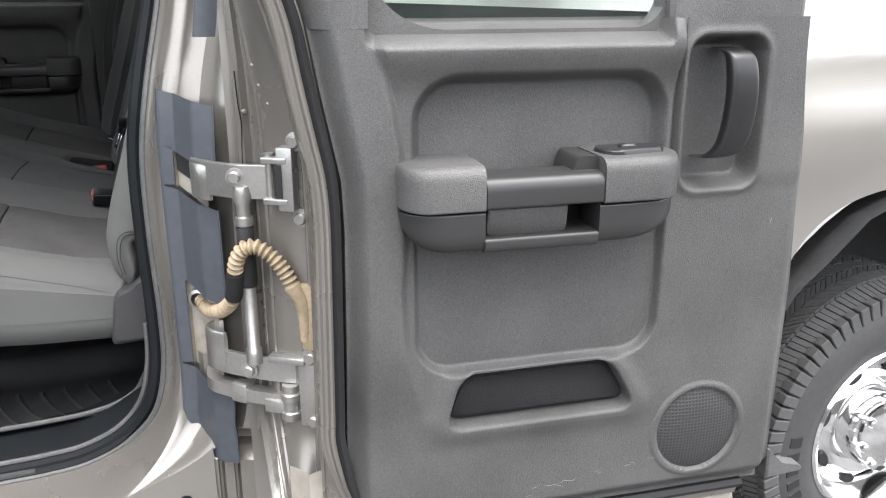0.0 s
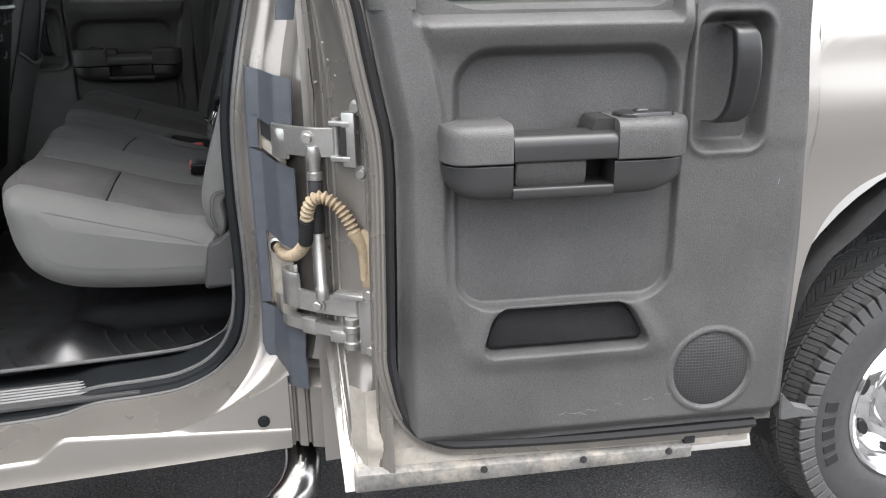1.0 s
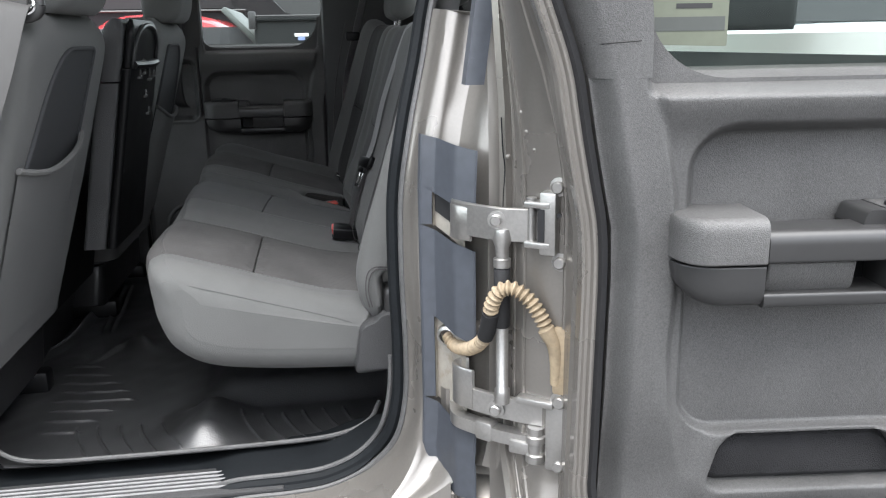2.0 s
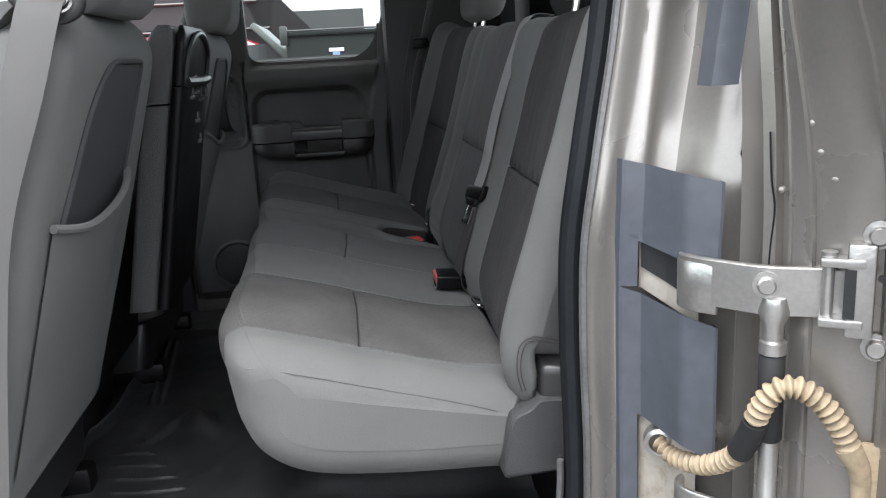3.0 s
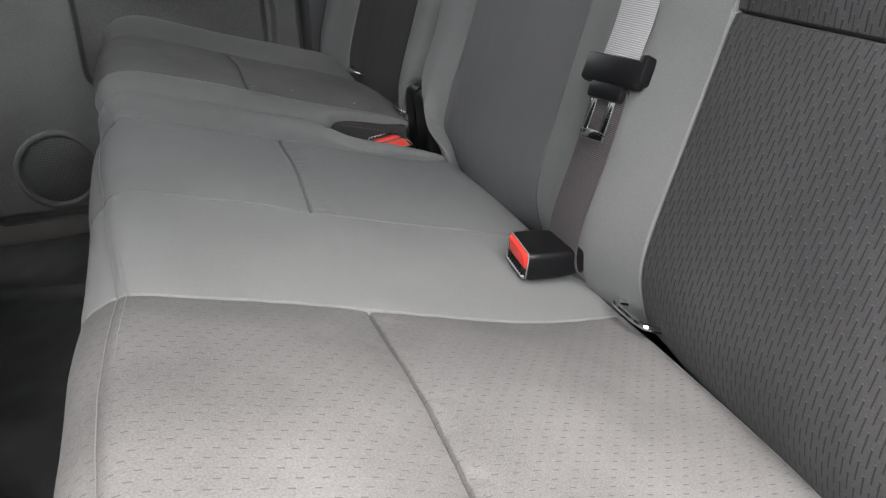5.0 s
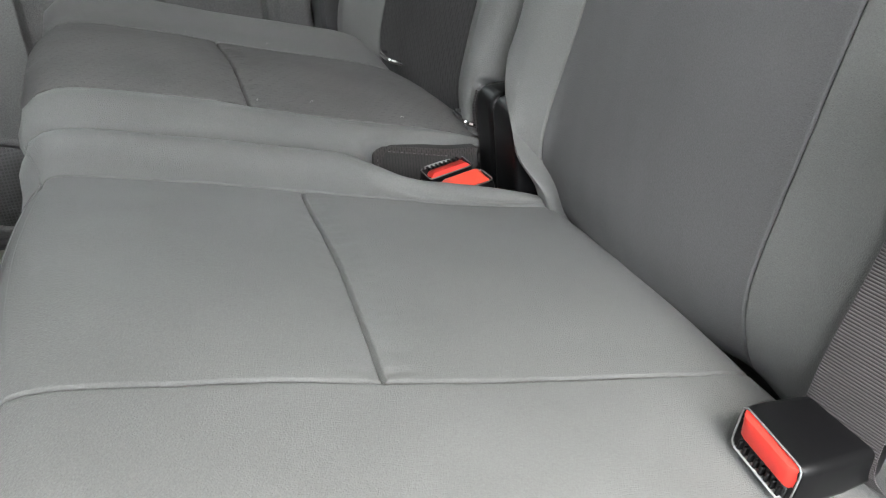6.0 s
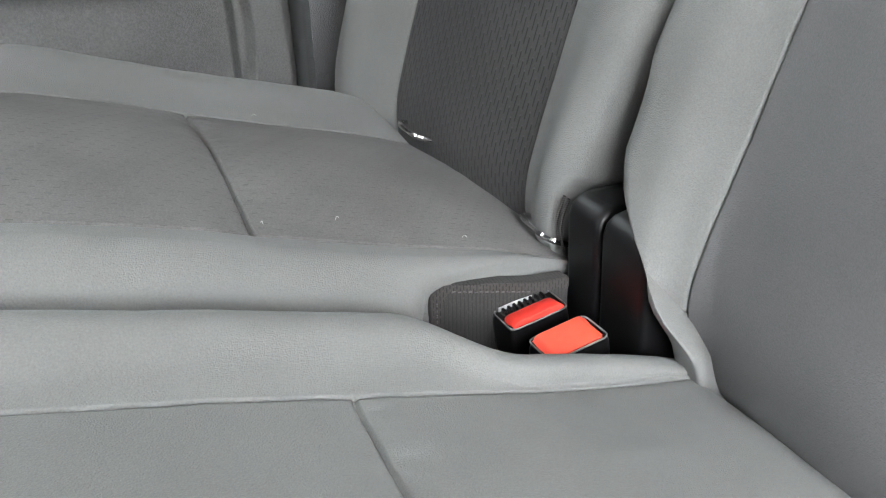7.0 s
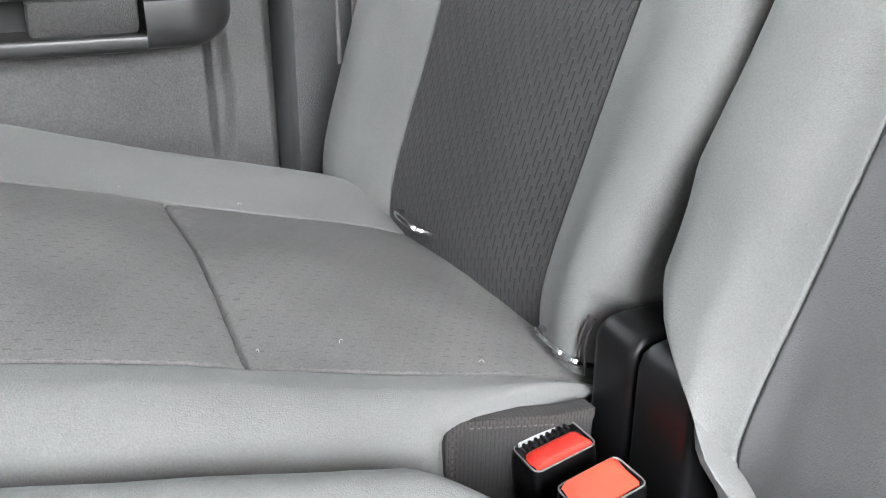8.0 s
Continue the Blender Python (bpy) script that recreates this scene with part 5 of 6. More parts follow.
part("door_flange", surface(np.stack([lip_path(0.003, -0.030), lip_path(0.003, -0.010), lip_path(0.006, -0.007), lip_path(0.009, -0.008), lip_path(0.012, -0.013), lip_path(0.016, -0.013), lip_path(0.020, -0.010), lip_path(0.023, -0.012), lip_path(0.024, -0.034)], 1)), PAINT_SHADED, door, crisp=25)
part("trim_gap", sweep(lip_path(-0.004, -0.026), 0.009, 6), RUBBER_DARK, door)
part("bottom_strip", slab(rounded([(-0.165, 0.553), (0.445, 0.560), (0.445, 0.584), (-0.165, 0.592)], 0.004), near_door, -0.07, -0.022, 0.004), DIRTY, door, "weathered grey rubber strip along the door's foot")
for s in (0.06, 0.24, 0.40):
    part("strip_rivet", moved(lathe([(0, -0.003), (0.006, -0.002), (0.007, 0.002)], 10), Matrix.Translation(near_door(s, -0.021, 0.578))), SMOOTH_GREY, door)
part("latch_end", slab(rounded([(0.44, 0.575), (0.50, 0.575), (0.56, 0.612), (0.56, 0.66), (0.44, 0.66)], 0.008), near_door, -0.12, -0.034, 0.004), DIRT_PAINT, door)
part("latch_hole", slab(rounded([(0.432, 0.585), (0.452, 0.585), (0.452, 0.608), (0.432, 0.608)], 0.002), near_door, -0.04, -0.030), RUBBER_DARK, door)
part("corner_flap", slab(rounded([(0.600, 0.682), (0.603, 0.625), (0.672, 0.630), (0.668, 0.640), (0.630, 0.650)], 0.005), near_door, -0.035, -0.012, 0.003), DULL, door, "translucent grey corner seal")
part("door_end", slab([(0.560, 0.62), (0.597, 0.62), (0.562, 1.36), (0.54, 1.36)], near_door, -0.13, -0.034), PAINT_SHADED, door, smooth=False)
# embossed dimples and a wavy sealer seam on the hinge face
for x, y, z in ((0.1919, -1.0317, 1.2995), (0.1986, -1.0385, 1.273), (0.2078, -1.0486, 1.2484)):
    part("dimple", moved(lathe([(0.0, -0.0010), (0.0018, -0.0009), (0.0032, -0.0003), (0.0038, 0.001)], 14), Matrix.Translation((x, y, z)) @ pose(0, 0, 0, 0, 0, -52)), PAINT_SHADED, door)
part("sealer_seam", sweep(catmull([(0.1730, -0.9950, 1.29), (0.1745, -0.9980, 1.245), (0.1768, -1.0018, 1.215), (0.1752, -0.9992, 1.17), (0.1745, -0.9980, 1.10), (0.1748, -0.9985, 0.95), (0.1745, -0.998, 0.80)], 8), 0.0010, 6), RUBBER, door)
# small drain dimples on the hinge face
for x, y, z in ((0.180, -1.008, 1.235), (0.183, -1.011, 0.70)):
    part("rivet", moved(lathe([(0, -0.003), (0.003, -0.002), (0.004, 0.001)], 10), Matrix.Translation((x, y, z)) @ pose(0, 0, 0, 0, 0, -50)), PAINT_SHADED, door)
place_all(door)

closed = thing("rear_door", "closed far-side rear door with dark inner trim and window", "truck door", (-0.3, 0.92, 0.60), "rear doors")
door_trim(far_door, closed, True, 1.391)
rear_door_glass(far_door, closed, False)
place_all(closed)

def front_door_at(s, d, z):
    """s: along the open front door from its hinges; d: towards its inner side."""
    return (-1.70 + 0.36 * s + 0.933 * d, -0.965 - 0.933 * s + 0.36 * d, z)


open_door = thing("front_door", "open champagne front truck door with charcoal inner trim", "truck door", (-1.70, -0.965, 0.50))
rows = []
for z, d in ((0.52, 0.02), (0.60, 0.0), (0.80, -0.035), (1.05, -0.045), (1.25, -0.035), (1.38, -0.005)):
    rows.append([front_door_at(s, d + 0.02 * abs(s / 1.1 - 0.5)**3, z) for s in np.linspace(0, 1.12, 15)])
part("outer_skin", surface(rows), PAINT, open_door)
part("inner_panel", slab(rounded([(0.0, 0.53), (1.12, 0.53), (1.10, 1.385), (0.02, 1.385)], 0.03), front_door_at, 0.02, 0.07, 0.012), PAINT_SHADED, open_door)
part("trim_panel", slab(rounded([(0.03, 0.60), (1.07, 0.60), (1.06, 1.375), (0.06, 1.375)], 0.06), front_door_at, 0.07, 0.105, 0.015), GRAIN, open_door, "charcoal grained inner trim")
part("armrest", slab(rounded([(0.22, 1.06), (0.86, 1.06), (0.88, 1.19), (0.24, 1.17)], 0.04), front_door_at, 0.10, 0.17, 0.02), SMOOTH_GREY, open_door, "charcoal armrest")
part("map_pocket", slab(rounded([(0.12, 0.66), (0.80, 0.66), (0.78, 0.83), (0.14, 0.83)], 0.03), front_door_at, 0.10, 0.135, 0.012), GRAIN, open_door)
part("window_frame", sweep([front_door_at(s, 0.045, z) for s, z in ((0.06, 1.38), (0.36, 1.80), (0.50, 1.84), (1.00, 1.84), (1.06, 1.80), (1.09, 1.38))], 0.024, 8), SMOOTH_BLACK, open_door)
part("window_pane", slab([(0.08, 1.38), (1.08, 1.38), (1.04, 1.81), (0.38, 1.81)], front_door_at, 0.04, 0.045), GLASS, open_door, smooth=False).visible_shadow = False
place_all(open_door)

# ---- hinges ----
def arm(points, z0, z1, thick):
    P = catmull([(x, y, (z0 + z1) / 2) for x, y in points], 6)
    return ribbon(P, z1 - z0, thick, (0, 0, 1))


def hex_bolt(at, r, h, turn=0):
    """A flanged hex bolt head facing the camera side."""
    b = lathe([(0, -h), (r * 0.8, -h), (r, -h * 0.8), (r, -h * 0.3), (r * 1.5, -h * 0.25), (r * 1.5, 0)], 12)
    return moved(b, Matrix.Translation(at) @ pose(0, 0, 0, 0, 0, turn))


hinge = thing("door_hinge", "dull plated steel strap hinge joining pillar and open door", "hinge", (0.16, -1.02, 1.12), "door hinges")
part("hinge_arm", joined(arm([(0.138, -0.925), (0.119, -0.930), (0.1105, -0.944), (0.117, -0.963), (0.140, -0.994), (0.165, -1.020), (0.200, -1.038), (0.232, -1.058)], 1.114, 1.164, 0.009),
                         arm([(0.134, -0.927), (0.116, -0.930), (0.1070, -0.944), (0.113, -0.964), (0.129, -0.983)], 1.106, 1.158, 0.005)), STEEL, hinge)
part("hinge_leaf", joined(moved(box(-0.008, 0.016, -0.010, 0.010, -0.045, 0.045, 0.003), Matrix.Translation((0.222, -1.068, 1.148)) @ pose(0, 0, 0, 0, 0, -35)),
                          moved(box(-0.020, 0.018, -0.014, 0.014, 0.022, 0.031, 0.002), Matrix.Translation((0.215, -1.060, 1.148)) @ pose(0, 0, 0, 0, 0, -35)),
                          moved(box(-0.020, 0.018, -0.014, 0.014, -0.036, -0.027, 0.002), Matrix.Translation((0.215, -1.060, 1.148)) @ pose(0, 0, 0, 0, 0, -35))), STEEL, hinge)
part("hinge_pin", moved(lathe([(0.0, 1.184), (0.0075, 1.183), (0.0075, 1.178), (0.0055, 1.177), (0.0055, 1.116), (0.0075, 1.115), (0.0075, 1.111), (0.0, 1.110)], 14, "z"), Matrix.Translation((0.2035, -1.0535, 0))), STEEL, hinge, "bright hinge pin")
part("leaf_gap", moved(box(-0.006, 0.004, -0.0015, 0.0015, -0.026, 0.021), Matrix.Translation((0.2135, -1.0735, 1.148)) @ pose(0, 0, 0, 0, 0, -35)), RUBBER_DARK, hinge, "", False)
part("leaf_hole", moved(lathe([(0, -0.002), (0.005, -0.002), (0.005, 0.001)], 12), Matrix.Translation((0.225, -1.0785, 1.140)) @ pose(0, 0, 0, 0, 0, -35)), RUBBER_DARK, hinge)
for dz, ds in ((0.030, 0.0), (-0.030, 0.0), (0.012, 0.010), (-0.020, -0.010)):
    part("leaf_hole", moved(lathe([(0, -0.0015), (0.0035, -0.0015), (0.0035, 0.001)], 10), Matrix.Translation((0.225 + ds, -1.0785 - 0.7 * ds, 1.148 + dz * 1.15)) @ pose(0, 0, 0, 0, 0, -35)), RUBBER_DARK, hinge)
part("pivot_bolt", hex_bolt((0.160, -1.022, 1.146), 0.009, 0.009, -25), STEEL, hinge)
part("leaf_bolt", hex_bolt((0.238, -1.074, 1.200), 0.009, 0.012, -35), STEEL, hinge)
part("leaf_bolt", hex_bolt((0.242, -1.074, 1.092), 0.009, 0.012, -35), STEEL, hinge)
place_all(hinge)
low = thing("door_hinge", "dull plated steel lower hinge with its check arm and link", "hinge", (0.16, -1.02, 0.80), "door hinges")
part("hinge_arm", joined(arm([(0.138, -0.925), (0.119, -0.930), (0.1110, -0.945), (0.119, -0.964), (0.147, -0.995), (0.175, -1.020), (0.205, -1.042), (0.236, -1.060)], 0.830, 0.868, 0.010),
                         arm([(0.134, -0.927), (0.116, -0.930), (0.1080, -0.945), (0.115, -0.964), (0.131, -0.983)], 0.832, 0.898, 0.007)), STEEL, low)
part("check_arm", joined(arm([(0.116, -0.905), (0.114, -0.945), (0.138, -0.978), (0.165, -1.008), (0.200, -1.035), (0.222, -1.050)], 0.790, 0.812, 0.022),
                         moved(box(-0.016, 0.016, -0.012, 0.012, -0.016, 0.016, 0.005), Matrix.Translation((0.150, -0.995, 0.802)) @ pose(0, 0, 0, 0, 0, -45)),
                         moved(box(-0.018, 0.018, -0.012, 0.012, -0.011, 0.011, 0.004), Matrix.Translation((0.196, -1.038, 0.792)) @ pose(0, 0, 0, 0, 0, -35))), STEEL, low)
part("hinge_leaf", joined(moved(box(-0.014, 0.016, -0.010, 0.010, -0.060, 0.050, 0.004), Matrix.Translation((0.240, -1.070, 0.825)) @ pose(0, 0, 0, 0, 0, -35)),
                          moved(box(-0.040, 0.020, -0.012, 0.012, 0.034, 0.046, 0.004), Matrix.Translation((0.222, -1.060, 0.832)) @ pose(0, 0, 0, 0, 0, -35))), STEEL, low)
part("link_pin", moved(lathe([(0, 0.030), (0.013, 0.030), (0.013, 0.018), (0.016, 0.016), (0.016, 0.006), (0.013, 0.004), (0.013, -0.012), (0.016, -0.014), (0.016, -0.026), (0, -0.027)], 16, "z"), Matrix.Translation((0.214, -1.055, 0.800))), STEEL, low)
part("pivot_bolt", hex_bolt((0.160, -1.018, 0.846), 0.009, 0.009, -30), STEEL, low)
part("leaf_bolt", hex_bolt((0.244, -1.078, 0.880), 0.010, 0.012, -35), STEEL, low)
part("leaf_bolt", hex_bolt((0.244, -1.078, 0.775), 0.009, 0.010, -35), STEEL, low)
place_all(low)

link = thing("torsion_rod", "bright steel rod between the two hinges with a black sleeve", "rod", (0.168, -1.022, 0.86))
part("rod", moved(lathe([(0.0, 1.135), (0.011, 1.133), (0.015, 1.118), (0.010, 1.105), (0.0095, 1.090), (0.013, 1.088), (0.013, 1.076), (0.0095, 1.074), (0.0095, 0.885), (0.012, 0.882), (0.012, 0.860), (0.0, 0.858)], 16, "z"), Matrix.Translation((0.168, -1.024, 0))), STEEL, link)
part("sleeve", moved(lathe([(0.0098, 1.075), (0.0125, 1.072), (0.0125, 0.985), (0.0098, 0.982)], 14, "z"), Matrix.Translation((0.168, -1.024, 0))), RUBBER_DARK, link)
place_all(link)

conduit = thing("wiring_conduit", "tan corrugated rubber wiring conduit between pillar and door", "wiring conduit", (0.16, -1.03, 0.92))
cp = catmull([(0.106, -0.897, 0.926), (0.114, -0.922, 0.917), (0.130, -0.965, 0.928), (0.144, -1.000, 0.955), (0.149, -1.022, 0.99), (0.150, -1.036, 1.022), (0.160, -1.046, 1.046), (0.178, -1.054, 1.050),
              (0.198, -1.062, 1.036), (0.214, -1.068, 1.012), (0.226, -1.072, 0.985)], 26)
arc = np.concatenate([[0], np.cumsum(np.linalg.norm(np.diff(cp, axis=0), axis=1))])
rib = 0.0098 + 0.0024 * np.sin(2 * math.pi * arc / 0.0085)
part("corrugated_tube", sweep(cp, rib, 12), TAN, conduit)
part("tape_sleeve", sweep(cp[(cp[:, 2] > 0.962) & (cp[:, 2] < 1.008) & (cp[:, 0] < 0.165)], 0.0128, 12), RUBBER_DARK, conduit, "black tape sleeve")
part("tube_boot", joined(sweep(catmull([(0.222, -1.071, 0.992), (0.234, -1.074, 0.968), (0.238, -1.074, 0.94), (0.238, -1.073, 0.905)], 6), [0.0125 - 0.004 * k / 18 for k in range(19)], 12),
                         moved(box(-0.010, 0.012, -0.006, 0.006, -0.055, 0.050, 0.005), Matrix.Translation((0.242, -1.076, 0.945)) @ pose(0, 0, 0, 0, 0, -35))), TAN, conduit)
part("grommet", moved(lathe([(0.012, -0.012), (0.017, -0.010), (0.019, 0.0), (0.017, 0.012)], 16), Matrix.Translation((0.106, -0.896, 0.928)) @ pose(0, 0, 0, 0, 0, -25)), STEEL, conduit)
place_all(conduit)

# ---- floor mat ----
xs = np.linspace(0, 1, 400)
ys = np.concatenate([np.linspace(-0.668, -0.12, 270), np.linspace(-0.11, 0.86, 110)])
Y, X = np.meshgrid(ys, xs, indexing="ij")
# front edge of the mat, rounded off towards the sill, a little wavy
front = smooth_knots([(-0.70, -0.695), (-0.60, -0.755), (-0.45, -0.825), (-0.30, -0.866), (-0.183, -0.856), (-0.078, -0.818), (0.16, -0.777), (0.40, -0.778), (0.62, -0.792), (0.90, -0.80)], Y) + 0.004 * np.sin(Y * 21)
X = front + X * (0.06 - front)
Z = 0.618 + 0.0045 * wander(X, Y, 14, 2) + 0.0010 * wander(X, Y, 60, 4)
# step up under the bench, the dusty ridge between the two foot wells
Z += 0.045 * step(-boxdist(X, Y, -0.36, 0.30, -0.425, 1.2, 0.10), -0.030, 0.045)
Z += 0.046 * bell(X + 0.345 - 0.06 * (Y + 0.55), 0.058) * (1 - step(Y, -0.47, -0.40)) * step(Y, -0.660, -0.585)
# a fold with a hollow beside it, and a doubled ridge that runs across the cab
Z += 0.034 * bell(X + 0.585 + 0.35 * (Y + 0.01), 0.030) * bell(Y + 0.005, 0.060) - 0.022 * bell(X + 0.690, 0.030) * bell(Y + 0.03, 0.050) + 0.016 * bell(X + 0.655 - 0.5 * (Y + 0.03), 0.014) * bell(Y + 0.04, 0.055)
for k in (0.0, 0.022):
    Z += 0.0055 * bell(X + 0.713 + 0.09 * (Y - 0.11) - k, 0.0055) * step(Y, 0.10, 0.14) * (1 - step(Y, 0.55, 0.60))
Z += 0.016 * bell(Y - 0.60 + 0.2 * (X + 0.6), 0.020)
# raised edge along the sill, upturned front
Z += 0.020 * step(-Y, 0.635, 0.660) + (0.030 - 0.012 * step(Y, -0.5, -0.2)) * (1 - step(X - front, 0.0, 0.018))
# moulded ribs: eight straight ones at the front, two fans of curved ones by the sill
for i in range(8):
    y0 = -0.15 - i * 0.051
    x1 = (-0.64, -0.61, -0.58, -0.55, -0.52, -0.56, -0.58, -0.60)[i]
    Z += 0.0042 * bell(Y - y0 - 0.02 * step(-X, 0.62, 0.75), 0.0032) * step(X, -0.745 + 0.006 * i, -0.71 + 0.006 * i) * (1 - step(X, x1 - 0.03, x1))
for x0, count in ((-0.625, 5), (-0.285, 6)):
    for i in range(count):
        bow = 0.07 * np.clip((-0.47 - Y) / 0.17, 0, 2)**1.6
        Z += 0.0048 * bell(X - x0 - 0.043 * i - bow, 0.0030) * step(-Y, 0.475, 0.50) * (1 - step(-Y, 0.622, 0.640))
bm = surface(np.stack([X, Y, Z], -1))
mat_ob = part("floor_mat", bm, MAT, None)
part("front_lip", sweep([(x, y, z) for x, y, z in zip(X[::3, 0], Y[::3, 0], Z[::3, 0]) if y > -0.44], 0.0035, 6), DULL, mat_ob, "paler upturned front edge")
part("edge_lip", sweep(catmull([(-0.828, -0.44, 0.646), (-0.79, -0.54, 0.656), (-0.735, -0.63, 0.664), (-0.66, -0.664, 0.645), (-0.5, -0.666, 0.639), (-0.2, -0.666, 0.640), (-0.08, -0.660, 0.645), (-0.02, -0.640, 0.66), (0.005, -0.60, 0.68)], 8), 0.0048, 8), DULL, mat_ob, "paler edge of the mat")
tagged(mat_ob, "dusty black ribbed vinyl floor mat covering the cab floor", "floor mat")

# ---- front seats ----
def seat_x(z):
    return -0.540 + 0.30 * (z - 1.39) - 0.05 * max(0, z - 1.40)


def front_seat(y0, y1, side, label, back=0.0):
    """side: +1 when the outboard flank lies towards -y."""
    c, w = (y0 + y1) / 2, (y1 - y0) / 2
    seat = thing("front_seat", label, "front seat", (-0.85 + back, c, 0.62), "front seats")

    # the rear face: a broad outboard bolster, a sunk panel, a slimmer inboard border
    zs = np.concatenate([np.linspace(0.80, 1.30, 34), np.linspace(1.31, 1.47, 26)])
    rows = []
    for z in zs:
        k = max(0.0, (z - 1.36) / 0.11)
        wide = w * (0.93 + 0.07 * bell(z - 1.15, 0.25)) * (1 - 0.30 * k**2.4)
        xr = seat_x(z) - 0.05 * k**3.5
        thick = 0.130 - 0.02 * k - 0.04 * k**4
        o = rounded([(xr, -wide), (xr, wide), (xr - thick, wide), (xr - thick, -wide)], 0.050, 6)
        rows.append([(u, c + v, z) for u, v in o])
    part("backrest", surface(rows, close_v=True, caps=True), CLOTH, seat)

    def rear(u, d, z):
        return (seat_x(z) + d, c + side * (u - 0.02), z)
    # sunk dark panel with a raised welt round it
    edge = rounded([(-0.205, 1.10), (0.135, 1.10), (0.145, 1.393), (-0.050, 1.393), (-0.115, 1.335)], (0.01, 0.01, 0.018, 0.045, 0.07), 8)
    part("back_panel", slab(edge, rear, -0.012, 0.0022), CLOTH_DARK, seat, "dark grey panel above the map pocket")
    loop = [rear(u, 0.003, z) for u, z in edge[1:]] + [rear(edge[0][0], 0.003, edge[0][1])]
    part("panel_welt", sweep(loop, 0.0040, 8), CLOTH_DARK, seat)
    # map pocket, sagging open at its hem
    rows = []
    for k in np.linspace(0, 1, 12):
        row = []
        for u in np.linspace(-0.215, 0.150, 23):
            q = (u + 0.0325) / 0.1825
            top = 1.178 + 0.030 * q**2 + 0.014 * q
            z = 0.86 + (top - 0.86) * k
            row.append(Vector(rear(u, 0.005 + 0.020 * k**2 * (1 - q**4), z)))
        rows.append(row)
    part("map_pocket", surface(rows), CLOTH, seat, "grey cloth map pocket")
    part("pocket_hem", sweep(rows[-1], 0.006, 8), CLOTH, seat)
    rows = []
    for x, h, zc in ((-1.18, 0.03, 0.925), (-1.15, 0.055, 0.915), (-1.05, 0.07, 0.91), (-0.85, 0.065, 0.90), (-0.78, 0.05, 0.895), (-0.745, 0.02, 0.89)):
        rows.append([(x, c + u, zc + v) for u, v in rounded([(-w, -h), (w, -h), (w, h), (-w, h)], 0.03, 4)])
    part("seat_cushion", surface(rows, close_v=True, caps=True), CLOTH, seat)
    # moulded cover round the cushion's foot, in two tiers with a seam
    for name, z0, z1, dx in (("upper_valance", 0.79, 0.90, 0.0), ("lower_valance", 0.665, 0.786, 0.006)):
        rows = []
        for z, k in ((z0, 0.985), (z0 + 0.004, 1.0), (z1 - 0.004, 1.0), (z1, 0.985)):
            rows.append([(u, c + v, z) for u, v in rounded([(-1.14, -w * 0.92 * k), (-0.735 - dx - 0.10 * (0.90 - z), -w * 0.92 * k), (-0.735 - dx - 0.10 * (0.90 - z), w * 0.92 * k), (-1.14, w * 0.92 * k)], 0.03, 5)])
        part(name, surface(rows, close_v=True, caps=True), BUTTON, seat, "dark moulded plastic valance")
    for sd in (-0.7, 0.7):
        part("seat_rail", box(-1.15, -0.74, c + w * (sd - 0.09), c + w * (sd + 0.09), 0.615, 0.668, 0.01), SMOOTH_BLACK, seat)
    rings = []
    for k in np.linspace(0, 1, 19):
        z = 1.456 + 0.215 * k
        s = math.sqrt(max(0.02, 1 - abs(2 * k - 1)**4))
        wide = 0.140 - 0.016 * k
        rings.append([(-0.556 + 0.02 * k + u * (0.55 + 0.45 * s), c + v * (0.80 + 0.20 * s), z) for u, v in rounded([(-0.055, -wide), (0.060, -wide), (0.060, wide), (-0.055, wide)], 0.045, 6)])
    h = part("headrest", surface(rings, close_v=True, caps=True), CLOTH, seat, "grey cloth headrest")
    for dy in (-0.07, 0.07):
        part("headrest_post", sweep([(-0.585, c + dy, 1.42), (-0.570, c + dy, 1.50)], 0.006, 8), CHROME, h)
    for o in seat.children:
        o.matrix_parent_inverse = Matrix.Translation((0.85, -c, -0.62))
    return seat


CLOTH_DARK = material("dark panel cloth", (0.036, 0.037, 0.040), 0.9, var=0.1, fine=700, coarse=8, bump=0.0003, bump_scale=1400)
front_seat(-0.735, -0.168, 1, "grey cloth front seat seen from behind, with map pocket")
front_seat(0.195, 0.755, -1, "dark grey far front seat seen from behind, with map pocket", 0.035)

# upright middle seat section: a narrow pad with a black hard shell at its back
mid = thing("middle_seat", "upright folded middle front seat with dark hard back", "middle seat", (-0.65, 0.0, 0.62))


def mid_x(z):
    return -0.533 + 0.19 * (z - 1.315)


def mid_ring(z, x0, x1, w, r):
    return [(u, v, z) for u, v in rounded([(x1, -w), (x1, w), (x0, w), (x0, -w)], r, 5)]


low_z, top_z = np.linspace(0.925, 1.3125, 14), np.concatenate([np.linspace(1.3165, 1.40, 7), np.linspace(1.41, 1.456, 9)])
part("pad", surface([mid_ring(z, mid_x(z) - 0.052, mid_x(z), 0.162, 0.010) for z in low_z], close_v=True, caps=True), GRAIN_DARK, mid, "dark grey vinyl side pad")
rows = []
for z in top_z:
    k = max(0.0, (z - 1.405) / 0.052)
    rows.append(mid_ring(z, mid_x(z) - 0.050 + 0.018 * k**3, mid_x(z) - 0.014 * k**3, 0.162 - 0.012 * k**3, 0.012))
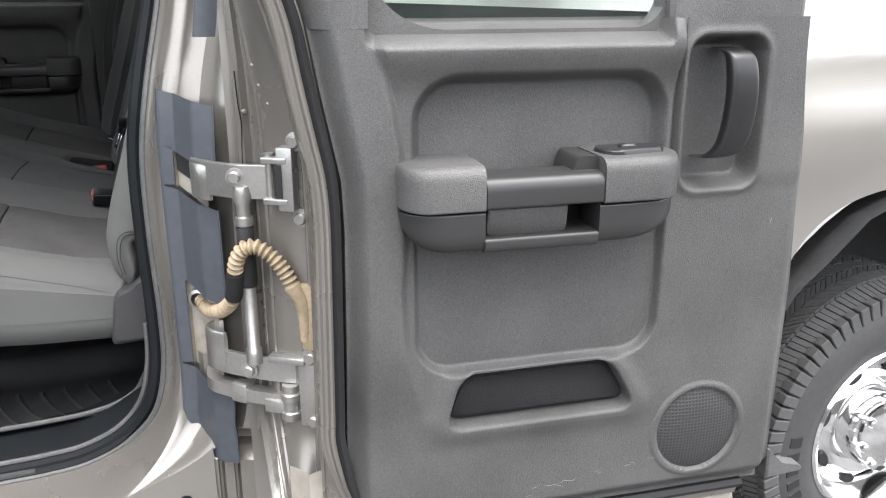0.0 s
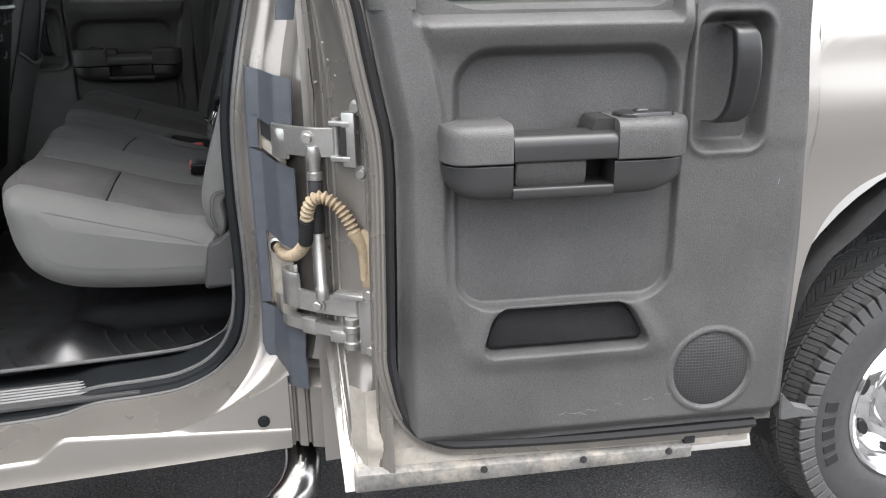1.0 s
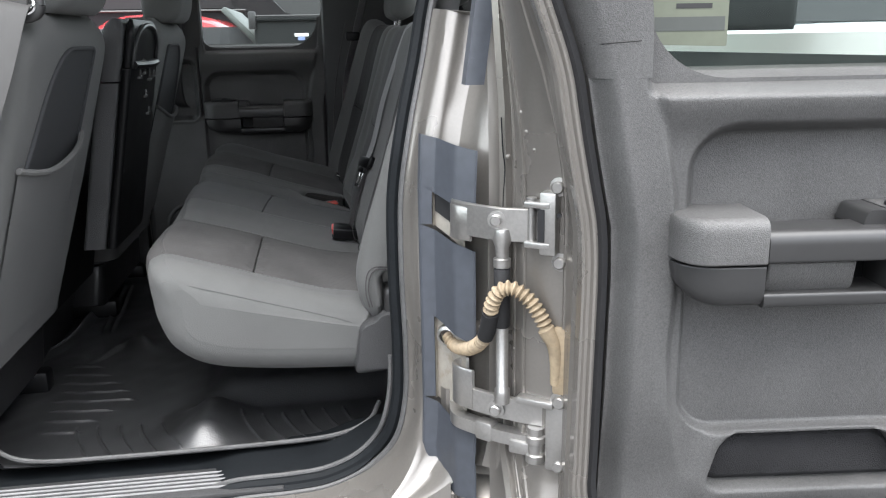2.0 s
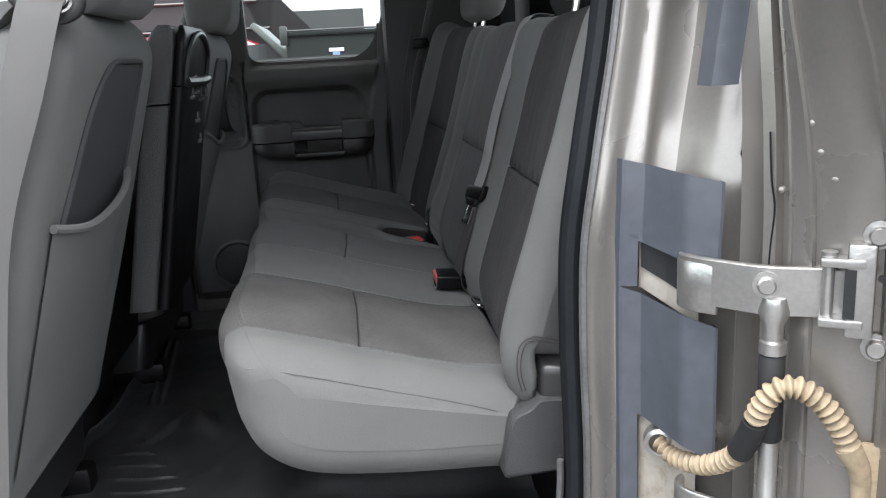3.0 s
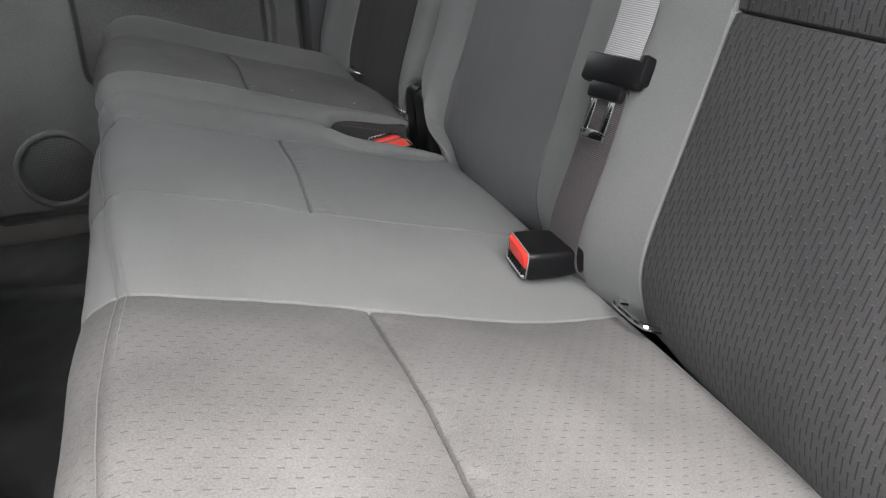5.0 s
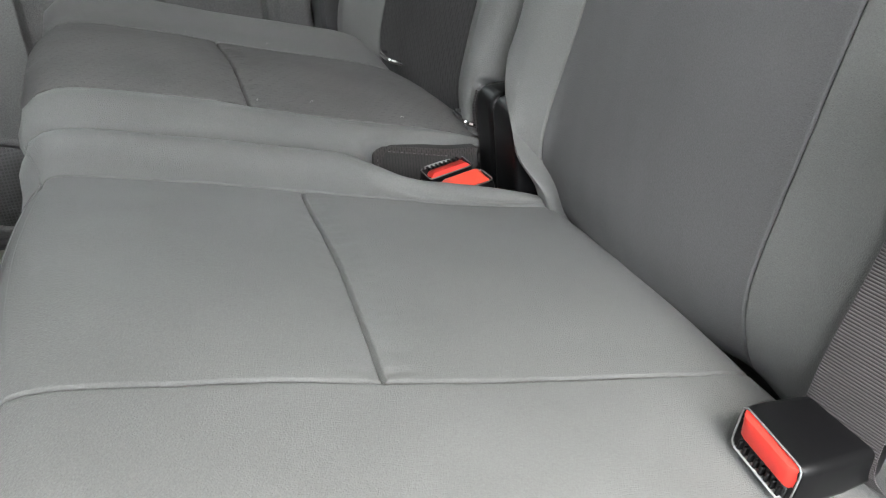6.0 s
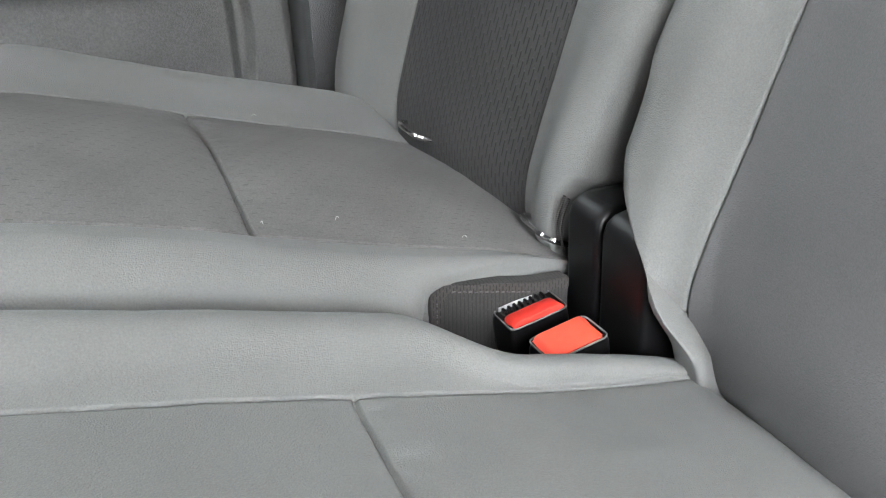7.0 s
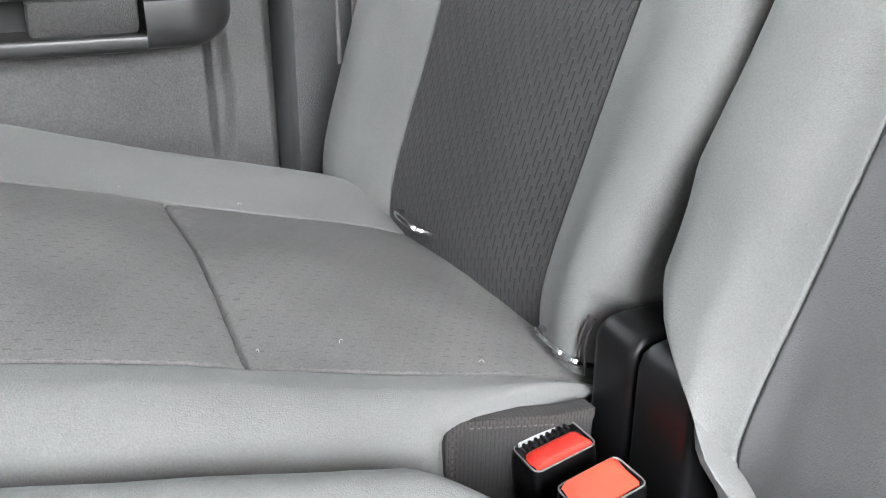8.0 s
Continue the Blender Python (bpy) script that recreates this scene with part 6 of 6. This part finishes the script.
# black sheet added inside the seats, so that the gap looks shaded
part("gap_shade_sheet", surface([[(mid_x(z) - 0.085, -0.215, z), (mid_x(z) - 0.085, 0.10, z)] for z in np.linspace(0.80, 1.40, 8)]), SMOOTH_BLACK, mid, "black sheet added to shade the gap beside the pad")
part("pad_cap", surface(rows, close_v=True, caps=True), GRAIN_DARK, mid, "dark grey vinyl pad cap")
part("hard_back", surface([mid_ring(z, mid_x(z) + 0.001, mid_x(z) + 0.024, 0.160, 0.010) for z in np.linspace(0.925, 1.345, 14)], close_v=True, caps=True), SMOOTH_BLACK, mid, "glossy black hard back")
# the arched head of the shell with a sunk opening
rows = []
for z in np.concatenate([np.linspace(1.347, 1.41, 6), np.linspace(1.418, 1.455, 8)]):
    k = max(0.0, (z - 1.41) / 0.046)
    rows.append(mid_ring(z, mid_x(z) + 0.001, mid_x(z) + 0.020 - 0.012 * k**3, 0.150 - 0.030 * k**2.5, 0.008))
part("back_cap", surface(rows, close_v=True, caps=True), SMOOTH_BLACK, mid)
arch = [(mid_x(z) + 0.022, y, z) for y, z in [(-0.135, 1.352)] + [(-0.135 * math.cos(a), 1.385 + 0.058 * math.sin(a)) for a in np.linspace(0, math.pi, 17)] + [(0.135, 1.352)]]
part("arch_rim", sweep(arch, 0.006, 8), BUTTON, mid, "dark rounded rim of the opening")
part("arch_foot", sweep([(mid_x(1.352) + 0.024, -0.140, 1.352), (mid_x(1.352) + 0.030, 0.0, 1.350), (mid_x(1.352) + 0.024, 0.140, 1.352)], 0.010, 8), SMOOTH_BLACK, mid)
for y, z, hh in ((-0.07, 1.322, 0.020), (-0.02, 1.330, 0.034), (0.05, 1.312, 0.030), (0.10, 1.318, 0.016), (0.02, 1.272, 0.016), (0.08, 1.225, 0.016)):
    x = mid_x(z) + 0.024
    part("hinge_clip", joined(box(x - 0.004, x + 0.007, y - 0.014, y + 0.014, z - 0.004, z + 0.003, 0.0015), box(x - 0.004, x + 0.006, y + 0.006, y + 0.012, z - 0.002, z + hh, 0.0015)), SMOOTH_GREY, mid)
rows = []
for z, x, k in ((0.876, -0.745, 0.985), (0.880, -0.742, 1.0), (0.925, -0.715, 1.0), (1.05, -0.675, 1.0), (1.056, -0.679, 0.98)):
    rows.append([(u, v, z) for u, v in rounded([(-1.0, -0.205 * k), (x, -0.205 * k), (x, 0.19 * k), (-1.0, 0.19 * k)], 0.018, 5)])
part("console_shell", surface(rows, close_v=True, caps=True), BUTTON, mid, "dark plastic shell under the middle seat")
rows = []
for z, x, k in ((0.62, -0.812, 1.0), (0.70, -0.800, 1.0), (0.80, -0.775, 1.0), (0.868, -0.752, 1.0), (0.873, -0.755, 0.985)):
    rows.append([(u, v, z) for u, v in rounded([(-1.0, -0.205 * k), (x, -0.205 * k), (x, 0.19 * k), (-1.0, 0.19 * k)], 0.018, 5)])
part("console_base", surface(rows, close_v=True, caps=True), BUTTON, mid, "dark plastic base on the floor")
place_all(mid)

# ---- seat belts ----
def axes(at, up, side):
    u, s = Vector(up).normalized(), Vector(side)
    s = (s - u * s.dot(u)).normalized()
    v = u.cross(s)
    return Matrix(((s.x, v.x, u.x, at[0]), (s.y, v.y, u.y, at[1]), (s.z, v.z, u.z, at[2]), (0, 0, 0, 1)))


def belt_tongue(parent, at, lean):
    """A black slider with its steel latch plate, hanging on the webbing."""
    m = at @ lean
    body = part("tongue", moved(joined(box(-0.040, 0.040, -0.007, 0.007, -0.014, 0.016, 0.005), box(-0.024, 0.024, -0.006, 0.006, -0.030, -0.010, 0.005),
                                       box(0.030, 0.042, -0.006, 0.010, -0.008, 0.022, 0.004)), m), SMOOTH_BLACK, parent, "black belt tongue")
    part("latch_plate", moved(joined(box(-0.017, -0.008, -0.0016, 0.0016, -0.066, -0.024, 0.001), box(0.008, 0.017, -0.0016, 0.0016, -0.066, -0.024, 0.001), box(-0.017, 0.017, -0.0016, 0.0016, -0.070, -0.060, 0.001)), m), CHROME, body)
    return body


belt = thing("seat_belt", "grey woven middle seat belt hanging over the backrest with its tongue", "seat belt", (0.03, -0.23, 0.95), "seat belts")
BELT = catmull([(0.185, -0.165, 1.436), (0.140, -0.180, 1.436), (0.112, -0.190, 1.385), (0.068, -0.202, 1.27), (0.040, -0.213, 1.172), (0.020, -0.217, 1.120), (0.000, -0.217, 1.05), (-0.020, -0.214, 0.985), (-0.023, -0.212, 0.945), (-0.012, -0.212, 0.925)], 8)
part("webbing", ribbon([p for p in BELT if p[2] > 1.105], 0.047, 0.0012, (-0.15, 0.98, -0.08)), WEB, belt, "grey ribbed webbing")
part("lap_webbing", ribbon([p for p in BELT if p[2] <= 1.125], 0.046, 0.0012, (-0.15, 0.98, -0.08)), WEB_DARK, belt, "dark lower webbing")
belt_tongue(belt, axes((0.017, -0.218, 1.117), (0.40, 0.12, 0.90), (0.28, -0.94, 0.12)), Matrix.Scale(0.86, 4))
place_all(belt)

outer = thing("seat_belt", "grey belt webbing at the near rear pillar with a black guide", "seat belt", (0.15, -0.70, 1.0), "seat belts")
part("webbing", ribbon(catmull([(0.155, -0.712, 1.52), (0.135, -0.712, 1.42), (0.115, -0.714, 1.30), (0.105, -0.715, 1.05)], 6), 0.047, 0.002, (0.9, 0.2, 0.2)), WEB, outer)
part("guide", moved(box(-0.030, 0.030, -0.009, 0.009, -0.012, 0.020, 0.006), Matrix.Translation((0.125, -0.722, 1.385)) @ pose(0, 0, 0, 0, 10, 10)), SMOOTH_BLACK, outer, "black belt guide")
place_all(outer)
far_belt = thing("seat_belt", "pale edged belt webbing on the far rear pillar", "seat belt", (0.02, 0.80, 1.0), "seat belts")
part("webbing", ribbon(catmull([(0.09, 0.80, 1.55), (0.05, 0.80, 1.40), (0.015, 0.795, 1.25), (0.005, 0.78, 1.05), (0.01, 0.765, 0.98)], 6), 0.044, 0.002, (0.55, 0.8, 0.1)), WEB, far_belt)
part("belt_edge", sweep(catmull([(0.022, 0.805, 1.46), (0.008, 0.800, 1.40), (-0.018, 0.775, 1.28), (-0.032, 0.745, 1.18), (-0.040, 0.715, 1.08)], 6), 0.0022, 6), WEB_FRONT, far_belt, "pale folded webbing edge")
part("guide", box(0.02, 0.07, 0.775, 0.80, 1.395, 1.425, 0.006), SMOOTH_BLACK, far_belt)
place_all(far_belt)
front_belt = thing("seat_belt", "grey front seat belt webbing hanging from a shoulder ring", "seat belt", (-0.675, -0.66, 0.8), "seat belts")
part("webbing", ribbon(catmull([(-0.552, -0.703, 1.470), (-0.555, -0.733, 1.452), (-0.582, -0.752, 1.36), (-0.635, -0.758, 1.22), (-0.664, -0.760, 1.08), (-0.695, -0.762, 0.88)], 6), 0.047, 0.0022, (0.97, 0.0, -0.22)), WEB_FRONT, front_belt)
part("webbing", ribbon(catmull([(-0.555, -0.694, 1.468), (-0.595, -0.680, 1.450), (-0.675, -0.650, 1.36), (-0.785, -0.60, 1.18), (-0.865, -0.56, 1.02)], 6), 0.047, 0.0022, (0.4, 0.85, 0.1)), WEB_FRONT, front_belt)
ring = [(-0.554 + 0.034 * math.cos(a) * (1 if abs(math.cos(a)) < 0.8 else 1.04), -0.704, 1.470 + 0.026 * math.sin(a) - 0.22 * 0.034 * math.cos(a)) for a in np.linspace(0, 2 * math.pi, 33)]
part("shoulder_ring", sweep(ring, 0.0085, 10, caps=False), SMOOTH_GREY, front_belt, "grey plastic belt ring")
part("ring_lining", sweep([(x + (-0.554 - x) * 0.20, y - 0.004, z + (1.470 - z) * 0.20) for x, y, z in ring], 0.0042, 8, caps=False), CHROME, front_belt, "chrome ring lining")
part("ring_hanger", ribbon([(-0.557, -0.7085, 1.468), (-0.554, -0.7105, 1.48), (-0.541, -0.711, 1.53), (-0.515, -0.711, 1.62), (-0.485, -0.705, 1.74)], 0.046, 0.012, (0.97, 0.0, -0.22)), WEB_FRONT, front_belt, "grey sleeve above the ring")
place_all(front_belt)


def buckle(m, label, button, slot=True):
    """A belt buckle standing along its own z with a coloured button at its head, framed by a worn rim, and a toothed slot beside it."""
    top = 0.0040 if slot else 0.0120
    b = thing("belt_buckle", label, "belt buckle", m.translation, "belt buckles")
    rows = []
    for z, k, flat in ((-0.012, 0.50, 0.55), (-0.004, 0.66, 0.72), (0.008, 0.84, 0.88), (0.03, 0.96, 0.98), (0.052, 1.0, 1.0), (0.060, 0.985, 0.98), (0.0635, 0.95, 0.92)):
        rows.append([(u * k, v * flat, z) for u, v in rounded([(-0.0245, -0.0145), (0.0245, -0.0145), (0.0245, 0.0145), (-0.0245, 0.0145)], 0.0055, 4)])
    body = part("housing", surface(rows, close_v=True, caps=True), SMOOTH_BLACK, b, "scuffed black plastic housing")
    # the button's head is dished along its length
    rows = []
    for v, h in ((-0.0126, 0.058), (-0.0126, 0.0655), (-0.0118, 0.0682), (-0.0098, 0.0687), (-0.0045, 0.0670), (top - 0.0030, 0.0668), (top - 0.0006, 0.0650), (top, 0.058)):
        rows.append([(u, v, h - 0.0035 * step(abs(u), 0.0165, 0.0210)) for u in (-0.0210, -0.0200, -0.018, -0.0155, -0.008, 0.0, 0.008, 0.0155, 0.018, 0.0200, 0.0210)])
    part("release_button", surface(rows), button, b, "bright release button")
    edge = [(u, v, 0.0648) for u, v in rounded([(-0.0228, -0.0142), (0.0228, -0.0142), (0.0228, 0.0135), (-0.0228, 0.0135)], 0.005, 4)]
    part("rim", sweep(edge + edge[:1], 0.0006, 6, caps=False), WORN, body, "pale worn rim")
    if slot:
        tongue_slot(body)
    part("stalk", ribbon([(0, 0, 0.004), (0, 0.002, -0.02), (0, 0.004, -0.06)], 0.026, 0.004, (1, 0, 0)), SMOOTH_BLACK, b)
    b.matrix_world = m
    return b


def tongue_slot(body):
    part("tongue_slot", box(-0.0185, 0.0185, 0.0042, 0.0120, 0.060, 0.0642, 0.0005, 1), RUBBER_DARK, body)
    part("slot_lip", box(-0.0185, 0.0185, 0.0108, 0.0124, 0.061, 0.0672, 0.0006, 1), RIB, body, "pale back wall of the slot", False)
    for i in range(8):
        part("slot_tooth", box(-0.0168 + i * 0.0045, -0.0146 + i * 0.0045, 0.0050, 0.0107, 0.0625, 0.0668, 0.0004, 1), SMOOTH_BLACK, body, smooth=False)


# one lying on the cushion, two standing in the gap
buckle(axes((-0.003, -0.211, 0.947), (-0.99, 0.02, 0.10), (-0.06, 0.98, 0.12)), "black belt buckle with red button lying on the seat cushion", RED)
buckle(axes((-0.060, 0.256, 0.870), (-0.13, -0.02, 0.99), (0.99, 0.06, 0.13)), "black belt buckle with red button in the gap between cushions", RED)
buckle(axes((-0.058, 0.211, 0.872), (-0.11, -0.03, 0.99), (-0.99, -0.08, -0.11)), "black belt buckle with red button painted orange-red as if sunlit, in the gap between cushions", RED_SUNLIT, False)
part_ob = part("elastic_flap", slab(rounded([(-0.139, 0.86), (-0.030, 0.86), (-0.030, 0.945), (-0.060, 0.948), (-0.130, 0.965), (-0.139, 0.960)], (0.01, 0.01, 0.004, 0.01, 0.008, 0.006)), place_y(0.270), 0.006, -0.004, 0.001), FLAP, bench_far, "black ribbed cloth flap beside the buckles")
part_ob.matrix_parent_inverse = Matrix.Translation(-Vector(bench_far.location))
tape = part("flap_tape", joined(slab([(-0.1385, 0.862), (-0.1305, 0.862), (-0.1305, 0.950), (-0.126, 0.9565), (-0.132, 0.9640), (-0.1385, 0.958)], place_y(0.270), 0.0, -0.0056), slab([(-0.1325, 0.9642), (-0.126, 0.9562), (-0.060, 0.9400), (-0.031, 0.9370), (-0.031, 0.9448), (-0.060, 0.9478)], place_y(0.270), 0.0, -0.0056)), FLAP_TAPE, bench_far, "stitched tape round the flap")
tape.matrix_parent_inverse = Matrix.Translation(-Vector(bench_far.location))
for x0, z0, x1, z1, count in ((-0.1345, 0.885, -0.1345, 0.952, 15), (-0.124, 0.9575, -0.062, 0.9415, 15)):
    for i in range(count):
        k = (i + 0.5) / count
        ob = part("flap_stitch", sweep([(x0 + (x1 - x0) * (k + q / count), 0.2641, z0 + (z1 - z0) * (k + q / count)) for q in (-0.28, 0.28)], 0.0005, 5), WEB_DARK, bench_far)
        ob.matrix_parent_inverse = Matrix.Translation(-Vector(bench_far.location))

# ---- beyond the far window ----
def parked_car(x, y, z0, paint, label, length, tall, name="parked_car", waist=0.92):
    car = thing(name, label, "car", (x, y, z0))
    body = []
    for u in np.linspace(-1, 1, 25):
        w = 0.88 * (1 - 0.12 * abs(u)**4)
        top = waist - 0.16 * abs(u)**3
        body.append([(u * length / 2, a * w, h) for a, h in ((-1, 0.25), (-1.02, 0.5), (-1.0, waist - 0.17), (-0.92, top), (0, top + 0.03), (0.92, top), (1.0, waist - 0.17), (1.02, 0.5), (1, 0.25))])
    part("body", surface(body, close_v=True, caps=True), paint, car)
    cabin = []
    for u in np.linspace(-1, 1, 15):
        h = tall - (tall - waist + 0.04) * abs(u)**3.5
        cabin.append([(u * length * 0.30, a * 0.78, b) for a, b in ((-1, waist - 0.07), (-0.86, h - 0.04), (-0.7, h), (0.7, h), (0.86, h - 0.04), (1, waist - 0.07))])
    part("roof", surface(cabin), paint, car)
    for sx in (-0.14, 0.13):
        part("side_window", surface([[(length * (sx - 0.12), -0.80, waist + 0.01), (length * (sx - 0.10), -0.72, tall - 0.10)], [(length * (sx + 0.12), -0.80, waist + 0.01), (length * (sx + 0.10), -0.72, tall - 0.10)]]), BUTTON, car, smooth=False)
    for sx in (-0.31, 0.31):
        w = part("wheel", moved(lathe([(0.0, -0.02), (0.17, -0.03), (0.2, -0.04), (0.3, -0.04), (0.32, 0.0), (0.32, 0.18)], 28), Matrix.Translation((sx * length, -0.86, 0.30))), SIDEWALL, car)
    return car


parked_car(-1.20, 4.9, -0.04, CAR_RED, "red parked car seen through the far window", 2.9, 1.64)
parked_car(-3.9, 6.9, -0.04, CAR_DARK, "dark green parked car seen past the front seat", 4.4, 1.82)

parked_car(4.5, 4.6, -0.04, SILVER, "tall silver parked utility car seen through the open door's window", 4.6, 2.02, waist=1.50)

# a dark work pickup: bed side with a bright rail, an upper rack, its tailgate hanging open
other = thing("parked_pickup", "dark parked pickup truck with its tailgate down", "pickup truck", (0.0, 3.4, -0.04))
part("bed", joined(box(-0.47, 1.9, 0.0, 1.6, 0.55, 1.57, 0.03, 3), box(-0.48, 1.9, -0.02, 0.06, 1.56, 1.585, 0.008)), CAR_DARK, other, "dark green grey bed side")
part("rail", sweep([(-0.50, -0.02, 1.592), (1.9, -0.02, 1.592)], 0.006, 8), SMOOTH_GREY, other, "pale rail along the bed")
part("end_bracket", box(-0.50, -0.455, -0.03, 0.03, 1.51, 1.62, 0.008), SMOOTH_GREY, other)
part("hook", sweep([(0.06, -0.02, 1.50), (0.06, -0.035, 1.485), (0.12, -0.04, 1.48), (0.19, -0.03, 1.49)], 0.007, 6), SMOOTH_GREY, other)
part("decal", box(-0.215, -0.125, -0.006, -0.001, 1.462, 1.482), WHITE, other, "white and blue sticker", False)
part("decal_foot", box(-0.195, -0.150, -0.006, -0.001, 1.438, 1.460), STICKER_BLUE, other, "", False)
part("tailgate", moved(box(-0.30, 0.0, 0.25, 1.5, -0.02, 0.02, 0.01), Matrix.Translation((-0.46, -0.15, 1.43)) @ pose(0, 0, 0, 0, 46, 0)), GREEN_GREY, other, "faded green grey open tailgate")
part("cab", joined(box(1.9, 3.6, 0.0, 1.6, 0.55, 1.40, 0.05, 3), box(2.0, 3.4, 0.12, 1.48, 1.40, 1.95, 0.10, 3)), CAR_DARK, other)
for sx in (0.45, 2.9):
    part("wheel", moved(lathe([(0.0, -0.02), (0.2, -0.04), (0.36, -0.04), (0.38, 0.0), (0.38, 0.22)], 28), Matrix.Translation((sx, 0.0, 0.38))), SIDEWALL, other)
van = thing("parked_van", "black van with roof rack standing behind the pickup", "van", (-0.9, 5.8, -0.04))
part("body", slab([(-1.9, 0.4), (0.95, 0.4), (0.95, 1.57), (0.55, 1.69), (0.22, 2.05), (0.05, 2.42), (-1.75, 2.42), (-1.9, 1.67)], lambda u, d, v: (u, d, v), 0.0, 1.7), BLACK_PAINT, van, smooth=False)
part("side_window", slab([(-1.7, 1.73), (0.10, 1.73), (-0.12, 2.25), (-1.62, 2.25)], lambda u, d, v: (u, d, v), 0.0, -0.006), RUBBER_DARK, van, smooth=False)
for z in (1.71, 1.94):
    part("side_rail", sweep([(-1.7, -0.02, z), (0.2 - 0.4 * (z - 1.71), -0.02, z)], 0.012, 6), SMOOTH_GREY, van)
for sx in (-1.3, 0.5):
    part("wheel", moved(lathe([(0.0, -0.02), (0.2, -0.04), (0.33, -0.04), (0.35, 0.0), (0.35, 0.22)], 28), Matrix.Translation((sx, 0.0, 0.35))), SIDEWALL, van)
shed = thing("building", "white metal-clad building across the lot", "building", (0, 34.0, -0.04))
part("wall", box(-22, 22, 0.0, 8.0, 0.0, 5.2), WALL_WHITE, shed, smooth=False)
part("roof", box(-22.5, 22.5, -0.4, 8.4, 5.2, 5.5), SMOOTH_GREY, shed, smooth=False)
for i in range(5):
    part("roller_door", box(-15 + i * 6.5, -11.5 + i * 6.5, -0.05, 0.02, 0.0, 3.4), SMOOTH_GREY, shed, smooth=False)

# ---- lint on the seats ----
R9 = random.Random(9)
bits = []
for i in range(18):
    x, y = R9.uniform(-0.36, -0.06), R9.uniform(0.28, 0.66)
    z = 1.008 - 0.26 * (x + 0.22)
    a, ln = R9.uniform(0, 6.28), R9.uniform(0.002, 0.005)
    p = [(x + ln * (k - 0.5) * math.cos(a + 0.5 * k), y + ln * (k - 0.5) * math.sin(a + 0.5 * k), z + 0.0015 * math.sin(3.1 * k)) for k in np.linspace(0, 1, 5)]
    bits.append(sweep(p, 0.00012, 4))
lint = part("lint", joined(*bits), LINT, None)
tagged(lint, "loose pale lint fibres clinging to the seat cloth", "lint", kind="stuff")
